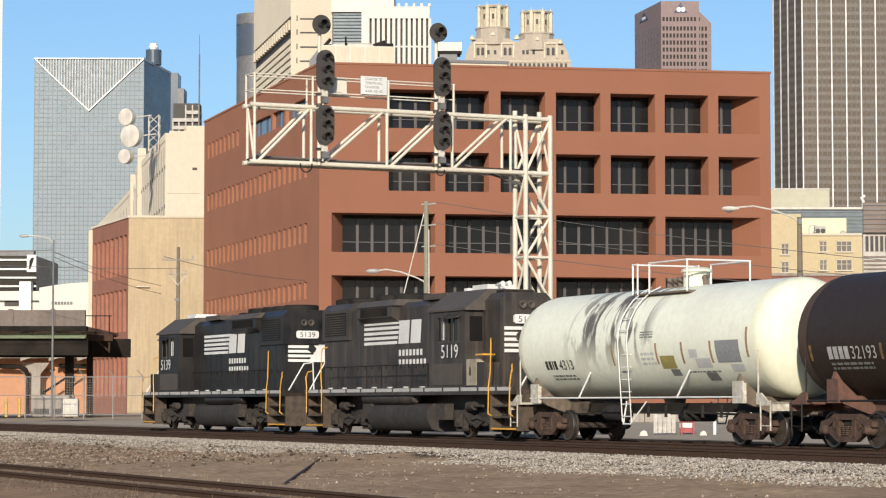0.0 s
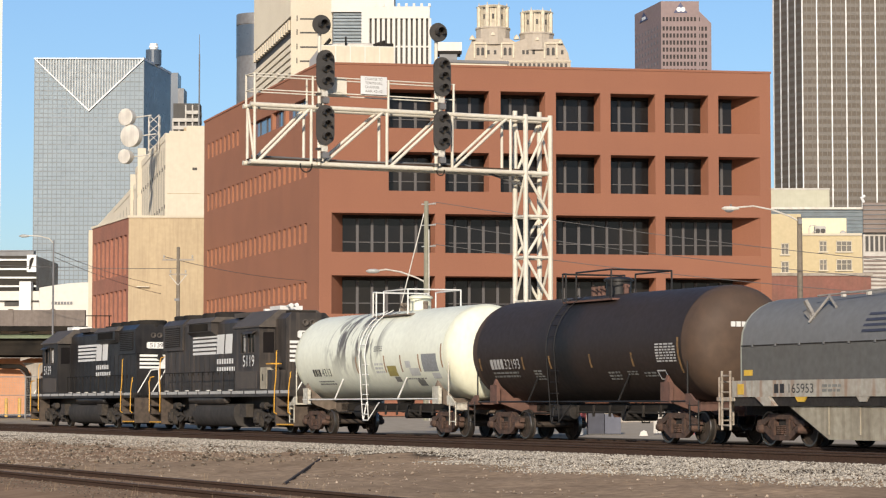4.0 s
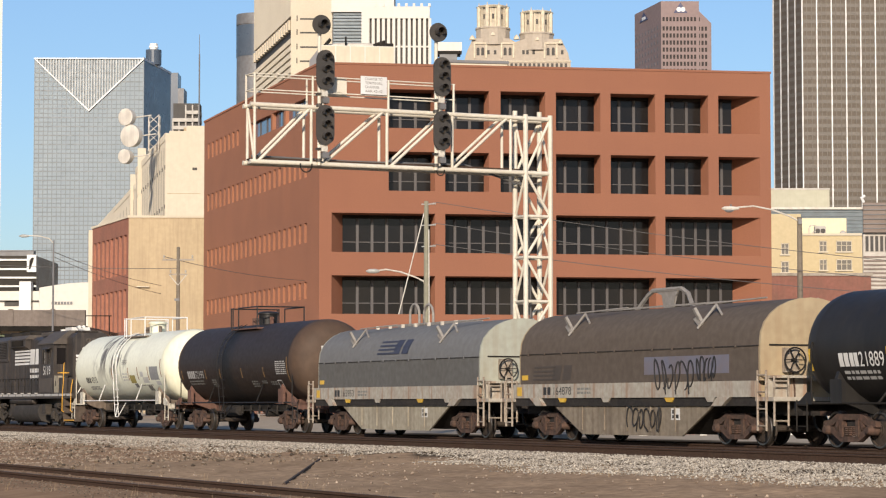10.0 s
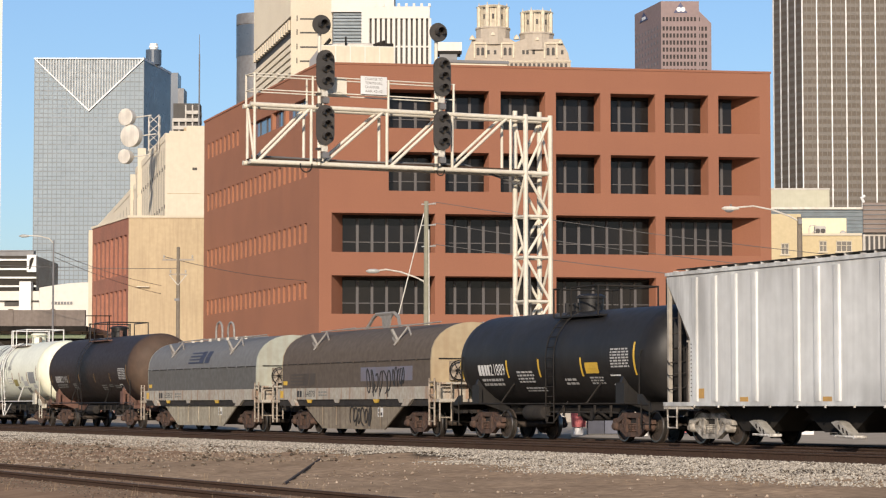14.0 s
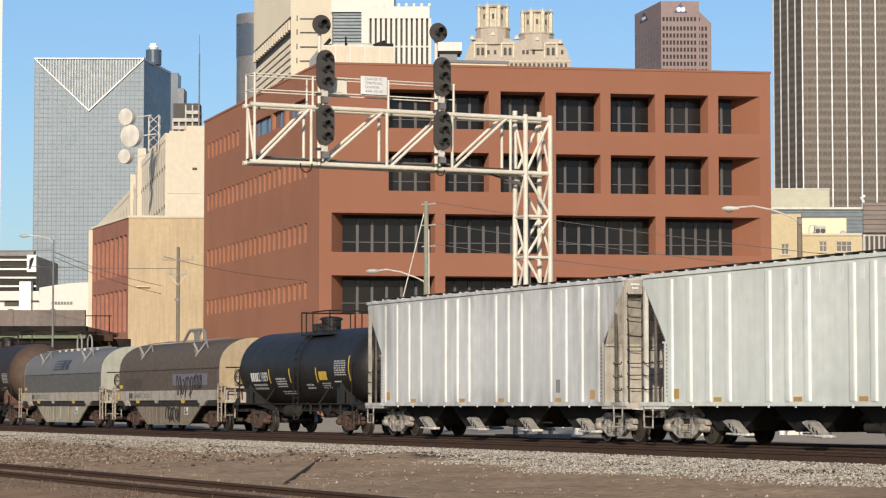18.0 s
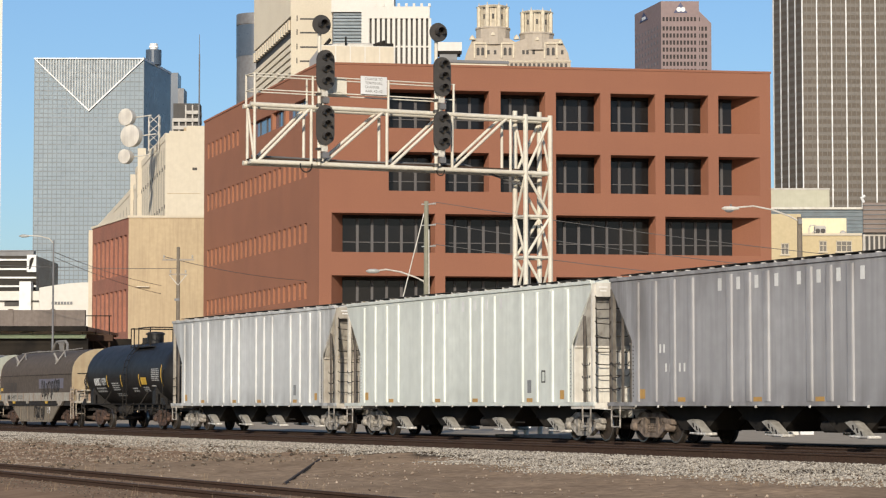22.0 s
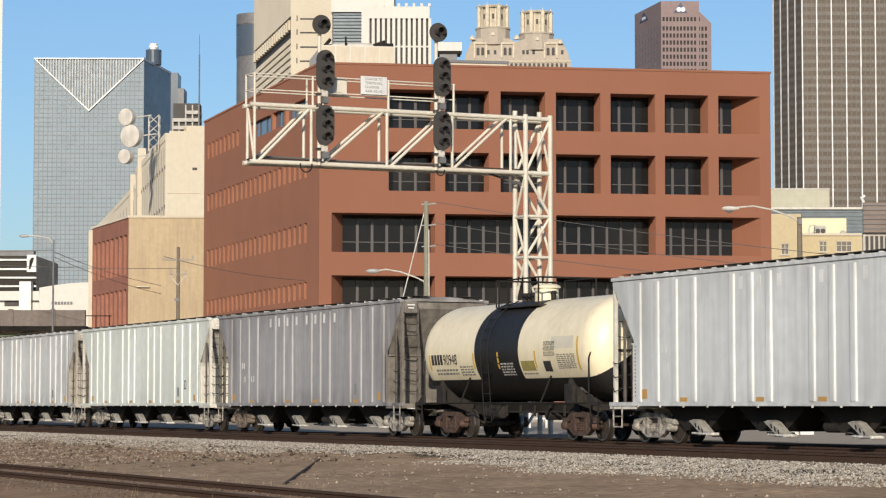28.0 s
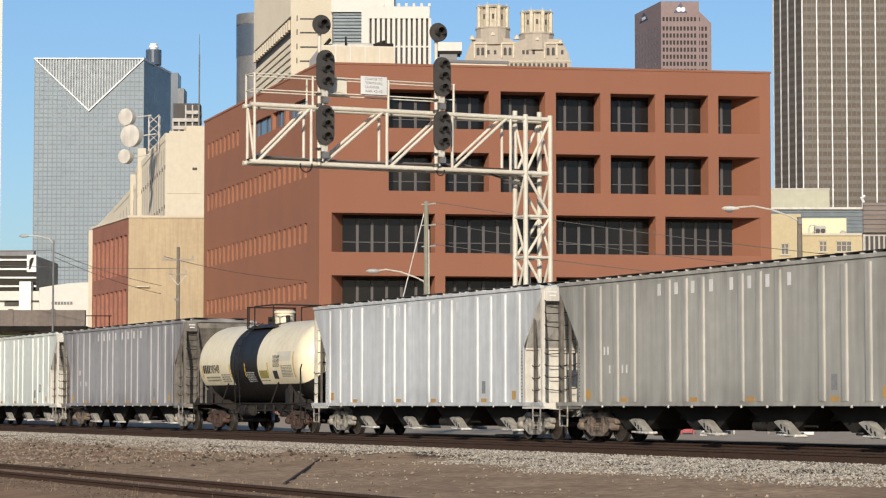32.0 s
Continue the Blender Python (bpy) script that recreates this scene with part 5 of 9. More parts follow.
def street_poles():
    p = thing("utility_pole", "weathered wooden utility pole with two crossarms", "utility pole", "utility poles", at=pose(-15.9, 150, 0.29))
    part("pole", Shape().rod((0, 0, 0), (0, 0, 10.2), 0.13, 12, 0.1), M_POLEWOOD, p)
    part("crossarm", Shape().box(-0.95, 0.95, -0.08, 0.0, 9.38, 9.48), M_CONCRETE, p)
    part("crossarm", Shape().box(-0.55, 0.55, -0.08, 0.0, 8.5, 8.59), M_CONCRETE, p)
    part("arm_brace", Shape().rod((-0.5, -0.08, 8.5), (0, -0.1, 7.9), 0.03).rod((0.5, -0.08, 8.5), (0, -0.1, 7.9), 0.03), M_GALV, p)
    insulators(p, -0.05, (-0.85, 0.85), 9.5)
    insulators(p, -0.05, (-0.45, 0.0, 0.45), 8.62)
    part("bracket", Shape().box(-0.2, 0.1, -0.2, -0.1, 6.95, 7.1), M_GREYTOWER, p)
    p = thing("street_lamp", "grey steel street lamp with a curved arm", "street lamp", "street lamps", at=pose(-23.4, 150, 0.29))
    part("pole", Shape().rod((0, 0, 0), (0, 0, 10.6), 0.075, 10, 0.05), M_GREYTOWER, p)
    part("arm", Shape().path([(0, 0, 10.4), (-0.25, 0, 10.7), (-0.8, 0, 10.85), (-1.5, 0, 10.88)], 0.035), M_GALV, p)
    part("luminaire", Shape().lathe([(-2.1, 0.02), (-1.9, 0.1), (-1.6, 0.09), (-1.45, 0.04)], 10, "x", (0, 0, 10.86)), M_LENS, p)
    p = thing("utility_pole", "slim green-grey utility pole with side insulators and a lamp arm", "utility pole", "utility poles", at=pose(-0.79, 118, 0.28))
    part("pole", Shape().rod((0, 0, 0), (0, 0, 10.35), 0.15, 12, 0.11), M_POLEGREEN, p)
    for z in (10.2, 9.2, 8.2):
        part("bracket", Shape().rod((0.05, -0.05, z), (0.4, -0.1, z + 0.03), 0.03).rod((-0.05, -0.05, z), (-0.22, -0.1, z), 0.03), M_LENS, p)
        part("insulator", Shape().lathe([(0.3, 0.02), (0.34, 0.06), (0.38, 0.03), (0.42, 0.06), (0.46, 0.02)], 10, "x", (0, -0.1, z + 0.03)), M_LENS, p)
    part("lamp_arm", Shape().path([(-0.05, 0, 6.2), (-0.1, 0, 6.55), (-0.5, 0, 6.75), (-1.2, 0, 7.0), (-1.9, 0, 7.12), (-2.3, 0, 7.06)], 0.04), M_GALV, p)
    part("luminaire", Shape().lathe([(-2.85, 0.02), (-2.7, 0.1), (-2.4, 0.11), (-2.2, 0.05)], 12, "x", (0, 0, 7.04)), M_LENS, p)
    part("guy_wire", Shape().rod((-0.1, 0, 9.8), (-1.3, 0, 5.0), 0.03, 5), M_GALV, p)
    part("conduit", Shape().rod((0.15, -0.12, 0), (0.12, -0.12, 9.0), 0.03, 6), M_GALV, p)
    p = thing("street_lamp", "cobra-head street lamp on a weathered pole", "street lamp", "street lamps", at=pose(17.15, 120, 0.28))
    part("pole", Shape().rod((0, 0, 0), (0, 0, 9.75), 0.16, 12, 0.12), M_POLEWOOD, p)
    part("arm", Shape().path([(0, 0, 9.55), (-0.5, 0, 9.8), (-1.3, 0, 10.1), (-2.2, 0, 10.28), (-3.0, 0, 10.22)], 0.04), M_GALV, p)
    part("luminaire", Shape().lathe([(-3.75, 0.02), (-3.62, 0.1), (-3.25, 0.11), (-2.9, 0.05)], 12, "x", (0, 0, 10.17)), M_GALV, p)
    part("lamp_bowl", Shape().lathe([(-3.6, 0.02), (-3.5, 0.09), (-3.3, 0.1), (-3.15, 0.02)], 12, "x", (0, 0, 10.07)), M_GREYTOWER, p, "grey glass bowl")
    part("arm_bracket", Shape().box(-0.09, 0.09, -0.2, -0.1, 9.4, 9.66), M_GREYTOWER, p)
    part("photocell", Shape().rod((-3.3, 0, 10.26), (-3.3, 0, 10.38), 0.045, 8), M_GREYTOWER, p)

    def wire(a, b, sag, name="overhead_wire"):
        pts = []
        for k in range(13):
            u = k / 12
            pts.append((a[0] + (b[0] - a[0]) * u, a[1] + (b[1] - a[1]) * u, a[2] + (b[2] - a[2]) * u - 4 * sag * u * (1 - u)))
        sh, r = Shape(), 0.016
        for p0 in pts:
            sh.v += [(p0[0], p0[1] - r, p0[2]), (p0[0], p0[1], p0[2] + r), (p0[0], p0[1] + r, p0[2]), (p0[0], p0[1], p0[2] - r)]
        for k in range(12):
            for j in range(4):
                sh.f.append((4 * k + j, 4 * k + (j + 1) % 4, 4 * k + 4 + (j + 1) % 4, 4 * k + 4 + j))
                sh.m.append(0)
        single(name, sh, M_WIRE, "thin sagging overhead cable between poles", "cable", "overhead cables")
    for z, z2 in ((10.58, 7.0), (9.58, 6.2), (8.58, 5.6)):
        wire((-0.35, 117.9, z), (30, 117, z2), 0.35)
    wire((-15.9, 150, 9.2), (-40, 165, 11.0), 0.3)
    wire((-23.4, 150, 10.2), (-20.3, 180, 9.6), 0.2)
    wire((-23.4, 150, 9.9), (-20.3, 180, 9.0), 0.2)
    wire((-23.4, 150, 10.3), (-45, 150, 10.3), 0.2)
    wire((-16.7, 150, 9.9), (-8.0, 168, 9.3), 0.3)


street_poles()


# ---- the signal bridge ----
def signal_bridge():
    base = thing("signal_bridge", "pale tubular steel cantilever signal bridge over the tracks", "signal bridge", at=TRACK @ pose(-73.57, 0, 0))
    H, REAR, TOPZ, LOWZ = 0.0, -0.66, 10.42, 8.62
    tip, mast0, mast1 = 26.55, 36.05, 36.95

    def rod(name, a, b, r=0.06, mt=None):
        part(name, Shape().rod(a, b, r, 10), mt or M_BRIDGEPAINT, base, smooth=40)
    for x in (REAR, H):
        rod("top_chord", (x, tip - 0.1, TOPZ), (x, mast1, TOPZ), 0.075)
        rod("bottom_chord", (x, tip - 0.1, LOWZ), (x, mast1, LOWZ), 0.075)
        for y in (26.6, 28.5, 31.1, 33.4, 35.5):
            rod("upright", (x, y, LOWZ), (x, y, TOPZ), 0.05)
        for a, b in (((26.7, LOWZ), (28.5, TOPZ)), ((28.9, LOWZ), (31.0, TOPZ)), ((31.2, LOWZ), (33.2, TOPZ)), ((33.4, LOWZ), (35.4, TOPZ))):
            rod("diagonal", (x, *a), (x, *b), 0.05)
    for y in (26.6, 28.6, 31.1, 33.4, 35.5):
        for z in (TOPZ, LOWZ):
            rod("cross_tie", (REAR, y, z), (H, y, z), 0.05)
    rod("end_brace", (H, 26.6, LOWZ), (REAR, 26.6, TOPZ), 0.045)
    # mast: four tubes with bracing
    for x in (-0.8, 0.0):
        for y in (mast0, mast1):
            top = 10.75 if x < 0 else 10.55
            rod("mast_leg", (x, y, -0.25), (x, y, top), 0.085)
    levels = [10.42, 8.62, 7.2, 5.85, 4.4, 3.0, 1.6, 0.3]
    for n, (a, b) in enumerate(zip(levels, levels[1:])):
        for x in (-0.8, 0.0):
            rod("mast_ring", (x, mast0, a), (x, mast1, a), 0.05)
            lo, hi = (mast0, mast1) if n % 2 else (mast1, mast0)
            rod("mast_brace", (x, hi, b), (x, lo, a), 0.05)
        for y in (mast0, mast1):
            rod("mast_ring", (-0.8, y, a), (0.0, y, a), 0.05)
            s = 1 if n % 2 else -1
            rod("mast_brace", (-0.4 - 0.4 * s, y, b), (-0.4 + 0.4 * s, y, a), 0.045)
    part("footing", Shape().box(-1.3, 0.5, mast0 - 0.5, mast1 + 0.5, -0.35, 0.05), M_CONCRETE, base)
    # catwalk and hand rails
    part("catwalk", Shape().box(-0.6, -0.06, tip, mast0 - 0.2, LOWZ + 0.09, LOWZ + 0.13), M_RUST, base)
    for y in (26.6, 28.55, 31.15, 33.45):
        rod("rail_post", (H, y, TOPZ), (H, y, TOPZ + 1.0), 0.04)
    for y in (26.55, 28.6, 33.3):
        rod("rail_post", (REAR, y, TOPZ), (REAR, y, TOPZ + 1.0), 0.035)
    for z in (0.48, 0.98):
        for x in (REAR, H):
            rod("guard_rail", (x, 26.55, TOPZ + z), (x, 33.5, TOPZ + z), 0.022)
        rod("guard_rail", (REAR, 26.55, TOPZ + z), (H, 26.55, TOPZ + z), 0.025)
    part("conduit", Shape().path([(-0.3, 26.6, LOWZ + 0.2), (-0.3, 30, LOWZ + 0.15), (-0.3, 34, LOWZ + 0.2), (-0.4, 36.3, 8.2), (-0.4, 36.5, 1.0)], 0.04), M_WIRE, base)
    for y, r in ((28.3, 0.2), (32.95, 0.14)):
        loop = [(H + 0.08, y + r * math.cos(a), LOWZ - 0.06 + r * 1.1 * math.sin(a)) for a in steps(radians(165), radians(375), 10)]
        part("cable_loop", Shape().path(loop, 0.022), M_BLACKSTEEL, base)
    # notice board
    sign = part("notice_board", Shape().box(H + 0.06, H + 0.09, 30.16, 31.06, 10.92, 11.5), M_TRIM, base, "white notice board with black words")
    for k, line in enumerate(("AAR 42-42", "CHANNEL", "TERMINAL", "CHANGE TO")):
        me = letters(line, 0.085, 0.6 if k != 1 else 0.5)
        me.materials.append(M_SIGNINK)
        part("notice_text", me, None, sign, "", pose(H + 0.095, 30.3, 10.98 + 0.13 * k, 0, 0, 90))
    case = part("relay_case", Shape().box(-0.5, -0.1, 28.95, 29.75, 10.85, 11.4), M_BRIDGEPAINT, base, "grey relay case")
    part("case_door", Shape().box(-0.1, -0.07, 29.25, 29.6, 10.95, 11.3), M_BRIDGEPAINT, case)
    # signal heads
    for y in (28.85, 32.9):
        rod("signal_pipe", (H + 0.1, y - 0.12, LOWZ - 0.05), (H + 0.1, y - 0.12, 12.8), 0.06)
        for z0 in (9.2, 10.95):
            head = part("signal_head", oval(0.305, 1.28, y, z0, H + 0.3), M_SIGNAL, base, "black three-lamp signal head")
            for k in range(3):
                z = z0 + 0.26 + 0.38 * k
                hood = Shape()
                hood.lathe([(H + 0.36, 0.125), (H + 0.62, 0.12)], 16, "x", (0, y, z), 0, (-20, 200))
                part("lamp_hood", hood, M_SIGNAL, head)
                part("lens", Shape().lathe([(H + 0.37, 0.0), (H + 0.385, 0.06), (H + 0.37, 0.105)], 14, "x", (0, y, z)), M_LENSDARK, head, smooth=40)
            part("bracket", Shape().rod((H + 0.1, y - 0.12, z0 - 0.12), (H + 0.3, y, z0 + 0.05), 0.06).box(H + 0.05, H + 0.28, y - 0.1, y + 0.1, z0 - 0.2, z0 + 0.03), M_GALV, head)
            part("conduit_pipe", Shape().path([(H + 0.22, y + 0.07, z0 + 0.08), (H + 0.26, y + 0.09, z0 - 0.12), (H + 0.2, y + 0.02, z0 - 0.3), (H + 0.14, y - 0.02, z0 - 0.5)], 0.035), M_GALV, head)
            part("clamp", Shape().rod((H + 0.1, y - 0.12, z0 - 0.52), (H + 0.1, y - 0.12, z0 - 0.42), 0.1, 12), M_STEELDARK, head)
            part("clamp_plate", Shape().box(H + 0.04, H + 0.24, y - 0.22, y - 0.02, z0 - 0.14, z0 - 0.08), M_STEELDARK, head)
            part("junction_box", Shape().box(H + 0.0, H + 0.28, y - 0.05, y + 0.16, z0 - 0.4, z0 - 0.22), M_GREYTOWER, head)
        disc = part("target_disc", Shape().lathe([(H + 0.26, 0.0), (H + 0.26, 0.31), (H + 0.3, 0.31), (H + 0.3, 0.0)], 28, "x", (0, y - 0.12, 13.03)), M_SIGNAL, base, "round black target signal", smooth=30)
        part("lamp_hood", Shape().lathe([(H + 0.3, 0.14), (H + 0.6, 0.13)], 16, "x", (0, y - 0.12, 13.03), 0, (-30, 210)), M_SIGNAL, disc)
        part("lens", Shape().lathe([(H + 0.31, 0.0), (H + 0.33, 0.07), (H + 0.31, 0.12)], 14, "x", (0, y - 0.12, 13.03)), M_LENSDARK, disc, smooth=40)


def oval(half, high, y, z0, x):
    pts = []
    for k in range(9):
        a = math.pi * k / 8
        pts.append((y + half * math.cos(a), z0 + high - half + half * math.sin(a)))
    for k in range(9):
        a = math.pi + math.pi * k / 8
        pts.append((y + half * math.cos(a), z0 + half + half * math.sin(a)))
    return Shape().prism(pts, x, x + 0.05, "x")


M_SIGNAL = material("flat_black_enamel", (0.03, 0.028, 0.026), (0.045, 0.04, 0.036), 0.7, grain=10.0, blotch=2.0)
M_LENSDARK = material("unlit_signal_lens", (0.06, 0.05, 0.04), rough=0.15, bump=0)
M_SIGNINK = material("worn_sign_ink", (0.16, 0.15, 0.13), rough=0.7, bump=0)

# ---- the train ----
# Vehicle frame: x runs back along the train, the side with -y faces the viewer, z up from the rail head.
CARS, WHEELS = {}, []


def spill_paint(name, base, rough, x0, x1, dark, dirt=(0.55, 0.53, 0.43), cover=(0.46, 0.55), low=(1.9, 2.9)):
    """Tank paint with dark runs of spilled product round the loading hatch."""
    mt = material(name, base, tuple(k * 0.9 for k in base), rough, grain=6.0, blotch=0.5, bump=0.03, streak=0.1, dirt=dirt)
    nt = mt.node_tree
    N, L = nt.nodes, nt.links
    bs = N["Principled BSDF"]
    old = bs.inputs["Base Color"].links[0].from_socket
    co = N.new("ShaderNodeTexCoord")
    mp = N.new("ShaderNodeMapping")
    mp.inputs["Scale"].default_value = (1.0, 0.3, 0.32)
    mp.inputs["Rotation"].default_value = (0, radians(14), 0)
    L.new(co.outputs["Object"], mp.inputs["Vector"])
    n = N.new("ShaderNodeTexNoise")
    n.inputs["Scale"].default_value, n.inputs["Detail"].default_value, n.inputs["Distortion"].default_value = 2.6, 7.0, 0.5
    L.new(mp.outputs[0], n.inputs["Vector"])
    sep = N.new("ShaderNodeSeparateXYZ")
    L.new(co.outputs["Object"], sep.inputs[0])

    def window(sock, a, b, c, d):
        up, dn, mul = N.new("ShaderNodeMapRange"), N.new("ShaderNodeMapRange"), N.new("ShaderNodeMath")
        up.inputs["From Min"].default_value, up.inputs["From Max"].default_value = a, b
        dn.inputs["From Min"].default_value, dn.inputs["From Max"].default_value = d, c
        mul.operation = "MULTIPLY"
        L.new(sock, up.inputs["Value"])
        L.new(sock, dn.inputs["Value"])
        L.new(up.outputs[0], mul.inputs[0])
        L.new(dn.outputs[0], mul.inputs[1])
        return mul.outputs[0]

    wx = window(sep.outputs["X"], x0, x0 + 1.6, x1 - 0.7, x1)
    wz = window(sep.outputs["Z"], *low, 5.0, 5.5)
    a = N.new("ShaderNodeMath")
    a.operation = "MULTIPLY"
    L.new(wx, a.inputs[0])
    L.new(wz, a.inputs[1])
    s = N.new("ShaderNodeMapRange")
    s.inputs["From Min"].default_value, s.inputs["From Max"].default_value = cover
    L.new(n.outputs["Fac"], s.inputs["Value"])
    b = N.new("ShaderNodeMath")
    b.operation = "MULTIPLY"
    L.new(a.outputs[0], b.inputs[0])
    L.new(s.outputs[0], b.inputs[1])
    m = N.new("ShaderNodeMix")
    m.data_type = "RGBA"
    L.new(b.outputs[0], m.inputs[0])
    L.new(old, m.inputs[6])
    m.inputs[7].default_value = (*dark, 1)
    L.new(m.outputs[2], bs.inputs["Base Color"])
    return mt


M_LOCO = material("locomotive_black_paint", (0.022, 0.02, 0.0195), (0.05, 0.042, 0.036), 0.5, grain=2.0, blotch=0.7, bump=0.05, streak=0.45, run=(0.5, 0.7), dirt=(0.13, 0.1, 0.078), spec=0.35)
M_LOCOCLEAN = material("glossier_black_paint", (0.009, 0.0083, 0.0088), (0.016, 0.0145, 0.0145), 0.42, grain=3.0, blotch=0.9, bump=0.04, streak=0.2, run=(0.48, 0.72), dirt=(0.07, 0.06, 0.052), spec=0.35)
M_LOCOGREY = material("dusty_black_paint", (0.055, 0.046, 0.039), (0.085, 0.07, 0.058), 0.7, grain=5.0, blotch=0.9, bump=0.05, streak=0.4, dirt=(0.11, 0.09, 0.07))
M_STEPDUST = material("brown_dusted_steel", (0.1, 0.07, 0.05), (0.04, 0.03, 0.023), 0.8, grain=5.0, blotch=1.5, streak=0.4)
M_FUELTANK = material("dusty_tank_steel", (0.04, 0.035, 0.031), (0.024, 0.021, 0.019), 0.75, grain=4.0, blotch=1.2, streak=0.2, dirt=(0.1, 0.082, 0.066))
M_MARK = material("white_lettering", (0.78, 0.77, 0.73), (0.7, 0.69, 0.65), 0.6, grain=10.0, bump=0.0)
M_DIRTYMARK = material("dirty_white_lettering", (0.5, 0.49, 0.46), (0.38, 0.37, 0.35), 0.7, grain=12.0, bump=0.0)
M_FADED = material("faded_lettering", (0.58, 0.58, 0.55), (0.48, 0.48, 0.46), 0.7, grain=9.0, bump=0.0)
M_SAFETY = material("safety_yellow", (0.72, 0.38, 0.035), (0.6, 0.3, 0.04), 0.5, grain=10.0)
M_YELLOWSTRIP = material("yellow_reflector", (0.75, 0.47, 0.05), (0.62, 0.38, 0.05), 0.5, grain=8.0, bump=0.0)
M_UNDER = material("grimy_running_gear", (0.022, 0.018, 0.015), (0.011, 0.009, 0.008), 0.85, grain=10.0, blotch=2.0, bump=0.2)
M_TRUCKGREY = material("dusty_brown_casting", (0.062, 0.05, 0.04), (0.02, 0.017, 0.014), 0.85, grain=8.0, blotch=2.0, bump=0.2)
M_TRUCKRUST = material("rusty_casting", (0.105, 0.057, 0.039), (0.04, 0.025, 0.019), 0.88, grain=8.0, blotch=2.0, bump=0.25)
M_TRUCKPALE = material("dust_caked_casting", (0.5, 0.46, 0.4), (0.1, 0.088, 0.075), 0.9, grain=6.0, blotch=2.6, bump=0.25, dirt=(0.02, 0.018, 0.015))
M_TRUCKTAN = material("brown_dusted_casting", (0.27, 0.21, 0.165), (0.07, 0.052, 0.04), 0.9, grain=6.0, blotch=2.4, bump=0.25)
M_WHEEL = material("dark_wheel_steel", (0.062, 0.044, 0.033), (0.024, 0.018, 0.014), 0.7, grain=8.0)
M_TREAD = material("polished_wheel_rim", (0.22, 0.2, 0.18), rough=0.32, metal=0.85, grain=20.0)
M_TANKWHITE = spill_paint("white_tank_paint", (0.86, 0.87, 0.72), 0.5, -4.0, 1.5, (0.13, 0.115, 0.095))
M_TANKHEAD = material("brown_primer", (0.088, 0.052, 0.031), (0.066, 0.04, 0.025), 0.75, grain=3.0, blotch=0.5, streak=0.3, dirt=(0.06, 0.04, 0.03))
M_TANKBLACK = material("satin_black_tank", (0.0125, 0.0118, 0.0115), (0.0195, 0.0182, 0.0175), 0.5, grain=3.0, blotch=0.4, bump=0.03, streak=0.18, dirt=(0.06, 0.053, 0.046), spec=0.28)
M_TANKCREAM = material("cream_tank_paint", (0.86, 0.76, 0.54), (0.8, 0.7, 0.49), 0.42, grain=4.0, blotch=0.5, bump=0.03, streak=0.2, dirt=(0.5, 0.4, 0.25))
M_HOODGREY = material("blue_grey_hood", (0.164, 0.1665, 0.1665), (0.1394, 0.141, 0.141), 0.75, grain=5.0, blotch=0.5, streak=0.14, dirt=(0.14, 0.13, 0.12))
M_HOODBROWN = material("dull_brown_hood", (0.112, 0.0865, 0.066), (0.086, 0.067, 0.0515), 0.8, grain=5.0, blotch=0.5, streak=0.18, dirt=(0.09, 0.065, 0.05))
M_HOODEND = material("pale_green_grey_end", (0.37, 0.385, 0.325), (0.32, 0.33, 0.275), 0.65, grain=5.0, blotch=0.7, streak=0.35, dirt=(0.25, 0.2, 0.13))
M_HOODENDTAN = material("tan_end_sheet", (0.41, 0.328, 0.205), (0.3444, 0.2706, 0.1681), 0.7, grain=5.0, blotch=0.7, streak=0.4, dirt=(0.28, 0.18, 0.1))
M_SILL = material("rust_stained_white_sill", (0.44, 0.415, 0.355), (0.31, 0.285, 0.235), 0.75, grain=6.0, blotch=0.9, streak=0.6, run=(0.5, 0.64), dirt=(0.27, 0.135, 0.07))
M_BELLY = material("stained_cream_belly", (0.4, 0.36, 0.275), (0.29, 0.255, 0.19), 0.8, grain=6.0, blotch=1.1, streak=0.45, run=(0.46, 0.7), dirt=(0.12, 0.09, 0.06))
M_BELLYBROWN = material("grimy_brown_belly", (0.27, 0.225, 0.165), (0.19, 0.155, 0.113), 0.8, grain=6.0, blotch=1.1, streak=0.5, run=(0.46, 0.68), dirt=(0.08, 0.055, 0.038))
M_DIRTYCREAM = material("dirty_cream_paint", (0.42, 0.37, 0.3), (0.2, 0.165, 0.125), 0.7, grain=9.0, blotch=2.0, streak=0.4, dirt=(0.2, 0.11, 0.07))
M_LUG = material("weathered_grey_steel", (0.3, 0.285, 0.26), (0.22, 0.2, 0.18), 0.7, grain=9.0)
M_HOODLOW = material("dirty_grey_hood_side", (0.123, 0.1205, 0.1132), (0.0984, 0.0959, 0.0886), 0.8, grain=5.0, blotch=0.5, streak=0.2, dirt=(0.09, 0.075, 0.06))
M_LOGO_BLUE = material("faded_navy_lettering", (0.03, 0.035, 0.06), (0.05, 0.055, 0.085), 0.6, grain=9.0, bump=0.0)
M_LOGO_DARK = material("faded_dark_lettering", (0.05, 0.042, 0.036), (0.075, 0.06, 0.05), 0.7, grain=9.0, bump=0.0)
M_SPRAY = material("black_spray_paint", (0.018, 0.018, 0.02), rough=0.5, bump=0.0)
M_SPRAYBLUE = material("faded_blue_spray", (0.14, 0.15, 0.2), (0.17, 0.15, 0.17), 0.7, grain=3.0, bump=0.0)


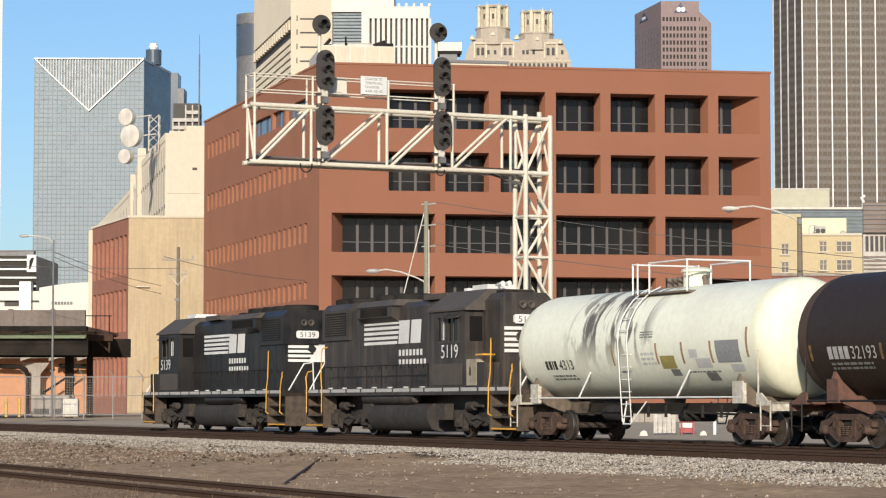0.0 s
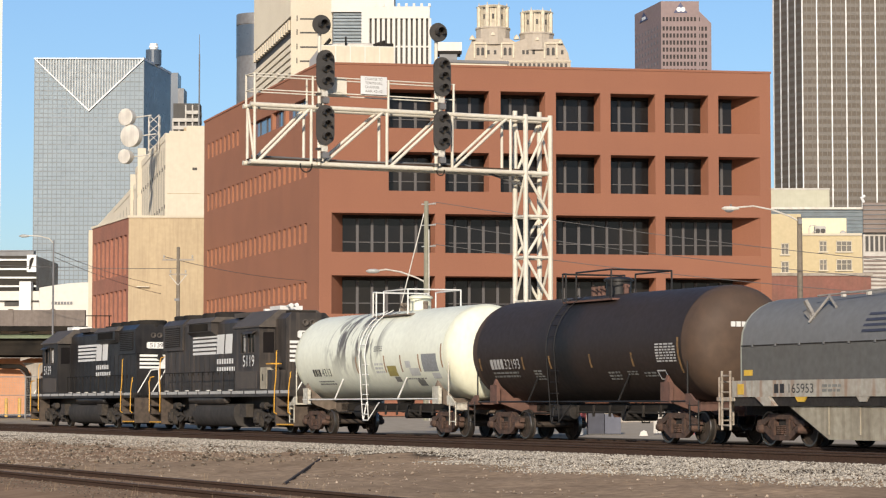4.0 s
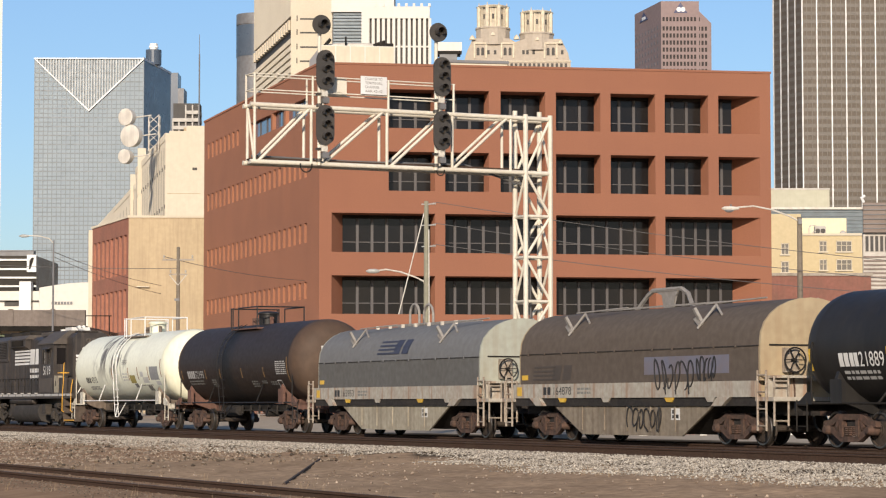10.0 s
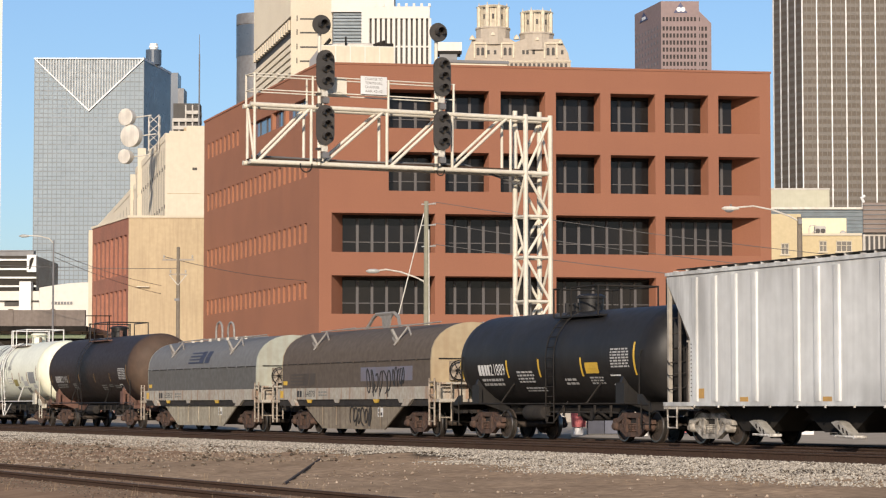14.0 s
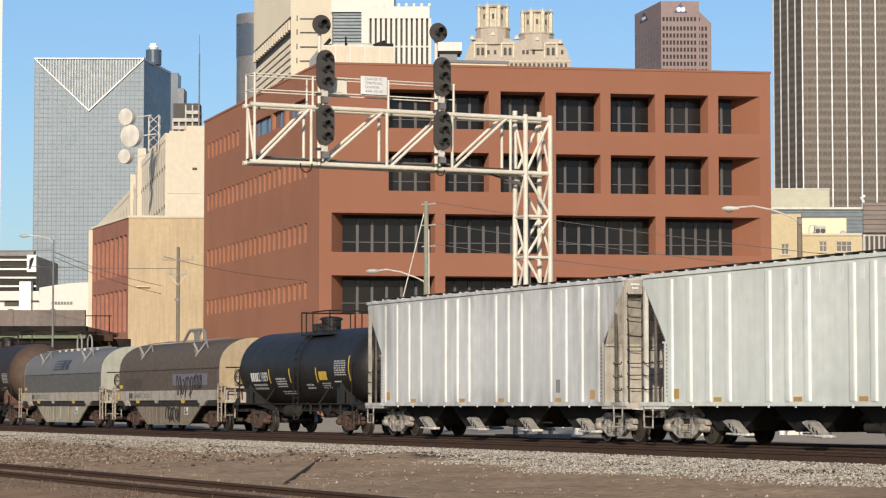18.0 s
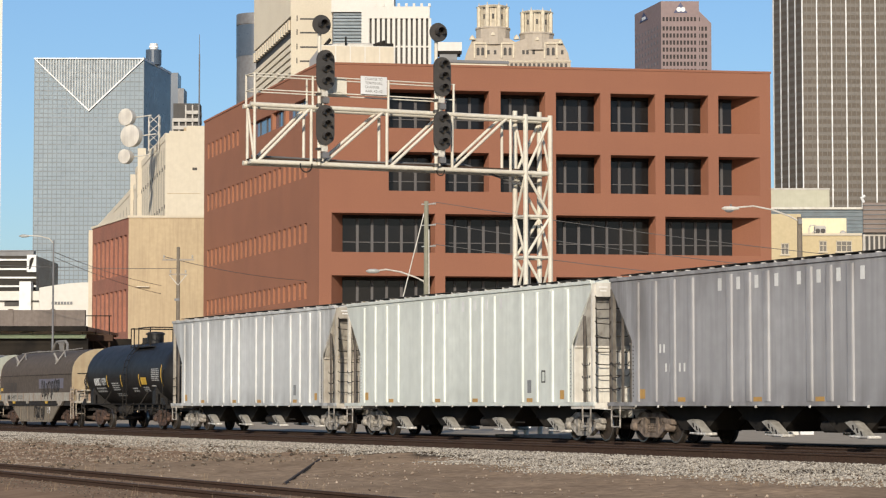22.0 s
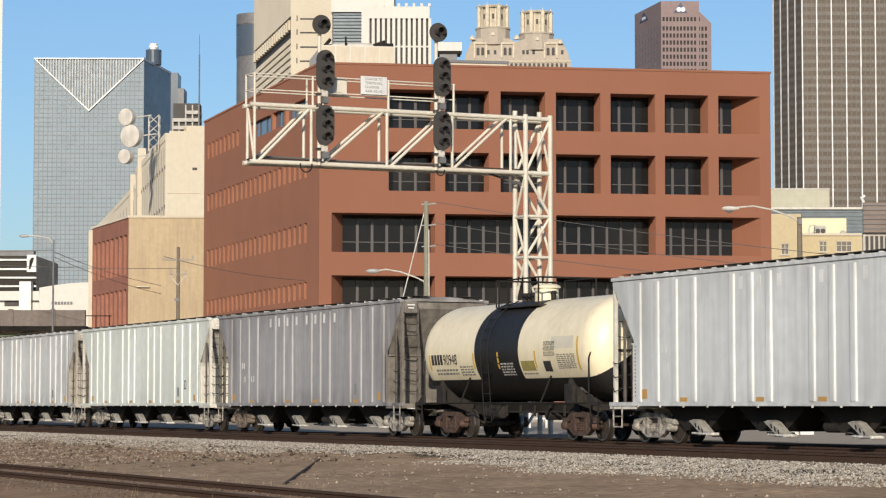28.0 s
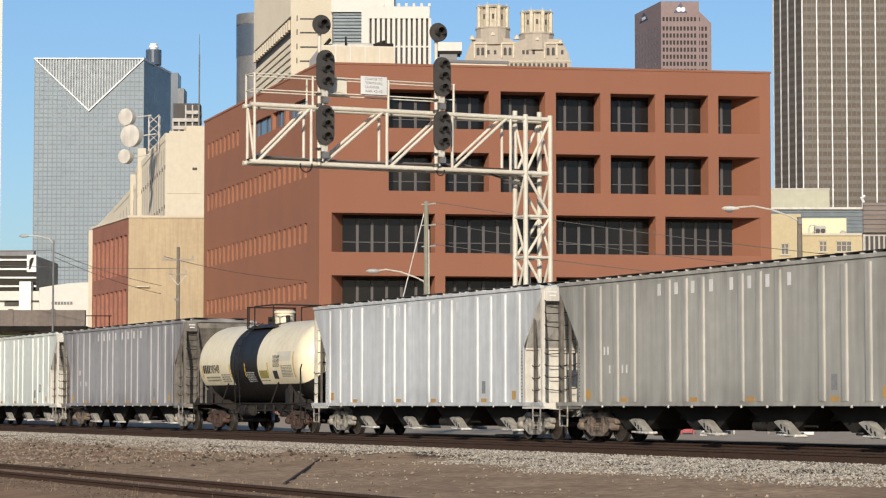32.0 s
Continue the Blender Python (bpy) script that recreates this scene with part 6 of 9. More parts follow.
M_ENDPALE = material("stained_pale_end_panel", (0.74, 0.71, 0.63), (0.58, 0.55, 0.48), 0.8, grain=4.0, blotch=0.9, streak=0.35, dirt=(0.2, 0.15, 0.11))
M_ENDGRIMESHADE = material("grimy_shaded_end_paint", (0.15, 0.128, 0.108), (0.08, 0.068, 0.057), 0.85, grain=4.0, blotch=0.8, streak=0.5, dirt=(0.035, 0.028, 0.023))


def hopper_paint(name, c, streak=0.6, soot=0.75):
    """Worn hopper paint: panels of uneven tone, runs of dirt from the roof and soot round the car's ends."""
    mt = material(name, c, tuple(k * 0.86 for k in c), 0.62, grain=2.5, blotch=0.3, bump=0.05, streak=streak, run=(0.4, 0.66), dirt=tuple(k * 0.6 for k in c), spec=0.4)
    nt = mt.node_tree
    N, L = nt.nodes, nt.links
    bs = N["Principled BSDF"]
    col = bs.inputs["Base Color"].links[0].from_socket
    co = N.new("ShaderNodeTexCoord")
    sep = N.new("ShaderNodeSeparateXYZ")
    L.new(co.outputs["Object"], sep.inputs[0])

    def noise_in(scale, size, detail):
        mp, n = N.new("ShaderNodeMapping"), N.new("ShaderNodeTexNoise")
        mp.inputs["Scale"].default_value = scale
        n.inputs["Scale"].default_value, n.inputs["Detail"].default_value = size, detail
        L.new(co.outputs["Object"], mp.inputs["Vector"])
        L.new(mp.outputs[0], n.inputs["Vector"])
        return n.outputs["Fac"]

    def ramp(sock, lo, hi, a=0.0, b=1.0):
        m = N.new("ShaderNodeMapRange")
        for key, val in (("From Min", lo), ("From Max", hi), ("To Min", a), ("To Max", b)):
            m.inputs[key].default_value = val
        L.new(sock, m.inputs["Value"])
        return m.outputs[0]

    def calc(op, a, b=None):
        m = N.new("ShaderNodeMath")
        m.operation = op
        for k, v in enumerate((a, b)):
            if isinstance(v, (int, float)):
                m.inputs[k].default_value = v
            elif v is not None:
                L.new(v, m.inputs[k])
        return m.outputs[0]

    def blend(fac, under, over):
        m = N.new("ShaderNodeMix")
        m.data_type = "RGBA"
        L.new(fac, m.inputs[0])
        L.new(under, m.inputs[6])
        m.inputs[7].default_value = (*over, 1)
        return m.outputs[2]

    tone = ramp(noise_in((0.55, 0.2, 0.16), 1.3, 5.0), 0.4, 0.66, 0.0, 0.4)
    col = blend(tone, col, tuple(k * 0.66 for k in c))
    runs = ramp(noise_in((2.2, 0.8, 0.3), 1.0, 7.0), 0.36, 0.64)
    ends = ramp(calc("ABSOLUTE", sep.outputs["X"]), 5.6, 8.3, 0.0, soot)
    top = ramp(sep.outputs["Z"], 3.3, 4.4, 0.0, soot * 0.55)
    foot = ramp(sep.outputs["Z"], 1.7, 1.0, 0.0, soot * 0.5)
    dirt = calc("MULTIPLY", runs, calc("MAXIMUM", ends, calc("MAXIMUM", top, foot)))
    col = blend(dirt, col, (0.085, 0.072, 0.062))
    L.new(col, bs.inputs["Base Color"])
    return mt


def car(name, label, category, middle, turn=0, group=""):
    """A vehicle's base, on the rail head at its middle; middle is its place along the line at 16 s."""
    ob = thing(name, label, category, group)
    CARS[ob] = (middle, turn)
    return ob


def letters(text, high, wide=None):
    """Flat mesh of a text in the x-z plane, its left foot at the origin, facing -y."""
    cu = bpy.data.curves.new("text", "FONT")
    cu.body = text
    ob = new("text", cu)
    me = bpy.data.meshes.new_from_object(ob.evaluated_get(bpy.context.evaluated_depsgraph_get()))
    bpy.data.objects.remove(ob)
    bpy.data.curves.remove(cu)
    co = np.zeros(len(me.vertices) * 3)
    me.vertices.foreach_get("co", co)
    co = co.reshape(-1, 3)
    lo, hi = co.min(0), co.max(0)
    k = high / (hi[1] - lo[1])
    kx = wide / (hi[0] - lo[0]) if wide else k * 0.85
    flat = np.stack([(co[:, 0] - lo[0]) * kx, np.zeros(len(co)), (co[:, 1] - lo[1]) * k], 1)
    me.vertices.foreach_set("co", flat.ravel())
    me.update()
    return me


def on_tank(me, x0, z0, radius, middle, lift=0.02):
    """Wraps a flat mesh of letters onto the side of a tank."""
    for v in me.vertices:
        x, z = v.co.x + x0, v.co.z + z0
        a = (z - middle) / radius
        v.co = (x, -(radius + lift) * math.cos(a), middle + (radius + lift) * math.sin(a))
    me.update()
    return me


def lettering(text, high, mt, parent, x, y, z, wide=None, name="number"):
    me = letters(text, high, wide)
    me.materials.append(mt)
    return part(name, me, None, parent, "", pose(x, y, z))


def tank_lettering(text, high, mt, parent, x, z, radius, middle, wide=None, name="number"):
    me = on_tank(letters(text, high, wide), x, z, radius, middle)
    me.materials.append(mt)
    return part(name, me, None, parent)


def patch(sh, x0, x1, z0, z1, radius, middle, lift=0.005, m=0):
    """A thin decal that follows the side of a tank."""
    n = max(2, int((z1 - z0) / 0.12) + 1)
    ang = [(z - middle) / radius for z in steps(z0, z1, n)]
    i = len(sh.v)
    for a in ang:
        for x in (x0, x1):
            sh.v.append((x, -(radius + lift) * math.cos(a), middle + (radius + lift) * math.sin(a)))
    for k in range(n - 1):
        sh.f.append((i + 2 * k, i + 2 * k + 1, i + 2 * k + 3, i + 2 * k + 2))
        sh.m.append(m)
    return sh


def small_print(sh, x0, x1, z0, z1, rows, put):
    """Rows of unreadable print as bars of uneven length."""
    h = (z1 - z0) / rows
    for r in range(rows):
        x = x0
        while x < x1 - 0.06:
            w = random.uniform(0.08, 0.26)
            put(sh, x, min(x + w, x1), z0 + r * h + 0.3 * h, z0 + r * h + 0.85 * h)
            x += w + 0.05
    return sh


def flat_put(y):
    return lambda sh, x0, x1, z0, z1: sh.box(x0, x1, y - 0.004, y, z0, z1)


def wheelset(parent, x, radius, turn=1):
    prof = [(-0.0, 0.09), (0.0, radius * 0.5), (0.03, radius * 0.85), (-0.02, radius * 0.87), (-0.02, radius - 0.02), (0.0, radius), (0.1, radius + 0.004), (0.115, radius + 0.025), (0.14, radius + 0.02), (0.14, radius * 0.85), (0.1, radius * 0.8), (0.1, 0.09)]
    sh = Shape()
    for s in (-1, 1):
        sh.lathe([(s * (0.82 - a), r) for a, r in prof], 28, "y")
        sh.lathe([(s * 0.843, radius - 0.05), (s * 0.845, radius - 0.016), (s * 0.825, radius + 0.003), (s * 0.73, radius + 0.007)], 28, "y", (0, 0, 0), 1)
    sh.rod((0, -1.02, 0), (0, 1.02, 0), 0.085, 10)
    sh.rod((0, -0.84, 0), (0, -0.815, 0), 0.15, 12)
    ob = part("wheelset", sh, [M_WHEEL, M_TREAD], parent, "", pose(x, 0, radius), smooth=35)
    WHEELS.append((ob, x, radius, turn))
    return ob


def freight_truck(parent, x, mt, radius=0.43):
    """Three-piece freight truck: bolster, two side frames with openings and springs, two wheelsets."""
    bolster = Shape().box(-0.2, 0.2, -1.0, 1.0, 0.42, 0.68).rod((0, 0, 0.66), (0, 0, 0.95), 0.22, 14)
    truck = part("truck", bolster, M_UNDER, parent, "", pose(x, 0, 0))
    for s in (-1, 1):
        y0, y1 = (-1.08, -0.93) if s < 0 else (0.93, 1.08)
        sh = Shape()
        # top chord, tension members and columns leave the window of the frame open
        sh.prism([(-1.1, 0.5), (-1.06, 0.63), (-0.78, 0.66), (-0.5, 0.8), (0.5, 0.8), (0.78, 0.66), (1.06, 0.63), (1.1, 0.5), (0.74, 0.52), (0.46, 0.66), (-0.46, 0.66), (-0.74, 0.52)], y0, y1, "y")
        sh.prism([(-1.04, 0.5), (-0.7, 0.5), (-0.3, 0.28), (0.3, 0.28), (0.7, 0.5), (1.04, 0.5), (0.8, 0.38), (0.36, 0.15), (-0.36, 0.15), (-0.8, 0.38)], y0, y1, "y")
        for q in (-1, 1):
            sh.box(q * 0.34 - 0.06, q * 0.34 + 0.06, y0 - 0.02, y1 + 0.02, 0.26, 0.7)
            sh.prism([(q * 0.52, 0.42), (q * 0.6, 0.5), (q * 0.5, 0.66), (q * 0.42, 0.6)], y0, y1, "y")
        part("side_frame", sh, mt, truck)
        for q in (-0.17, 0.0, 0.17):
            coil = [(0.29 + k * 0.0225, 0.05 if k % 2 == 0 else 0.075) for k in range(11)]
            part("spring", Shape().lathe(coil, 10, "z", (q, s * 1.02, 0)), mt, truck)
        for q in (-0.89, 0.89):
            cap = Shape().lathe([(-1.19, 0.0), (-1.19, 0.075), (-1.13, 0.115), (-0.92, 0.13)], 14, "y", (q, 0, radius)) if s < 0 else Shape().lathe([(1.19, 0.0), (1.19, 0.075), (1.13, 0.115), (0.92, 0.13)], 14, "y", (q, 0, radius))
            part("bearing_cap", cap, mt, truck, smooth=40)
    for q in (-0.89, 0.89):
        wheelset(truck, q, radius)
    part("brake_beam", Shape().box(-0.55, -0.47, -0.8, 0.8, 0.34, 0.42).box(0.47, 0.55, -0.8, 0.8, 0.34, 0.42), M_UNDER, truck)
    return truck


def coupler(parent, x, s, mt=None):
    sh = Shape().box(min(x - s * 0.7, x), max(x - s * 0.7, x), -0.07, 0.07, 0.8, 0.98)
    sh.prism([(x - s * 0.05, -0.14), (x + s * 0.28, -0.17), (x + s * 0.34, -0.05), (x + s * 0.2, 0.02), (x + s * 0.3, 0.12), (x + s * 0.16, 0.17), (x - s * 0.05, 0.13)], 0.74, 1.04, "z")
    part("coupler", sh, mt or M_TRUCKRUST, parent)
    part("air_hose", Shape().path([(x - s * 0.1, -0.3, 0.8), (x + s * 0.02, -0.32, 0.5), (x + s * 0.2, -0.28, 0.36), (x + s * 0.4, -0.2, 0.4)], 0.028), M_BLACKSTEEL, parent)


def ladder(name, mt, parent, a, b, z0, z1, n, r=0.016):
    """Two stiles between a and b (x, y) and n rungs."""
    sh = Shape()
    for p in (a, b):
        sh.rod((*p, z0), (*p, z1), r * 1.3, 6)
    for z in steps(z0 + 0.12, z1 - 0.12, n):
        sh.rod((*a, z), (*b, z), r, 6)
    return part(name, sh, mt, parent)


signal_bridge()

# ---- locomotives ----


def road_switcher(name, label, number, middle, turn, group, tail, cab_at, snout, mark_at, paint):
    """High-nosed diesel road switcher; its cab end is +x. tail and snout: ends of the hoods; cab_at: shift of the cab; mark_at: middle of the side stripes."""
    base = car(name, label, "locomotive", middle, turn, group)
    # frame and walkways
    part("underframe", Shape().box(-8.55, 8.55, -1.5, 1.5, 1.32, 1.55).box(-8.4, 8.4, -0.6, 0.6, 0.85, 1.32), paint, base)
    for s in (-1, 1):
        x = -8.2
        while x < 8.0:
            w = random.choice((0.95, 1.15, 1.3))
            part("sill_stripe", Shape().box(x, min(x + w, 8.3), *sorted((s * 1.504, s * 1.501)), 1.43, 1.54), M_DIRTYMARK, base, "worn white reflective stripe")
            x += w + 0.14
    # long hood with door lines and a raised radiator end
    hood = Shape().prism([(-0.88, 1.55), (0.88, 1.55), (0.88, 4.2), (0.68, 4.38), (-0.68, 4.38), (-0.88, 4.2)], tail, 2.3 + cab_at, "x")
    part("long_hood", hood, paint, base)
    rad = Shape().prism([(-0.96, 3.25), (0.96, 3.25), (0.96, 4.3), (0.74, 4.52), (-0.74, 4.52), (-0.96, 4.3)], tail - 0.05, tail + 2.5, "x")
    part("radiator_section", rad, paint, base)
    for s in (-1, 1):
        part("radiator_grille", Shape().box(tail + 0.25, tail + 2.2, *sorted((s * 0.962, s * 0.975)), 3.4, 4.2), M_BLACKSTEEL, base)
        for z in steps(3.45, 4.1, 9):
            part("radiator_louvre", Shape().box(tail + 0.28, tail + 2.17, *sorted((s * 0.975, s * 0.985)), z, z + 0.03), paint, base)
        for x in np.arange(tail + 0.2, 1.6 + cab_at, 0.62):
            d = Shape().box(x, x + 0.56, *sorted((s * 0.882, s * 0.894)), 1.75, 3.2)
            door = part("hood_door", d, paint, base)
            part("latch", Shape().box(x + 0.46, x + 0.5, *sorted((s * 0.894, s * 0.915)), 2.2, 2.34), M_BLACKSTEEL, door)
    # dynamic brake blister and exhaust
    blister = Shape().prism([(-1.16, 3.92), (-0.86, 3.72), (0.86, 3.72), (1.16, 3.92), (1.16, 4.28), (0.95, 4.46), (-0.95, 4.46), (-1.16, 4.28)], -4.5, -1.5, "x")
    part("brake_blister", blister, paint, base)
    part("blister_lid", Shape().prism([(-1.2, 4.28), (1.2, 4.28), (0.98, 4.49), (-0.98, 4.49)], -4.6, -1.4, "x"), M_LOCOGREY, base)
    for s in (-1, 1):
        part("blister_grille", Shape().box(-4.2, -1.9, *sorted((s * 1.163, s * 1.175)), 3.95, 4.24), M_SOOT, base)
    part("exhaust_stack", Shape().box(-0.9, -0.2, -0.3, 0.3, 4.38, 4.62), M_BLACKSTEEL, base)
    for x in (tail + 0.6, tail + 1.8, -3.9, -2.4):
        part("roof_fan", Shape().lathe([(4.42, 0.66), (4.68, 0.66), (4.72, 0.6), (4.7, 0.1), (4.7, 0.0)], 24, "z", (x, 0, 0)), M_BLACKSTEEL, base, smooth=40)
    part("equipment_hump", Shape().box(0.4, 2.2, -0.85, 0.85, 4.38, 4.56), M_LOCOGREY, base)
    AT = pose(cab_at, 0, 0)
    # cab
    cab = Shape()
    for s in (-1, 1):
        y0, y1 = sorted((s * 1.5, s * 1.42))
        cab.box(2.3, 5.0, y0, y1, 1.55, 2.95).box(2.3, 5.0, y0, y1, 3.72, 3.95)
        for a, b in ((2.3, 2.95), (3.55, 3.75), (4.55, 5.0)):
            cab.box(a, b, y0, y1, 2.95, 3.72)
    for x0, x1 in ((2.3, 2.36), (4.94, 5.0)):
        cab.box(x0, x1, -1.42, 1.42, 1.55, 2.95).box(x0, x1, -1.42, 1.42, 3.72, 4.0).box(x0, x1, -0.9, 0.9, 2.95, 3.72)
        for s in (-1, 1):
            cab.box(x0, x1, *sorted((s * 1.42, s * 1.34)), 2.95, 3.72)
    part("cab", cab, paint, base, "", AT)
    roof = Shape().prism([(-1.56, 3.9), (-1.56, 3.96), (-0.75, 4.56), (0.75, 4.56), (1.56, 3.96), (1.56, 3.9)], 2.15, 5.15, "x")
    part("cab_roof", roof, M_LOCOGREY, base, "", AT)
    for s in (-1, 1):
        for a, b in ((2.95, 3.55), (3.75, 4.55)):
            w = part("cab_window", Shape().box(a, b, *sorted((s * 1.44, s * 1.45)), 2.95, 3.72), M_DARKGLASS, base, "", AT)
            fr = Shape().box(a, b, *sorted((s * 1.5, s * 1.51)), 2.93, 2.97).box(b - 0.05, b, *sorted((s * 1.49, s * 1.51)), 2.95, 3.72).box(a + 0.3, a + 0.34, *sorted((s * 1.45, s * 1.47)), 2.95, 3.72)
            part("window_frame", fr, M_LOCOGREY, w)
        # white panel painted in as the bright reflection on the glass
        part("window_shade", Shape().box(3.2, 3.48, *sorted((s * 1.452, s * 1.458)), 3.02, 3.6), M_MARK, base, "", AT)
        for x in (2.32, 4.96):
            part("end_window", Shape().box(x, x + 0.02, *sorted((s * 0.9, s * 1.34)), 2.95, 3.72), M_DARKGLASS, base, "", AT)
        part("sun_visor", Shape().prism([(s * 1.5, 3.74), (s * 1.68, 3.66), (s * 1.68, 3.69), (s * 1.5, 3.8)], 3.6, 4.7, "x"), paint, base, "", AT)
        part("cab_vent", Shape().box(2.5, 4.8, *sorted((s * 1.5, s * 1.52)), 1.62, 2.28), M_LOCOGREY, base, "", AT)
        part("battery_box", Shape().box(5.02, 6.25, *sorted((s * 0.9, s * 1.45)), 1.552, 2.3), paint, base, "", AT)
    part("brake_box", Shape().box(5.05, 5.75, -1.47, -1.0, 1.6, 2.4), M_BELLY, base, "cream equipment box beside the nose", AT)
    part("box_handle", Shape().box(5.3, 5.36, -1.49, -1.47, 1.9, 2.15), M_BLACKSTEEL, base, "", AT)
    part("step_platform", Shape().box(5.75, 6.3, -1.5, -1.1, 2.5, 2.55), M_SAFETY, base, "orange-yellow step above the walkway", AT)
    part("air_conditioner", Shape().box(3.3, 4.4, -0.45, 0.45, 4.56, 4.74).box(3.0, 3.2, -0.6, 0.6, 4.56, 4.66), M_MARK, base, "white roof air conditioner", AT)
    part("horn", Shape().rod((4.7, -0.3, 4.7), (5.2, -0.3, 4.72), 0.03, 8, 0.09).rod((4.7, -0.1, 4.72), (5.25, -0.1, 4.74), 0.03, 8, 0.08).rod((4.7, -0.2, 4.55), (4.7, -0.2, 4.74), 0.03), M_MARK, base, "", AT)
    # high short hood
    nose = Shape().prism([(-0.88, 1.55), (0.88, 1.55), (0.88, 4.2), (0.66, 4.42), (-0.66, 4.42), (-0.88, 4.2)], 5.0 + cab_at, snout, "x")
    part("short_hood", nose, paint, base)
    part("sand_filler", Shape().box(snout - 0.5, snout - 0.2, -0.2, 0.2, 4.42, 4.5).box(5.1 + cab_at, snout - 0.55, -0.5, 0.5, 4.42, 4.52), M_BLACKSTEEL, base)
    # ends: stripes, number board, lights
    for x, s in ((snout, 1), (tail, -1)):
        x0 = x + s * 0.003
        for k in range(5):
            z = 2.6 + k * 0.17
            part("end_stripe", Shape().box(*sorted((x0, x0 + s * 0.004)), -0.74, 0.74, z, z + 0.1), M_MARK, base)
        part("end_emblem", Shape().prism([(-0.34, 2.98), (-0.2, 2.92), (-0.04, 3.02), (-0.08, 3.2), (-0.22, 3.26), (-0.34, 3.14)], *sorted((x0 + s * 0.006, x0 + s * 0.01)), "x"), paint, base)
        part("end_emblem", Shape().prism([(s * 0.1, 2.68), (s * 0.72, 2.66), (s * 0.72, 3.34), (s * 0.5, 3.3), (s * 0.3, 2.95)], *sorted((x0 + s * 0.006, x0 + s * 0.01)), "x"), M_MARK, base)
        b = part("number_board", Shape().prism([(-0.44, 3.52), (-0.38, 3.47), (0.38, 3.47), (0.44, 3.52), (0.44, 3.7), (0.38, 3.75), (-0.38, 3.75), (-0.44, 3.7)], *sorted((x, x + s * 0.08)), "x"), M_MARK, base, "white number board")
        me = letters(number, 0.18, 0.6)
        me.materials.append(M_LOGO_DARK)
        part("board_number", me, None, b, "", pose(x + s * 0.085, -s * 0.3, 3.52, 0, 0, 90 * s))
        for y in (-0.14, 0.14):
            part("headlight", Shape().lathe([(x, 0.12), (x + s * 0.1, 0.12), (x + s * 0.1, 0.09), (x + s * 0.03, 0.02)], 16, "x", (0, y, 4.05)), M_LOCOGREY, base, smooth=40)
        # pilot, steps, handrails and coupler
        xe = s * 8.55
        part("pilot", Shape().box(*sorted((xe, xe - s * 0.08)), -1.45, 1.45, 0.25, 1.45), M_STEPDUST, base, "brown dusty pilot plate")
        for side in (-1, 1):
            st = Shape().box(*sorted((s * 6.75, s * 8.47)), *sorted((side * 1.0, side * 1.06)), 0.22, 1.32)
            st.box(*sorted((s * 6.75, s * 6.8)), *sorted((side * 1.06, side * 1.5)), 0.22, 1.32)
            for z in (0.28, 0.62, 0.96):
                st.box(*sorted((s * 6.8, s * 8.47)), *sorted((side * 1.06, side * 1.45)), z, z + 0.05)
            part("step_well", st, M_STEPDUST, base)
            part("step_edge", Shape().box(*sorted((s * 6.8, s * 8.47)), *sorted((side * 1.45, side * 1.47)), 0.28, 0.33), M_SAFETY, base, "yellow step edge")
            for q, up in ((6.9, 3.0), (8.35, 2.2)):
                xq = s * q
                part("step_handrail", Shape().path([(xq - s * 0.25, side * 1.4, up), (xq - s * 0.05, side * 1.5, up - 0.04), (xq, side * 1.52, up - 0.2), (xq, side * 1.54, 2.0), (xq - s * 0.1, side * 1.55, 1.6), (xq - s * 0.12, side * 1.56, 0.75), (xq, side * 1.5, 0.68)], 0.021), M_SAFETY, base, "orange-yellow grab rail")
        for side in (-1, 1):
            part("end_rail", Shape().path([(xe - s * 0.05, side * 1.38, 1.3), (xe - s * 0.02, side * 1.32, 1.55), (xe, side * 0.75, 2.5), (xe, side * 0.4, 2.55), (xe, side * 0.36, 1.55)], 0.026), M_MARK, base, "white sloping end rail")
        coupler(base, s * 8.7, s, M_UNDER)
    # side handrails
    for side in (-1, 1):
        rail = Shape().path([(-6.8, side * 1.44, 2.3), (2.1, side * 1.44, 2.3)], 0.02)
        part("handrail", rail, M_BLACKSTEEL, base)
        for x in steps(-6.3, 1.6, 7):
            part("rail_foot", Shape().box(x - 0.06, x + 0.06, *sorted((side * 1.5, side * 1.36)), 1.555, 1.6), M_DIRTYMARK, base)
        for x in steps(-6.8, 2.1, 8):
            part("stanchion", Shape().rod((x, side * 1.44, 1.55), (x, side * 1.44, 2.3), 0.022, 6), M_BLACKSTEEL, base)
    # fuel tank, air reservoirs, trucks
    tank = Shape().prism([(-1.38, 0.95), (-1.42, 0.6), (-1.25, 0.25), (-0.9, 0.16), (0.9, 0.16), (1.25, 0.25), (1.42, 0.6), (1.38, 0.95), (1.2, 1.05), (-1.2, 1.05)], -3.0, 1.95, "x")
    part("fuel_tank", tank, M_FUELTANK, base, smooth=50)
    for side in (-1, 1):
        part("air_reservoir", Shape().lathe([(-3.6, 0.0), (-3.55, 0.14), (-3.4, 0.19), (0.6, 0.19), (0.75, 0.14), (0.8, 0.0)], 18, "x", (0, side * 1.25, 1.22)), paint, base, smooth=40)
        for x in (-3.4, 2.6):
            part("bell_crank", Shape().box(x, x + 0.7, *sorted((side * 1.1, side * 1.4)), 0.55, 1.05), M_TRUCKGREY, base)
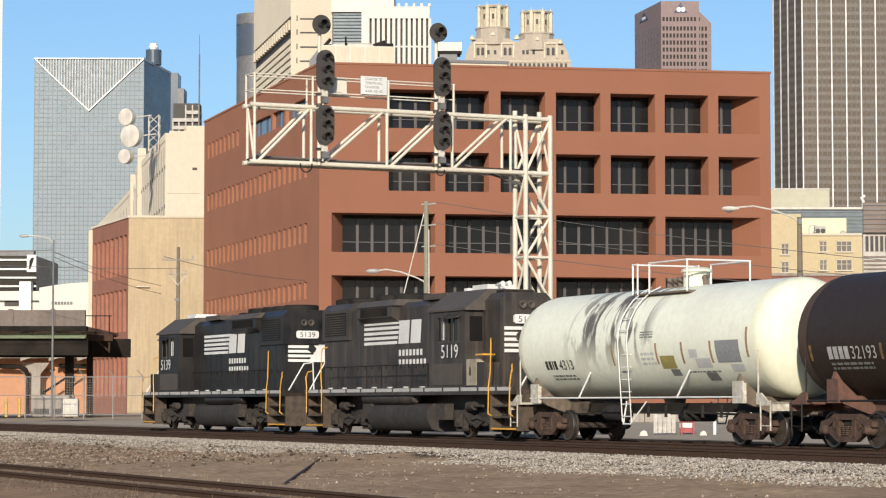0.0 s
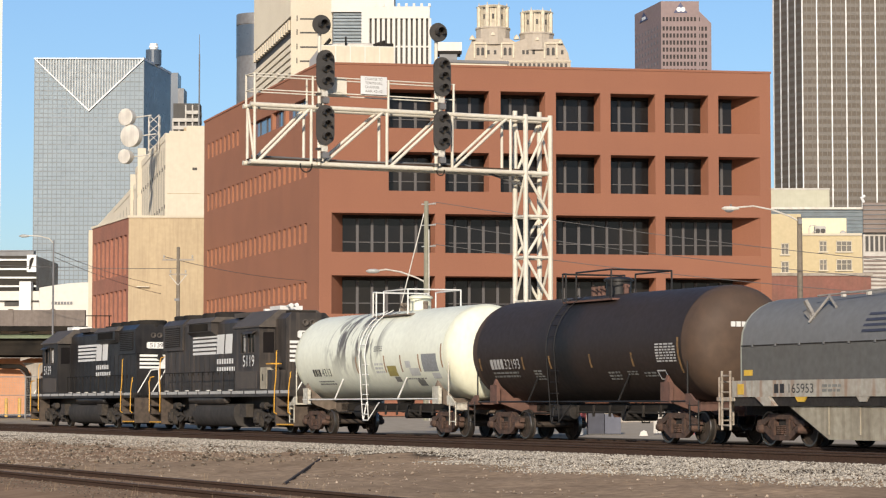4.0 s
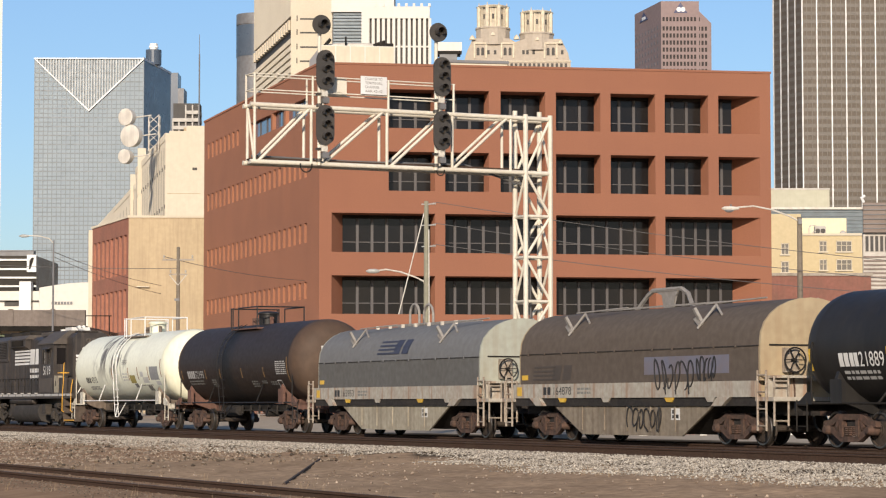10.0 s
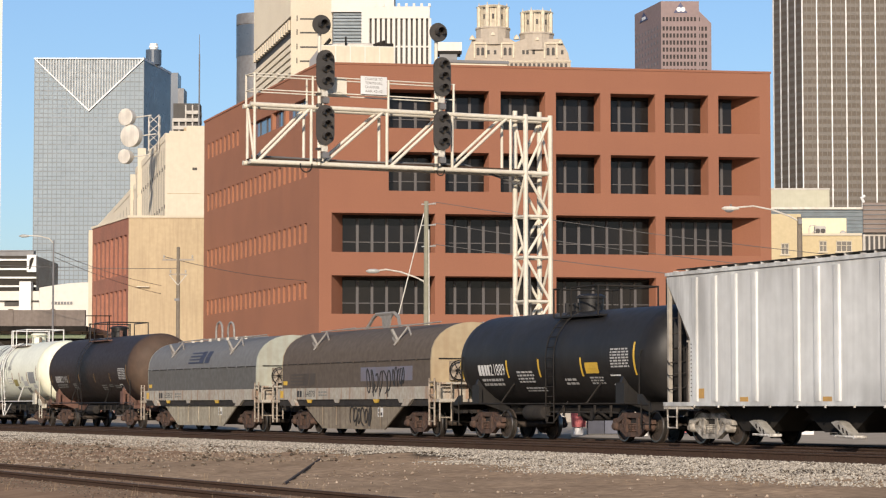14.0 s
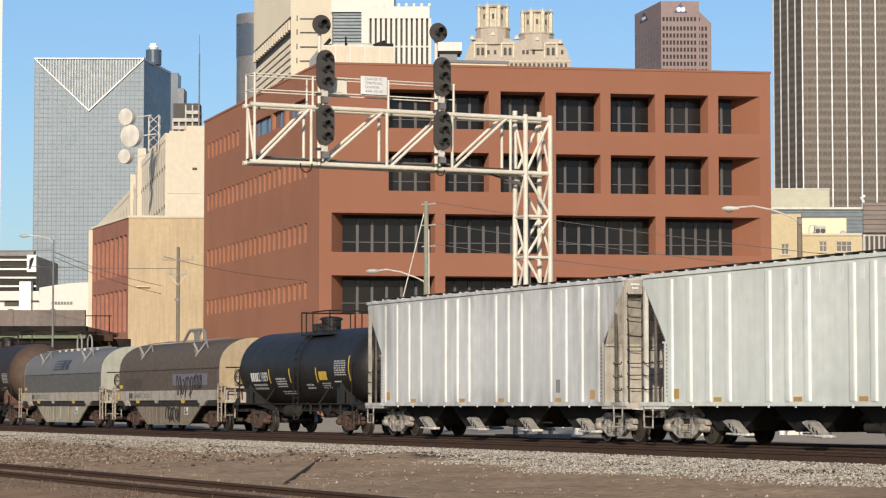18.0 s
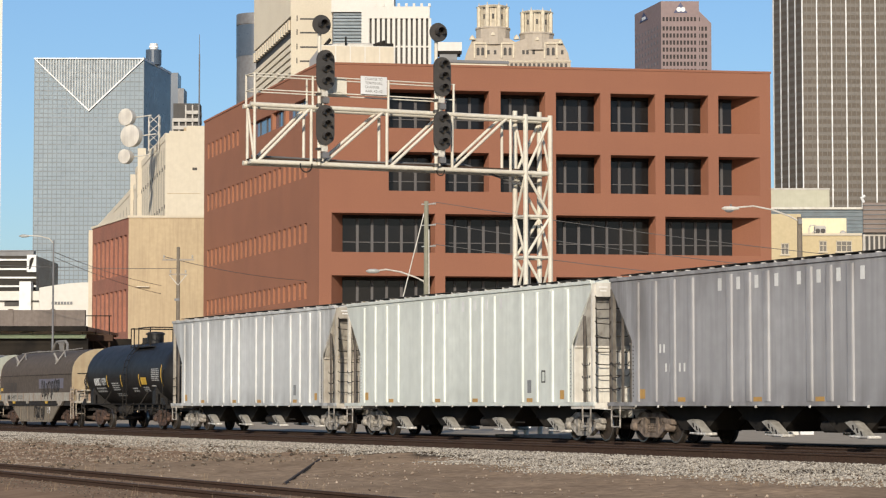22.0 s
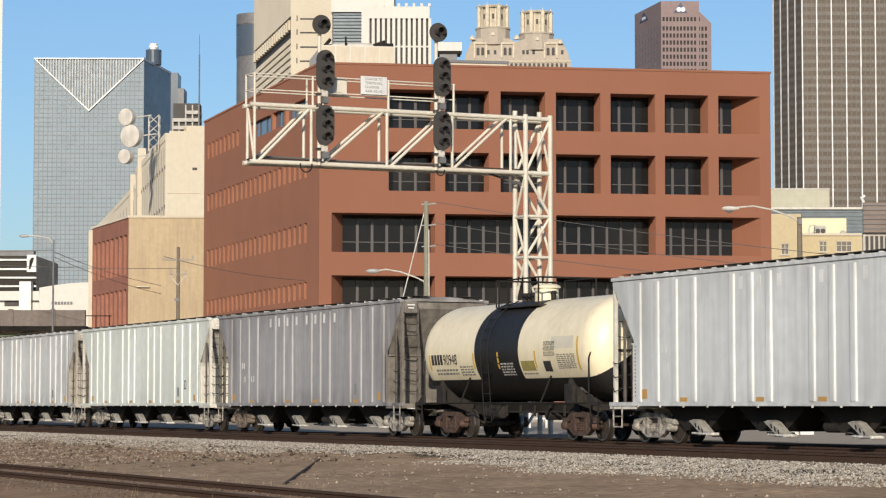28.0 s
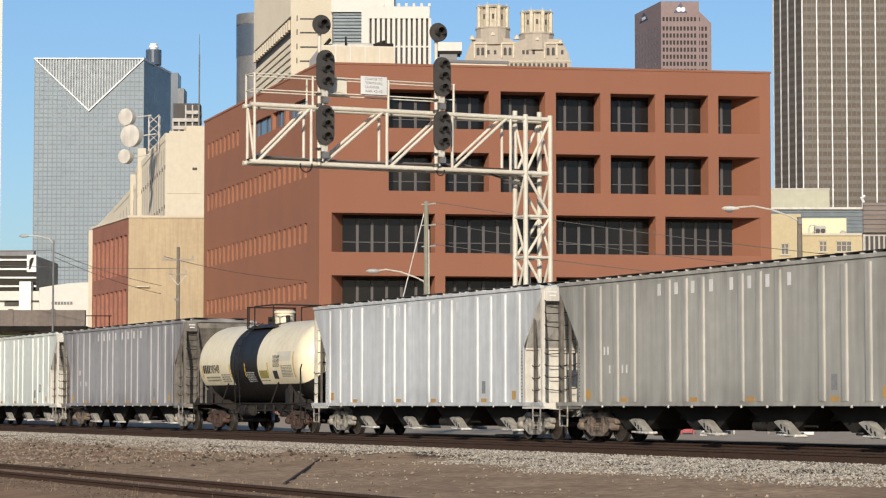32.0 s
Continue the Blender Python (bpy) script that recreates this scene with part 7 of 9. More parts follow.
    for x in (-5.18, 5.18):
        truck = part("truck", Shape().box(-0.35, 0.35, -0.95, 0.95, 0.5, 0.85).rod((0, 0, 0.8), (0, 0, 1.3), 0.4, 14), M_UNDER, base, "", pose(x, 0, 0))
        for side in (-1, 1):
            y0, y1 = sorted((side * 0.96, side * 1.12))
            fr = Shape().prism([(-1.95, 0.72), (-1.75, 0.86), (-0.9, 0.84), (-0.55, 0.62), (0.55, 0.62), (0.9, 0.84), (1.75, 0.86), (1.95, 0.72), (1.8, 0.6), (0.95, 0.62), (0.6, 0.38), (-0.6, 0.38), (-0.95, 0.62), (-1.8, 0.6)], y0, y1, "y")
            for q in (-1.37, 1.37):
                fr.box(q - 0.3, q - 0.2, y0, y1, 0.2, 0.7).box(q + 0.2, q + 0.3, y0, y1, 0.2, 0.7).box(q - 0.3, q + 0.3, y0, y1, 0.2, 0.26)
            part("side_frame", fr, M_TRUCKGREY, truck)
            for q in (-1.37, 1.37):
                part("journal_box", Shape().box(q - 0.19, q + 0.19, *sorted((side * 1.0, side * 1.22)), 0.34, 0.72).lathe([(side * 1.22, 0.12), (side * 1.26, 0.1), (side * 1.26, 0.0)], 12, "y", (q, 0, 0.52)), M_TRUCKGREY, truck)
                sp = Shape()
                for k in range(4):
                    for dx in (-0.42, 0.42):
                        sp.lathe([(0.62 + k * 0.06, 0.06), (0.64 + k * 0.06, 0.09), (0.66 + k * 0.06, 0.06)], 10, "z", (q + dx, side * 1.06, 0))
                part("coil_spring", sp, M_TRUCKGREY, truck)
            part("brake_cylinder", Shape().lathe([(-0.55, 0.0), (-0.55, 0.13), (-0.1, 0.13), (-0.1, 0.05), (0.5, 0.04), (0.5, 0.0)], 12, "x", (0, side * 1.2, 0.98)), M_TRUCKGREY, truck, smooth=40)
            part("elliptic_spring", Shape().prism([(-0.5, 0.5), (0, 0.3), (0.5, 0.5), (0, 0.42)], *sorted((side * 1.13, side * 1.2)), "y").prism([(-0.5, 0.52), (0, 0.72), (0.5, 0.52), (0, 0.6)], *sorted((side * 1.13, side * 1.2)), "y"), M_TRUCKGREY, truck)
        for q in (-1.37, 1.37):
            wheelset(truck, q, 0.51, -1 if turn else 1)
    # markings on both sides
    for side in (-1, 1):
        mark = Shape()
        y = side * 0.898
        x0 = -4.4
        # seen from either side the stripes run up to the bold blocks
        flip = 1 if side < 0 else -1
        mid = mark_at

        def X(u):
            return mid + flip * (u - 2.4)
        for k in range(5):
            z = 3.02 + k * 0.165
            mark.box(*sorted((X(0.0), X(2.85 + 0.06 * k))), *sorted((y, y + side * 0.004)), z, z + 0.1)
        part("speed_stripes", mark, M_MARK, base, "white painted side stripes")
        for a, w in ((2.95, 0.85), (3.95, 0.8)):
            blk = Shape()
            for z0, z1 in ((3.02, 3.78),):
                l0, l1 = 0.1 * (z0 - 3.02) / 0.76, 0.1 * (z1 - 3.02) / 0.76
                blk.prism([(X(a + l0), z0), (X(a + w + l0), z0), (X(a + w + l1), z1), (X(a + l1), z1)], *sorted((y, y + side * 0.004)), "y")
            part("emblem_block", blk, M_MARK, base)
        for k, (z, n) in enumerate(((2.62, 7), (2.3, 8))):
            for j in range(n):
                u = 3.0 + j * 0.29
                part("name_bar", Shape().box(*sorted((X(u), X(u + 0.17))), *sorted((y, y + side * 0.004)), z, z + 0.2), M_MARK, base)
        me = letters(number, 0.42, 1.25)
        me.materials.append(M_MARK)
        part("road_number", me, None, base, "", pose(3.3 + cab_at, -1.53, 2.45) if side < 0 else pose(4.6 + cab_at, 1.53, 2.45, 0, 0, 180))
    return base


road_switcher("locomotive", "black diesel road switcher leading, cab forward, white side stripes", "5139", -170.0, 180, "locomotives", -6.9, 1.3, 7.3, -0.2, M_LOCOCLEAN)
road_switcher("locomotive", "black diesel road switcher, cab to the rear, orange handrails", "5119", -150.85, 0, "locomotives", -8.2, 0.0, 6.2, -2.1, M_LOCO)

# ---- tank cars ----


def tank_profile(seam, head, r):
    """Cylinder with flattened dished heads and a tight knuckle, as (along, radius)."""
    arc = [math.pi / 2 * k / 12 for k in range(13)]
    end = [(head * math.cos(a) ** 0.72 if a < 1.57 else 0.0, r * math.sin(a) ** 0.72) for a in arc]
    out = [(-seam - x, q) for x, q in end]
    out += [(x, r) for x in steps(-seam, seam, 7)[1:-1]]
    return out + [(seam + x, q) for x, q in reversed(end)]


def tank_car(label, middle, half, seam, head, r, cz, bolster, paints, truck_paint, frame_paint, rail_paint, climb=-0.7, walkway=(-1.9, 1.25), man_x=0.5, sill_z=1.08, dome_paint=None):
    """Tank car on stub sills: shell, heads, saddles, ladders, top fittings, railing and trucks."""
    base = car("tank_car", label, "tank car", middle, 0, "tank cars")
    body, ends = paints
    pale = rail_paint is M_MARK
    end_paint = M_ENDWHITE if pale else frame_paint
    reach = bolster + 0.3 if pale else half - 0.7
    shell = Shape().lathe([(x, q) for x, q in tank_profile(seam, head, r) if abs(x) <= seam + 1e-6], 48, "x", (0, 0, cz))
    part("shell", shell, body, base, smooth=50)
    for s in (-1, 1):
        prof = [(x, q) for x, q in tank_profile(seam, head, r) if x * s >= seam - 1e-6]
        part("tank_head", Shape().lathe(prof, 48, "x", (0, 0, cz)), ends, base, smooth=50)
        part("weld_band", Shape().lathe([(s * seam - 0.03, r + 0.004), (s * seam + 0.03, r + 0.004)], 48, "x", (0, 0, cz)), body, base, smooth=50)
        # stub sill, bolster saddle and end platform
        part("stub_sill", Shape().box(*sorted((s * (bolster - 1.2), s * (half - 0.45))), -0.3, 0.3, 0.72, 1.12), frame_paint, base)
        sad = Shape().prism([(-1.42, 1.12), (-0.5, 0.8), (0.5, 0.8), (1.42, 1.12), (1.42, 1.62), (1.36, 1.78), (1.2, 1.55), (0.8, 1.22), (-0.8, 1.22), (-1.2, 1.55), (-1.36, 1.78), (-1.42, 1.62)], s * bolster - 0.06, s * bolster + 0.06, "x")
        part("saddle", sad, frame_paint, base)
        for side in (-1, 1):
            part("saddle_plate", Shape().box(s * bolster - 0.24, s * bolster + 0.24, *sorted((side * 1.4, side * 1.44)), 1.05, 1.6), end_paint, base)
            part("saddle_flange", Shape().prism([(s * bolster + 0.24, 1.05), (s * bolster + 0.24, 1.55), (s * bolster + 0.3, 1.55), (s * bolster + 0.3, 1.05)], *sorted((side * 1.36, side * 1.47)), "y"), end_paint, base)
        for side in (-1, 1):
            part("corner_rail", Shape().path([(s * (half - 1.1), side * 1.42, 1.1), (s * (half - 1.1), side * 1.42, 2.3), (s * (half - 1.07), side * 1.38, 2.45), (s * (half - 1.0), side * 1.25, 2.52), (s * (half - 0.6), side * 0.6, 2.52), (s * (half - 0.5), 0, 2.52)], 0.024), M_ENDWHITE if pale else rail_paint, base)
            part("side_sill_rail", Shape().rod((-reach, side * 1.42, sill_z), (reach, side * 1.42, sill_z), 0.025, 8), rail_paint, base) if s > 0 else None
        part("end_platform", Shape().box(*sorted((s * (half - 1.15), s * (half - 0.4))), -1.45, 1.45, 1.02, 1.08).box(*sorted((s * (half - 0.48), s * (half - 0.4))), -1.45, 1.45, 0.86, 1.08), end_paint, base)
        part("corner_bracket", Shape().prism([(s * (half - 1.15), 1.08), (s * (half - 1.15), 1.3), (s * (half - 0.95), 1.3), (s * (half - 0.6), 1.08)], -1.46, -1.4, "y"), end_paint, base)
        ladder("end_step", M_ENDWHITE if pale else rail_paint, base, (s * (half - 0.95), -1.45), (s * (half - 0.5), -1.45), 0.38, 1.12, 2)
        coupler(base, s * (half - 0.45), s)
        freight_truck(base, s * bolster, truck_paint)
    # hangers between shell and side rail
    for x in (-2.9, 2.6):
        for side in (-1, 1):
            part("rail_hanger", Shape().rod((x, side * 1.42, sill_z), (x + 0.45, side * (r * 0.86), cz - r * 0.52), 0.028, 6), rail_paint, base)
    # ladders to the top
    for side in (-1, 1):
        sh = Shape()
        for x in (climb - 0.25, climb + 0.25):
            pts = [(x, side * 1.46, 0.55), (x, side * (r + 0.1), cz)]
            for a in steps(0, 70, 7):
                pts.append((x, side * (r + 0.1) * math.cos(radians(a)), cz + (r + 0.1) * math.sin(radians(a))))
            sh.path(pts, 0.016)
        for z in steps(0.7, cz, 7):
            sh.rod((climb - 0.25, side * 1.47, z), (climb + 0.25, side * 1.47, z), 0.016, 6)
        for a in (12, 24, 36, 48, 60):
            y, z = side * (r + 0.1) * math.cos(radians(a)), cz + (r + 0.1) * math.sin(radians(a))
            sh.rod((climb - 0.25, y, z), (climb + 0.25, y, z), 0.016, 6)
        part("side_ladder", sh, rail_paint, base)
        part("ladder_foot", Shape().path([(climb - 0.3, side * 1.3, 1.1), (climb - 0.2, side * 1.46, 0.5), (climb + 0.2, side * 1.46, 0.5), (climb + 0.8, side * 1.3, 1.1)], 0.022), rail_paint, base)
    # top platform, railing, manway and valves
    top = cz + r
    w0, w1 = walkway
    for side in (-1, 1):
        part("top_platform", Shape().box(w0, w1, *sorted((side * 0.5, side * 0.95)), top - 0.22, top - 0.17), frame_paint, base)
        for a, b in ((w0, climb - 0.3), (climb + 0.35, w1 - 0.05)):
            part("top_railing", Shape().path([(a, side * 0.95, top - 0.2), (a, side * 0.95, top + 0.62), (b, side * 0.95, top + 0.62), (b, side * 0.95, top - 0.2)], 0.026), rail_paint, base)
    for x in (w0, w1 - 0.05):
        part("top_railing", Shape().rod((x, -0.95, top + 0.62), (x, 0.95, top + 0.62), 0.026), rail_paint, base)
    part("manway", Shape().lathe([(top - 0.1, 0.36), (top + 0.36, 0.36), (top + 0.36, 0.42), (top + 0.42, 0.42), (top + 0.48, 0.3), (top + 0.5, 0.0)], 20, "z", (man_x, 0, 0)), dome_paint or ends, base, smooth=35)
    for x, q in ((man_x - 0.65, 0.09), (man_x - 0.95, 0.06), (man_x - 1.25, 0.1), (man_x + 0.65, 0.08)):
        v = Shape().rod((x, -0.1, top - 0.05), (x, -0.1, top + 0.26), q, 10)
        v.rod((x - 0.15, -0.1, top + 0.2), (x + 0.15, -0.1, top + 0.2), 0.04, 8)
        part("valve", v, frame_paint, base)
    # outlet, brake reservoir and piping below
    part("bottom_outlet", Shape().lathe([(cz - r + 0.1, 0.32), (cz - r - 0.2, 0.26), (cz - r - 0.42, 0.14), (cz - r - 0.42, 0.0)], 16, "z"), frame_paint, base, smooth=40)
    part("brake_reservoir", Shape().lathe([(-2.9, 0.0), (-2.86, 0.17), (-2.75, 0.22), (-1.75, 0.22), (-1.64, 0.17), (-1.6, 0.0)], 16, "x", (0, -0.55, 0.78)), M_UNDER, base, smooth=40)
    part("center_sill", Shape().box(-bolster + 0.6, bolster - 0.6, -0.3, 0.3, 0.82, 1.06), M_BLACKSTEEL, base)
    for x in steps(-2.6, 3.2, 7):
        part("pipe_hanger", Shape().box(x, x + 0.06, -0.5, -0.44, 0.68, 1.0), M_UNDER, base)
    part("brake_pipe", Shape().path([(-half + 1, -0.4, 0.72), (-2, -0.45, 0.8), (2, -0.45, 0.8), (half - 1, -0.4, 0.72)], 0.03).rod((1.2, -0.5, 0.72), (1.2, 0.5, 0.72), 0.16, 12), M_UNDER, base)
    return base


def side_strips(base, xs, r, cz, mt, z0=-0.62, z1=-0.05):
    for x in xs:
        part("reflective_strip", patch(Shape(), x, x + 0.1, cz + z0, cz + z1, r, cz), mt, base)


def print_block(base, x0, x1, z0, z1, rows, r, cz, mt):
    part("print_block", small_print(Shape(), x0, x1, z0, z1, rows, lambda sh, a, b, c, d: patch(sh, a, b, c, d, r, cz)), mt, base)


M_FADEDSTRIP = material("faded_brown_reflector", (0.42, 0.25, 0.13), (0.32, 0.2, 0.12), 0.6, grain=8.0, bump=0.0)
M_GREYSTENCIL = material("grey_stencil", (0.22, 0.22, 0.2), rough=0.7, bump=0.0)
M_STENCILPANEL = material("worn_grey_panel", (0.3, 0.31, 0.31), (0.22, 0.225, 0.225), 0.7, grain=12.0, bump=0.0)
M_PALEPATCH = material("faded_blue_grey_patch", (0.62, 0.58, 0.48), (0.7, 0.62, 0.46), 0.6, grain=2.0, bump=0.0)
M_OLIVE = material("faded_olive_placard", (0.36, 0.3, 0.08), (0.28, 0.23, 0.08), 0.7, grain=8.0, bump=0.0)
M_BLACKLETTER = material("black_lettering", (0.03, 0.03, 0.03), rough=0.6, bump=0.0)

M_ENDWHITE = material("dirty_white_end_frame", (0.68, 0.66, 0.57), (0.4, 0.37, 0.3), 0.75, grain=8.0, blotch=1.6, streak=0.4, dirt=(0.2, 0.15, 0.1))
M_GUSSET = material("grimy_beige_gusset", (0.2, 0.155, 0.12), (0.11, 0.085, 0.065), 0.85, grain=5.0, blotch=1.0, streak=0.4)

# white tank with spill marks
t = tank_car("dirty white tank car streaked with black spills", -135.55, 7.7, 6.3, 0.85, 1.5, 2.67, 5.65, (M_TANKWHITE, material("white_tank_end", (0.78, 0.79, 0.63), (0.72, 0.72, 0.56), 0.6, grain=5.0, blotch=0.35, streak=0.2, dirt=(0.48, 0.4, 0.24))), M_TRUCKRUST, M_GUSSET, M_MARK, -0.03, (-0.6, 2.4), 1.2, 1.2)
tank_lettering("4313", 0.28, M_BLACKLETTER, t, -4.1, 1.98, 1.5, 2.67, 0.85)
for a, b in ((-4.97, -4.81), (-4.76, -4.6), (-4.55, -4.48), (-4.43, -4.27)):
    part("mark_bar", patch(Shape(), a, b, 1.98, 2.24, 1.5, 2.67), M_BLACKLETTER, t)
print_block(t, -4.8, -3.3, 1.6, 1.82, 2, 1.5, 2.67, M_GREYSTENCIL)
print_block(t, 0.75, 1.5, 2.75, 2.95, 3, 1.5, 2.67, M_GREYSTENCIL)
print_block(t, 0.75, 1.5, 2.0, 2.4, 3, 1.5, 2.67, M_FADED)
print_block(t, 3.0, 4.6, 1.76, 1.84, 1, 1.5, 2.67, M_GREYSTENCIL)
side_strips(t, (-0.88, 1.55, 2.9, 4.35), 1.5, 2.67, M_FADEDSTRIP)
side_strips(t, (6.12,), 1.5, 2.67, M_FADEDSTRIP, -0.5, 0.25)
for a, b, c, d, mt in ((1.75, 2.5, 1.92, 2.28, M_OLIVE), (2.1, 2.55, 1.7, 1.9, M_GREYSTENCIL), (3.55, 4.3, 1.92, 2.18, M_FADED), (3.3, 3.7, 2.2, 2.42, M_FADED), (4.65, 5.8, 2.05, 2.62, M_STENCILPANEL), (3.8, 4.35, 1.52, 1.78, M_GREYSTENCIL), (5.2, 5.8, 1.8, 2.0, M_FADED)):
    part("placard", patch(Shape(), a, b, c, d, 1.5, 2.67, 0.007), mt, t)
# sooty brown tank
M_SADDLE = material("rusty_pink_primer", (0.165, 0.08, 0.058), (0.1, 0.053, 0.04), 0.85, grain=5.0, blotch=1.0, streak=0.3)
M_SOOTSTRIP = material("sooted_reflector", (0.3, 0.17, 0.06), (0.1, 0.06, 0.03), 0.7, grain=9.0, bump=0.0)
t = tank_car("sooty dark brown tank car with rust-brown ends", -120.45, 7.45, 6.15, 1.05, 1.52, 2.6, 5.2, (spill_paint("sooted_brown_tank", (0.026, 0.0162, 0.0115), 0.6, -2.4, 0.3, (0.0075, 0.0068, 0.0065), (0.045, 0.029, 0.02), (0.3, 0.52), (0.7, 1.3)), M_TANKHEAD), M_TRUCKRUST, M_SADDLE, M_TANKBLACK, -1.1, (-1.6, 1.4), 0.0, 1.1, M_TANKBLACK)
tank_lettering("32193", 0.3, M_DIRTYMARK, t, -4.35, 2.05, 1.52, 2.6, 1.0)
for a, b in ((-5.33, -5.15), (-5.1, -4.92), (-4.87, -4.7), (-4.65, -4.47)):
    part("mark_bar", patch(Shape(), a, b, 2.05, 2.35, 1.52, 2.6), M_DIRTYMARK, t)
side_strips(t, (-6.1, -3.2, -1.46, 1.02, 3.42), 1.52, 2.6, M_SOOTSTRIP, -0.58, -0.2)
side_strips(t, (5.95,), 1.52, 2.6, M_SOOTSTRIP, -0.8, 0.15)
for a, b, c, d, n in ((4.8, 5.85, 2.1, 2.62, 7), (1.9, 2.6, 1.6, 1.9, 3), (3.0, 3.6, 1.75, 1.9, 2), (3.9, 4.6, 1.68, 1.86, 2), (-2.6, -2.0, 1.65, 2.0, 4), (-5.3, -3.6, 1.75, 1.98, 2)):
    print_block(t, a, b, c, d, n, 1.52, 2.6, M_DIRTYMARK if a > 4 else M_GREYSTENCIL)
part("placard", patch(patch(patch(patch(Shape(), 4.65, 5.1, 1.6, 1.64, 1.52, 2.6, 0.007), 4.65, 5.1, 1.86, 1.9, 1.52, 2.6, 0.007), 4.65, 4.69, 1.64, 1.86, 1.52, 2.6, 0.007), 5.06, 5.1, 1.64, 1.86, 1.52, 2.6, 0.007), M_FADED, t)
for a, b in ((-0.62, -0.5), (-0.46, -0.34), (-0.3, -0.2), (-0.16, -0.06), (0.05, 0.15), (0.19, 0.29), (0.33, 0.43)):
    part("mark_bar", Shape().box(7.17, 7.2, a, b, 3.0, 3.13), M_MARK, t)
# clean black tank
t = tank_car("clean satin black tank car with yellow reflective strips", -74.15, 6.75, 5.5, 0.95, 1.37, 2.34, 4.6, (M_TANKBLACK, M_TANKBLACK), M_TRUCKRUST, M_TANKBLACK, M_BLACKSTEEL, 0.45, (-0.3, 2.5), 0.2, 1.04)
R, Z = 1.37, 2.34
tank_lettering("21889", 0.34, M_MARK, t, -3.75, 1.88, R, Z, 1.0)
for a, b in ((-4.6, -4.42), (-4.38, -4.2), (-4.15, -4.0), (-3.97, -3.82)):
    part("mark_bar", patch(Shape(), a, b, 1.88, 2.2, R, Z), M_MARK, t)
side_strips(t, (-5.85, -2.66, -0.55, 2.1), R, Z, M_YELLOWSTRIP, -0.55, -0.02)
side_strips(t, (5.2,), R, Z, M_YELLOWSTRIP, -0.55, 0.35)
part("placard", patch(Shape(), 2.38, 3.15, 1.87, 2.18, R, Z, 0.007), M_YELLOWSTRIP, t, "yellow placard")
for a, b, c, d, n in ((3.9, 4.95, 2.0, 2.55, 7), (-2.0, -0.9, 1.6, 2.0, 4), (-1.8, -0.5, 1.28, 1.48, 2), (0.95, 1.7, 1.5, 1.75, 2), (2.5, 3.3, 1.52, 1.78, 3), (-4.5, -3.0, 1.5, 1.8, 2)):
    print_block(t, a, b, c, d, n, R, Z, M_DIRTYMARK)
part("placard_frame", patch(patch(Shape(), 3.75, 4.35, 1.5, 1.54, R, Z), 3.75, 4.35, 1.78, 1.82, R, Z), M_MARK, t)
# cream tank with black band and belly
t = tank_car("cream tank car with a black middle band and belly", -3.68, 6.7, 5.15, 0.9, 1.5, 2.62, 4.4, (M_TANKCREAM, M_TANKCREAM), M_TRUCKRUST, M_UNDER, M_BLACKSTEEL, -0.83, (-1.3, 1.6), 0.2, 1.06)
R, Z = 1.5, 2.62
part("black_band", Shape().lathe([(-1.72, R + 0.005), (1.3, R + 0.005)], 48, "x", (0, 0, Z)), M_TANKBLACK, t, "black painted middle band", smooth=50)
belly = Shape().lathe([(x, q + 0.006) for x, q in tank_profile(5.15, 0.9, R)], 30, "x", (0, 0, Z), 0, (214, 326))
part("black_belly", belly, M_TANKBLACK, t, "black painted lower shell", smooth=50)
tank_lettering("90948", 0.32, M_BLACKLETTER, t, -4.0, 2.24, R, Z, 1.0)
for a, b in ((-4.93, -4.75), (-4.7, -4.53), (-4.48, -4.32), (-4.28, -4.11)):
    part("mark_bar", patch(Shape(), a, b, 2.24, 2.56, R, Z), M_BLACKLETTER, t)
side_strips(t, (-5.1, -1.88, -0.16, 2.32), R, Z, M_YELLOWSTRIP, -0.55, -0.05)
side_strips(t, (5.0,), R, Z, M_YELLOWSTRIP, -0.65, 0.3)
for k, word in enumerate(("SOLUTION", "HYDROXIDE", "SODIUM")):
    tank_lettering(word, 0.12, M_BLACKLETTER, t, 2.98, 2.4 + 0.15 * k, R, Z, 0.68, "contents")
for a, b, c, d, mt in ((1.4, 2.28, 1.98, 2.28, M_OLIVE), (2.85, 3.32, 1.94, 2.26, M_BLACKLETTER), (3.4, 4.8, 2.6, 2.95, M_PALEPATCH)):
    part("placard", patch(Shape(), a, b, c, d, R, Z, 0.004), mt, t)
for a, b, c, d, n in ((3.75, 4.85, 2.0, 2.45, 8), (-2.9, -1.95, 1.85, 2.2, 4), (-4.7, -3.1, 1.88, 2.12, 2), (1.4, 2.3, 1.84, 1.92, 1)):
    print_block(t, a, b, c, d, n, R, Z, M_GREYSTENCIL)
print_block(t, 0.05, 0.9, 1.82, 2.25, 5, R + 0.012, Z, M_DIRTYMARK)
placard = part("placard_holder", patch(Shape(), 4.3, 4.5, 1.15, 1.4, R, Z, 0.03), M_MARK, t, "white diamond placard")

# ---- coil cars ----


def hood_outline(half_wide, low, knee, top):
    """Rounded hood: upright sides, then a flattened arch."""
    pts = [(-half_wide, low), (half_wide, low), (half_wide, knee)]
    for k in range(1, 14):
        a = math.pi * k / 14
        pts.append((half_wide * math.cos(a) * (1 if abs(math.cos(a)) < 0.99 else 1), knee + (top - knee) * math.sin(a) ** 0.85))
    pts.append((-half_wide, knee))
    return pts


HOOD0, HOOD1 = -6.3, 6.88


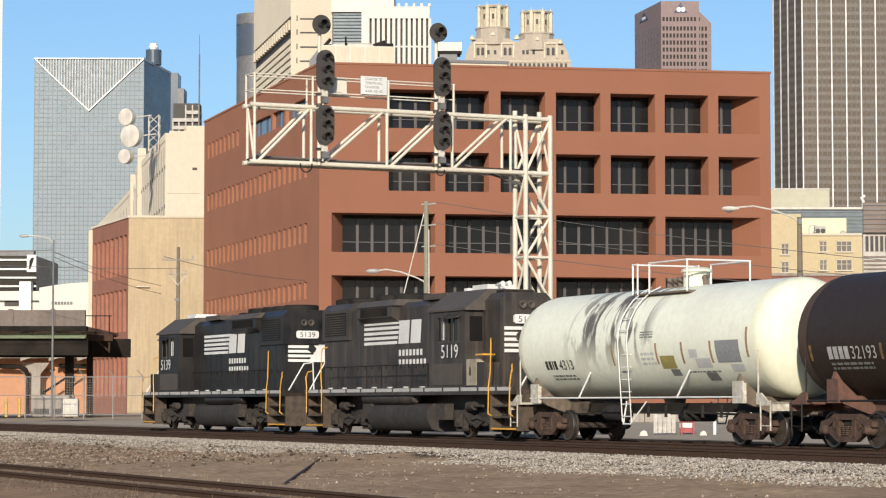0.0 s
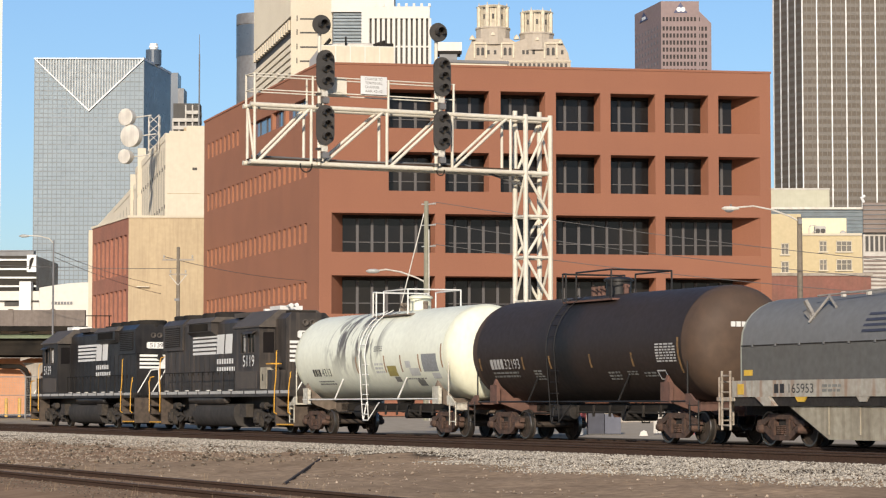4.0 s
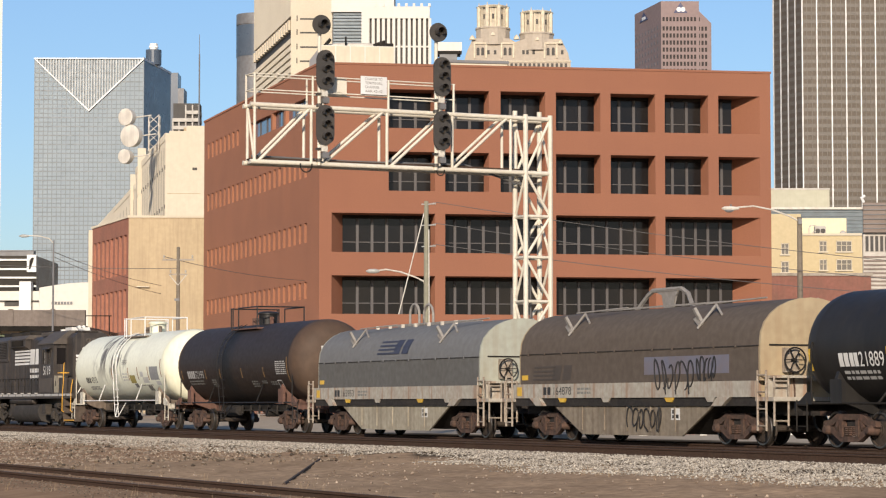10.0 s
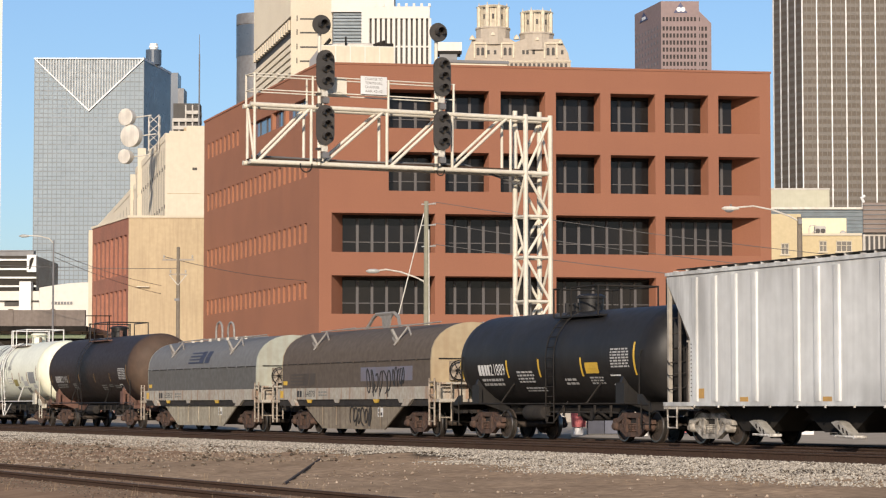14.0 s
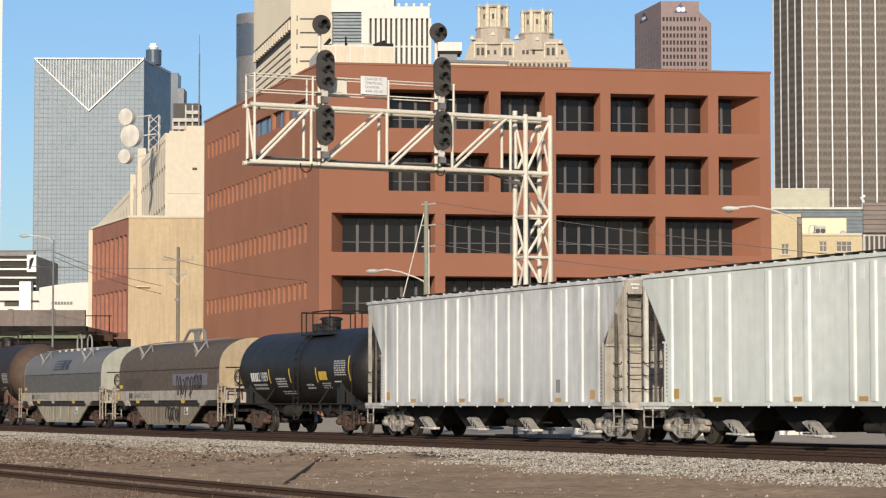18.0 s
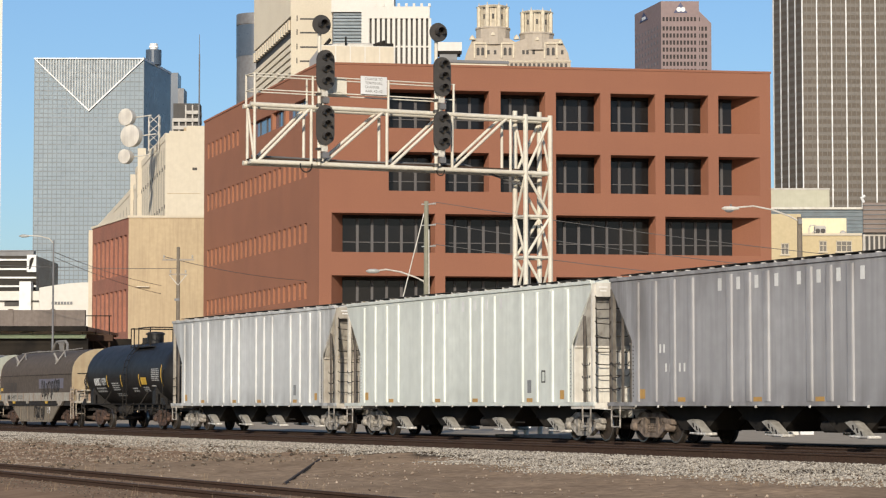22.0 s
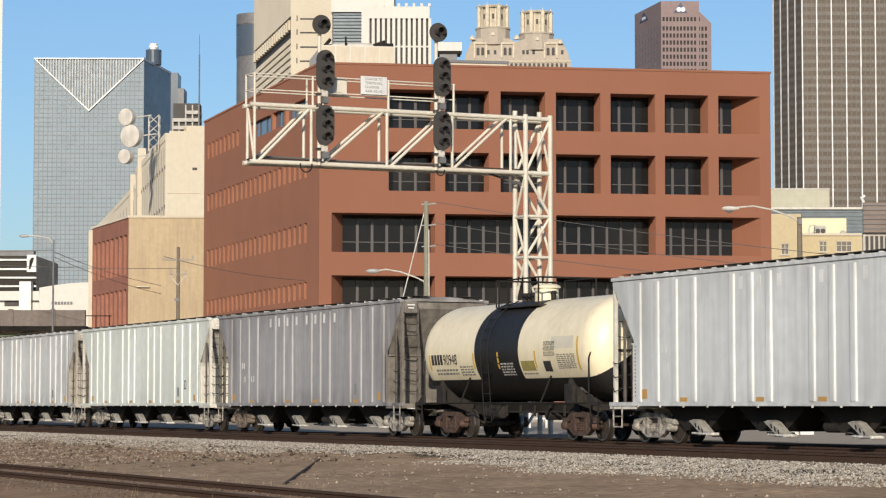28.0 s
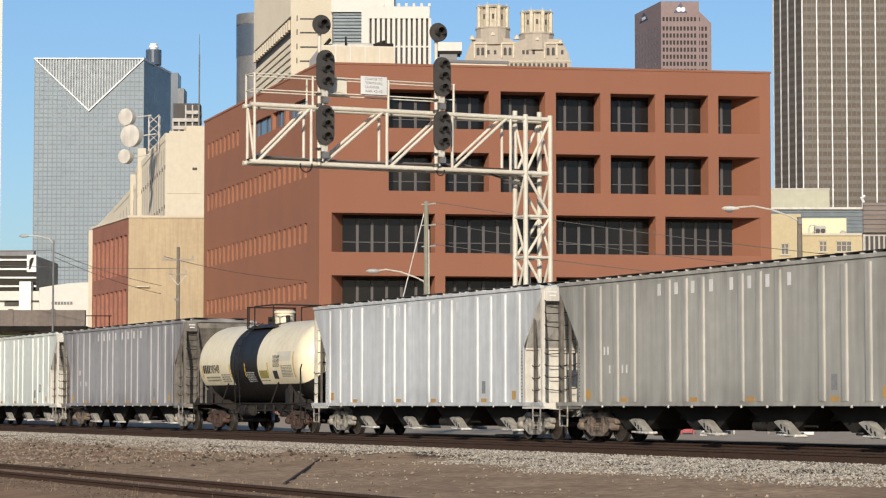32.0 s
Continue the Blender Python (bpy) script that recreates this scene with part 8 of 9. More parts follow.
def coil_car(label, middle, hood_mt, low_mt, end_mt, belly_mt, number):
    base = car("coil_car", label, "coil car", middle, 0, "coil cars")
    out = hood_outline(1.45, 1.6, 2.45, 3.64)
    part("hood", Shape().prism(out, HOOD0, HOOD1, "x"), hood_mt, base, smooth=40)
    for s in (-1, 1):
        part("hood_side", Shape().box(HOOD0, HOOD1, *sorted((s * 1.45, s * 1.462)), 1.605, 2.43), low_mt, base)
    for s in (-1, 1):
        e = HOOD1 if s > 0 else HOOD0
        part("hood_end", Shape().prism(hood_outline(1.45, 1.6, 2.45, 3.64), *sorted((e, e + s * 0.08)), "x"), end_mt, base, smooth=30)
        part("end_bead", Shape().box(*sorted((e + s * 0.08, e + s * 0.11)), -1.2, 1.2, 2.45, 2.49), M_BLACKSTEEL, base)
        part("hood_lip", Shape().box(HOOD0 - 0.02, HOOD1 + 0.02, *sorted((s * 1.45, s * 1.475)), 2.44, 2.465), M_UNDER, base)
        for x in steps(-5.8, 5.8, 12):
            part("lip_clip", Shape().box(x, x + 0.06, *sorted((s * 1.475, s * 1.495)), 2.42, 2.49), hood_mt, base)
        part("side_sill", Shape().box(-6.75, 6.75, *sorted((s * 1.47, s * 1.3)), 1.2, 1.6), M_SILL, base, "rust-streaked white side sill")
        part("lower_flange", Shape().box(-6.75, 6.75, *sorted((s * 1.42, s * 1.1)), 0.98, 1.2), M_UNDER, base)
        # lifting lugs
        for x in (-3.35, 3.85):
            part("lifting_lug", Shape().box(x - 0.05, x + 0.05, *sorted((s * 1.38, s * 1.3)), 2.92, 3.5, 0, Matrix.Rotation(radians(-s * 24), 3, "X") @ Matrix.Rotation(radians(-14), 3, "Y")).path([(x, s * 1.4, 2.95), (x + 0.35, s * 1.05, 3.55), (x + 0.75, s * 1.12, 3.28)], 0.035).rod((x - 0.1, s * 1.08, 3.58), (x + 2.3, s * 0.75, 3.66), 0.022).prism([(x - 0.3, 3.2), (x, 2.98), (x, 3.3)], *sorted((s * 1.36, s * 1.33)), "y"), M_LUG, base)
        well = [(-4.45, 1.04), (-2.6, 0.2), (2.95, 0.2), (4.65, 1.04)]
        part("side_well", Shape().prism(well, *sorted((s * 1.3, s * 1.36)), "y"), belly_mt, base, "stained cream lower side girder")
        for x in steps(-2.6, 2.6, 5):
            part("well_stiffener", Shape().box(x - 0.03, x + 0.03, *sorted((s * 1.36, s * 1.385)), 0.32, 0.98), belly_mt, base)
    part("well_floor", Shape().prism([(-4.5, 0.99), (-2.9, 0.26), (2.9, 0.26), (4.5, 0.99)], -1.3, 1.3, "y"), M_UNDER, base)
    part("deck", Shape().box(-7.5, 7.5, -0.6, 0.6, 0.75, 1.15).box(-6.6, 6.6, -1.3, 1.3, 1.2, 1.6), M_UNDER, base)
    for s in (-1, 1):
        part("end_platform", Shape().box(*sorted((s * 6.7, s * 7.55)), -1.45, 1.45, 1.1, 1.2), M_SILL, base)
        part("end_sheet", Shape().box(*sorted((s * 6.6, s * 6.67)), -1.4, 1.4, 1.2, 1.6), end_mt, base)
        part("truss_bracket", Shape().prism([(s * 5.6, 1.2), (s * 5.2, 0.98), (s * 4.7, 0.98), (s * 5.0, 1.2)], -1.52, -1.42, "y"), M_SILL, base)
        for side in (-1, 1):
            ladder("corner_ladder", M_DIRTYCREAM, base, (s * 6.85, side * 1.47), (s * 7.25, side * 1.47), 0.38, 1.85, 4, 0.024)
            ladder("end_ladder", M_DIRTYCREAM, base, (s * 7.5, side * 1.0), (s * 7.5, side * 1.4), 0.5, 1.7, 3, 0.022)
        coupler(base, s * 7.6, s)
        freight_truck(base, s * 5.15, M_TRUCKRUST)
    # brake step, rods and chain guard at the rear end
    part("brake_step", Shape().box(7.0, 7.45, -1.3, -0.2, 1.66, 1.72).box(7.0, 7.06, -1.3, -0.2, 1.2, 1.66), M_SILL, base, "rust-stained brake step")
    part("brake_rod", Shape().path([(7.15, -0.65, 1.8), (7.15, -0.6, 1.4), (7.0, -0.5, 1.0), (6.6, -0.4, 0.8)], 0.02), M_TRUCKRUST, base)
    for x in (-3.9, -1.3, 2.2, 4.3):
        part("sill_bracket", Shape().prism([(x, 1.2), (x + 0.5, 1.2), (x + 0.38, 1.08), (x + 0.12, 1.08)], -1.46, -1.42, "y"), M_YELLOWSTRIP if x in (-3.9, 2.2) else M_SILL, base)
    # hand brake at the rear end
    br = part("hand_brake", Shape().box(6.98, 7.12, -0.85, -0.45, 1.8, 2.4), M_DIRTYCREAM, base)
    wheel = Shape()
    n = 18
    ring = [(7.27, -0.65 + 0.3 * math.cos(2 * math.pi * k / n), 2.1 + 0.3 * math.sin(2 * math.pi * k / n)) for k in range(n + 1)]
    wheel.path(ring, 0.022)
    for k in range(0, n, 3):
        wheel.rod((7.22, -0.65, 2.1), ring[k], 0.014, 5)
    wheel.rod((7.1, -0.65, 2.1), (7.3, -0.65, 2.1), 0.04)
    part("brake_wheel", wheel, M_BLACKSTEEL, br)
    part("reflector", Shape().box(-6.5, -6.2, -1.476, -1.472, 1.26, 1.52), M_YELLOWSTRIP, base)
    part("warning_label", Shape().box(-6.2, -5.8, -1.468, -1.463, 1.72, 1.86), M_YELLOWSTRIP, base)
    lettering(number, 0.22, M_BLACKLETTER, base, -4.15, -1.474, 1.29, 1.08)
    for x in (-4.8, -4.54):
        part("mark_bar", Shape().box(x, x + 0.19, -1.475, -1.472, 1.29, 1.51), M_BLACKLETTER, base)
    part("print_block", small_print(Shape(), -2.7, -1.9, 1.28, 1.5, 2, flat_put(-1.472)), M_GREYSTENCIL, base)
    part("stencil_box", Shape().box(2.4, 2.85, -1.366, -1.362, 0.62, 0.92), M_MARK, base)
    part("stencil_mark", Shape().box(2.46, 2.6, -1.37, -1.366, 0.78, 0.88).box(2.65, 2.79, -1.37, -1.366, 0.66, 0.76).box(2.46, 2.6, -1.37, -1.366, 0.66, 0.74), M_BLACKLETTER, base)
    return base


def hood_point(z, lift):
    """Lateral place of the hood's near face at height z."""
    if z <= 2.45:
        return -1.462 - lift
    q = min(1.0, ((z - 2.45) / 1.19)) ** (1 / 0.85)
    return -(1.45 * math.sqrt(max(0.0, 1 - q * q))) - lift


def hood_emblem(base, mt, x0, z0, high, wide):
    """Stripes and two slanted blocks that lie on the hood's side."""
    def quad(sh, a, b, zl, zh, lean0, lean1):
        zs = steps(zl, zh, 3)
        for p, q in zip(zs, zs[1:]):
            l0, l1 = lean0 + (lean1 - lean0) * (p - zl) / (zh - zl), lean0 + (lean1 - lean0) * (q - zl) / (zh - zl)
            sh.face([(a + l0, hood_point(p, 0.012), p), (b + l0, hood_point(p, 0.012), p), (b + l1, hood_point(q, 0.012), q), (a + l1, hood_point(q, 0.012), q)])
    stripes = Shape()
    for k in range(4):
        z = z0 + high * k / 3.6
        lean = 0.3 * high * k / 3.6
        quad(stripes, x0 + lean, x0 + wide * 0.55 + lean, z, z + high * 0.13, 0.0, 0.03)
    part("emblem_stripes", stripes, mt, base)
    for a in (0.5, 0.76):
        blk = Shape()
        quad(blk, x0 + wide * a, x0 + wide * (a + 0.2), z0, z0 + high, 0.0, 0.3 * high)
        part("emblem_block", blk, mt, base)


def spray_tag(base, x0, z0, wide, high, y, n, mt):
    """Spray-paint scrawl: tall loops and hooks in plain strokes of uneven size."""
    for k in range(n):
        cx = x0 + wide * (k + 0.5) / n
        w, h = wide / n * random.uniform(0.3, 0.55), high * random.uniform(0.35, 0.5)
        cz = z0 + high * 0.5 + random.uniform(-0.1, 0.1) * high
        a0, turns, lean = random.uniform(0, 6.28), random.uniform(3.6, 6.6), random.uniform(-0.25, 0.35)
        sh = Shape()
        pts = []
        for j in range(13):
            a = a0 + turns * j / 12
            u, v = math.cos(a), math.sin(a)
            pts.append((cx + w * u + lean * h * v, y - 0.004, cz + h * v * (1 - 0.25 * u)))
        if k % 2:
            pts.append((cx + random.uniform(-1, 1) * w, y - 0.004, z0 - 0.08 * high))
        sh.path(pts, 0.02, 4)
        part("paint_stroke", sh, mt, base)


c = coil_car("grey hooded coil car with rust-streaked white sill", -105.05, M_HOODGREY, M_HOODLOW, M_HOODEND, M_BELLY, "165953")
hood_emblem(c, M_LOGO_BLUE, -1.1, 2.66, 0.46, 2.65)
for x in (-0.6,):
    for y in (-0.3, 0.2):
        ring = [(x + 0.38 * math.cos(radians(a)), y, 3.98 + 0.36 * math.sin(radians(a))) for a in steps(0, 180, 9)]
        part("top_hoop", Shape().path([(x + 0.38, y, 3.62), *ring, (x - 0.38, y, 3.62)], 0.045, 8), M_LUG, c, smooth=60)
part("roof_rib", Shape().box(-3.4, 3.4, -0.33, -0.28, 3.64, 3.7).box(-3.4, 3.4, 0.28, 0.33, 3.64, 3.7), M_LUG, c)
for x in steps(-3.2, 3.2, 7):
    part("roof_clip", Shape().box(x, x + 0.08, -0.6, -0.5, 3.56, 3.68), M_GALV, c)
c = coil_car("dull brown hooded coil car with black graffiti", -88.98, M_HOODBROWN, M_HOODBROWN, M_HOODENDTAN, M_BELLYBROWN, "164878")
hood_emblem(c, M_LOGO_DARK, -5.5, 1.7, 0.42, 2.5)
part("top_hoop", Shape().path([(-2.1, 0, 3.5), (-1.3, 0, 4.0), (-1.0, 0, 4.13), (0.6, 0, 4.13), (0.95, 0, 3.98), (1.6, -0.2, 3.5)], 0.065), M_LUG, c, "grey arched lifting bar")
part("hoop_web", Shape().prism([(-0.9, 4.13), (0.55, 4.13), (0.3, 3.95), (0.15, 3.6), (-0.35, 3.6), (-0.45, 3.98)], -0.03, 0.03, "y"), M_LUG, c)
part("roof_rib", Shape().box(-3.4, 3.4, -0.33, -0.28, 3.64, 3.69), M_LUG, c)
part("paint_patch", Shape().box(1.15, 5.5, -1.468, -1.463, 1.8, 2.26), M_SPRAYBLUE, c, "faded blue and red sprayed patch")
spray_tag(c, 1.7, 1.35, 2.1, 0.85, -1.48, 6, M_SPRAY)
spray_tag(c, 3.9, 1.66, 1.0, 0.56, -1.475, 5, M_SPRAY)
spray_tag(c, 0.05, 0.36, 1.9, 0.62, -1.39, 6, M_SPRAY)

# ---- covered hoppers ----
BAYS = (-5.48, -1.83, 1.83, 5.48)


RIBS = [s * x for s in (-1, 1) for x in (0.95, 1.8, 2.68, 4.57, 5.52, 6.5, 7.46)]


def bent_rung(a, b, z):
    """A grab iron bowed downwards between two stiles."""
    (x0, y0), (x1, y1) = a, b
    u = [(x0 + (x1 - x0) * k, y0 + (y1 - y0) * k) for k in (0.12, 0.88)]
    return [(x0, y0, z + 0.05), (*u[0], z), (*u[1], z + random.uniform(-0.03, 0.03)), (x1, y1, z + 0.06)]


def hopper_car(label, middle, paint, end_mt, mark, name_at, number_bars):
    base = car("hopper_car", label, "hopper car", middle, 0, "covered hopper cars")
    # side sheets, cut away above the trucks at both ends
    out = [(-7.75, 1.02), (7.75, 1.02), (7.75, 2.7), (8.75, 3.97), (8.93, 4.2), (8.93, 4.36), (-8.93, 4.36), (-8.93, 4.2), (-8.75, 3.97), (-7.75, 2.7)]
    for s in (-1, 1):
        part("side_sheet", Shape().prism(out, *sorted((s * 1.5, s * 1.54)), "y"), paint, base)
        part("side_sill", Shape().box(-9.1, 9.1, *sorted((s * 1.46, s * 1.57)), 0.98, 1.08), paint, base)
        part("top_chord", Shape().box(-8.95, 8.95, *sorted((s * 1.44, s * 1.585)), 4.33, 4.42), paint, base)
        for x in RIBS:
            rib = [(x - 0.14, s * 1.541), (x - 0.115, s * 1.58), (x - 0.07, s * 1.59), (x + 0.07, s * 1.59), (x + 0.115, s * 1.58), (x + 0.14, s * 1.541)]
            part("side_rib", Shape().prism(rib, 1.09, 4.24, "z"), paint, base)
        for x in (-7.68, 7.68):
            rivets = Shape()
            for z in steps(1.25, 2.55, 14):
                rivets.lathe([(-0.012, 0.0), (-0.01, 0.016), (0.0, 0.022)] if s < 0 else [(0.012, 0.0), (0.01, 0.016), (0.0, 0.022)], 6, "y", (x, s * 1.54, z))
            part("rivet_row", rivets, M_UNDER, base)
        for x in np.arange(-7.5, 7.6, 1.21):
            part("tie_lug", Shape().box(x, x + 0.05, *sorted((s * 1.57, s * 1.6)), 0.94, 1.0), M_GATE, base)
        for x in (-5.29, -1.58, 1.18, 4.9):
            part("reflector", Shape().box(x, x + 0.38, *sorted((s * 1.545, s * 1.549)), 1.09, 1.2), M_HOPPERMARK, base)
        for x in (-7.3, 7.03):
            part("corner_reflector", Shape().box(x, x + 0.27, *sorted((s * 1.545, s * 1.549)), 1.17, 1.42), M_HOPPERMARK, base)
        if s < 0:
            part("stencil_panel", Shape().box(4.95, 5.2, -1.547, -1.543, 1.35, 1.72), M_STENCILPANEL, base)
    # roof, running boards and hatches
    part("roof", Shape().prism([(-1.5, 4.36), (1.5, 4.36), (1.0, 4.47), (0.0, 4.52), (-1.0, 4.47)], -8.93, 8.93, "x"), paint, base, smooth=30)
    for s in (-1, 1):
        part("running_board", Shape().box(-9.1, 9.1, *sorted((s * 1.15, s * 0.6)), 4.515, 4.535), M_UNDER, base)
        for x in steps(-8.6, 8.6, 15):
            part("board_bracket", Shape().box(x, x + 0.05, *sorted((s * 1.53, s * 1.4)), 4.42, 4.455).box(x, x + 0.04, *sorted((s * 1.16, s * 0.7)), 4.46, 4.514), M_GATE, base)
    part("loading_hatch", Shape().box(-8.0, 8.0, -0.35, 0.35, 4.5, 4.56), M_UNDER, base)
    # slope sheets, bulkheads and end framing
    for s in (-1, 1):
        slope = [(s * 8.86, 4.33), (s * 8.86, 4.12), (s * 7.86, 2.62), (s * 7.8, 2.62), (s * 8.7, 4.33)]
        # the front sheet's shade is put into its darker, grimy colour
        part("slope_sheet", Shape().prism(slope, -1.495, 1.495, "y"), M_ENDGRIMESHADE if s < 0 else M_SLOPE if end_mt is M_ENDPALE else end_mt, base, "grimy sloping end sheet")
        part("bulkhead", Shape().box(*sorted((s * 7.8, s * 7.86)), -1.52, 1.52, 1.05, 2.62), end_mt, base, "pale lower end panel")
        part("bulkhead_cap", Shape().box(*sorted((s * 7.8, s * 7.93)), -1.53, 1.53, 2.6, 2.65), end_mt, base)
        for y in (-1.05, -0.35, 0.35, 1.05):
            part("bulkhead_rib", Shape().box(*sorted((s * 7.86, s * 7.91)), y - 0.04, y + 0.04, 1.05, 2.6), end_mt, base)
        for y in (-1.47, 1.47):
            part("corner_post", Shape().box(*sorted((s * 8.86, s * 8.95)), y - 0.05, y + 0.05, 1.08, 4.34), end_mt, base)
            part("inner_post", Shape().box(*sorted((s * 8.36, s * 8.42)), y - 0.03, y + 0.03, 1.08, 3.5), M_ENDGRIMESHADE, base)
        for y in (-0.93, 0.93):
            part("end_post", Shape().box(*sorted((s * 8.88, s * 8.94)), y - 0.03, y + 0.03, 1.08, 4.2), M_ENDGRIMESHADE, base)
        part("end_sill", Shape().box(*sorted((s * 7.7, s * 9.12)), -1.54, 1.54, 0.9, 1.06).box(*sorted((s * 7.6, s * 9.1)), -0.35, 0.35, 0.66, 0.95), end_mt, base)
        plate = part("end_plate", Shape().box(*sorted((s * 8.95, s * 8.99)), -1.42, -0.98, 3.98, 4.36), end_mt, base)
        part("plate_print", Shape().box(*sorted((s * 8.992, s * 8.995)), -1.33, -1.07, 4.22, 4.26).box(*sorted((s * 8.992, s * 8.995)), -1.3, -1.1, 4.12, 4.16), M_MARK, plate)
        for side in (-1, 1):
            for z in (1.45, 1.8, 2.12, 2.45, 2.85, 3.25, 3.62, 3.95):
                part("end_grab_iron", Shape().path(bent_rung((s * 8.98, side * 1.45), (s * 8.98, side * 0.95), z), 0.014, 5), M_UNDER, base)
            for z in (1.4, 1.75, 2.1):
                part("side_grab_iron", Shape().path(bent_rung((s * 8.4, side * 1.56), (s * 8.88, side * 1.56), z), 0.014, 5), M_UNDER, base)
            part("stirrup", Shape().path([(s * 8.4, side * 1.55, 1.0), (s * 8.42, side * 1.55, 0.42), (s * 8.88, side * 1.55, 0.42), (s * 8.9, side * 1.55, 1.0)], 0.024).rod((s * 8.41, side * 1.55, 0.7), (s * 8.89, side * 1.55, 0.7), 0.018, 6), M_TRUCKPALE, base)
        part("cut_lever", Shape().path([(s * 9.15, -1.4, 0.9), (s * 9.2, -0.5, 0.86), (s * 9.25, -0.15, 0.98)], 0.018), M_GATE, base)
        coupler(base, s * 9.15, s, M_TRUCKPALE)
        freight_truck(base, s * 7.55, M_TRUCKTAN if end_mt is M_ENDDARK and s < 0 else M_TRUCKPALE)
    part("brake_housing", Shape().box(8.97, 9.12, -0.75, -0.35, 2.0, 2.5), end_mt, base)
    part("center_sill", Shape().box(-8.2, 8.2, -0.28, 0.28, 0.62, 1.0), M_UNDER, base)
    # hopper pockets with outlet gates and their pale chutes
    for b in BAYS:
        for s in (-1, 1):
            y0, y1 = sorted((s * 0.02, s * 0.95))
            # the deep shade under the car is put into the pockets' black colour
            part("hopper_pocket", Shape().prism([(b - 1.75, 1.04), (b + 1.75, 1.04), (b + 0.6, 0.36), (b - 0.6, 0.36)], y0, y1, "y"), M_BLACKSTEEL, base)
            yo, g = s * 1.12, b + 0.62
            gate = part("outlet_gate", Shape().box(g + 0.0, g + 0.55, yo - 0.14, yo + 0.14, 0.24, 0.275), M_GATE, base, "white dusted outlet gate")
            part("chute", Shape().prism([(g - 0.5, 0.6), (g - 0.3, 0.64), (g - 0.12, 0.6), (g + 0.38, 0.29), (g + 0.06, 0.28)], yo - 0.13, yo + 0.13, "y"), M_CHUTE, gate)
            for k in (0.18, 0.4, 0.62):
                part("chute_rib", Shape().prism([(g - 0.34 + 0.75 * k, 0.6 - 0.32 * k), (g - 0.29 + 0.75 * k, 0.61 - 0.32 * k), (g - 0.24 + 0.75 * k, 0.5 - 0.32 * k), (g - 0.29 + 0.75 * k, 0.49 - 0.32 * k)], yo - 0.14, yo - 0.12, "y"), M_UNDER, gate)
            part("gate_shaft", Shape().rod((g - 0.2, yo - 0.2, 0.29), (g + 0.62, yo - 0.2, 0.27), 0.028).rod((g + 0.6, yo - 0.24, 0.27), (g + 0.6, yo + 0.1, 0.27), 0.04), M_GATE, gate)
    part("brake_cylinder", Shape().lathe([(0.4, 0.0), (0.45, 0.15), (1.2, 0.15), (1.25, 0.0)], 14, "x", (0, -0.8, 0.5)).rod((1.2, -0.8, 0.5), (3.2, -0.8, 0.5), 0.035), M_UNDER, base, smooth=40)
    # name across the top, owner's mark and number near the front
    for x in name_at:
        part("letter_bar", Shape().box(x - 0.085, x + 0.085, -1.546, -1.542, 3.85, 4.16), mark, base)
    for k in range(number_bars):
        row = 3 if k < 3 else 0
        x, z = (-6.45 + 0.2 * k, 2.36) if row else (-5.95 + 0.24 * (k - 3), 1.86)
        part("number_bar", Shape().box(x, x + 0.08, -1.546, -1.542, z, z + 0.22), mark, base)
    return base


M_GATE = material("white_dusted_steel", (0.78, 0.76, 0.71), (0.3, 0.275, 0.24), 0.85, grain=9.0, blotch=3.0, bump=0.2, dirt=(0.03, 0.025, 0.02))
M_CHUTE = material("pale_dusty_chute", (0.42, 0.4, 0.36), (0.25, 0.235, 0.205), 0.85, grain=6.0, blotch=2.0, bump=0.15, streak=0.3, dirt=(0.06, 0.05, 0.04))
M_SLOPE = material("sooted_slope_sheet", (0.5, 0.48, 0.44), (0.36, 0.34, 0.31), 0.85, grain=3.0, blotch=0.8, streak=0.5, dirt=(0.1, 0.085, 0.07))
M_HOPPERMARK = material("faded_orange_reflector", (0.62, 0.34, 0.08), (0.5, 0.3, 0.1), 0.6, grain=8.0, bump=0.0)
M_ENDTAN = material("dusty_tan_end_panel", (0.5, 0.46, 0.39), (0.36, 0.32, 0.265), 0.85, grain=4.0, blotch=0.9, streak=0.5, dirt=(0.12, 0.1, 0.08))
M_ENDDARK = material("sooted_grey_end_panel", (0.25, 0.225, 0.19), (0.13, 0.113, 0.093), 0.85, grain=4.0, blotch=1.1, streak=0.5, dirt=(0.06, 0.05, 0.04))
M_GHOST = material("ghosted_lettering", (0.8, 0.8, 0.77), (0.7, 0.7, 0.67), 0.7, grain=3.0, blotch=1.0, bump=0.0)
SPREAD = (-3.16, -2.27, -1.41, -0.5, 0.5, 1.35, 2.19, 3.17)
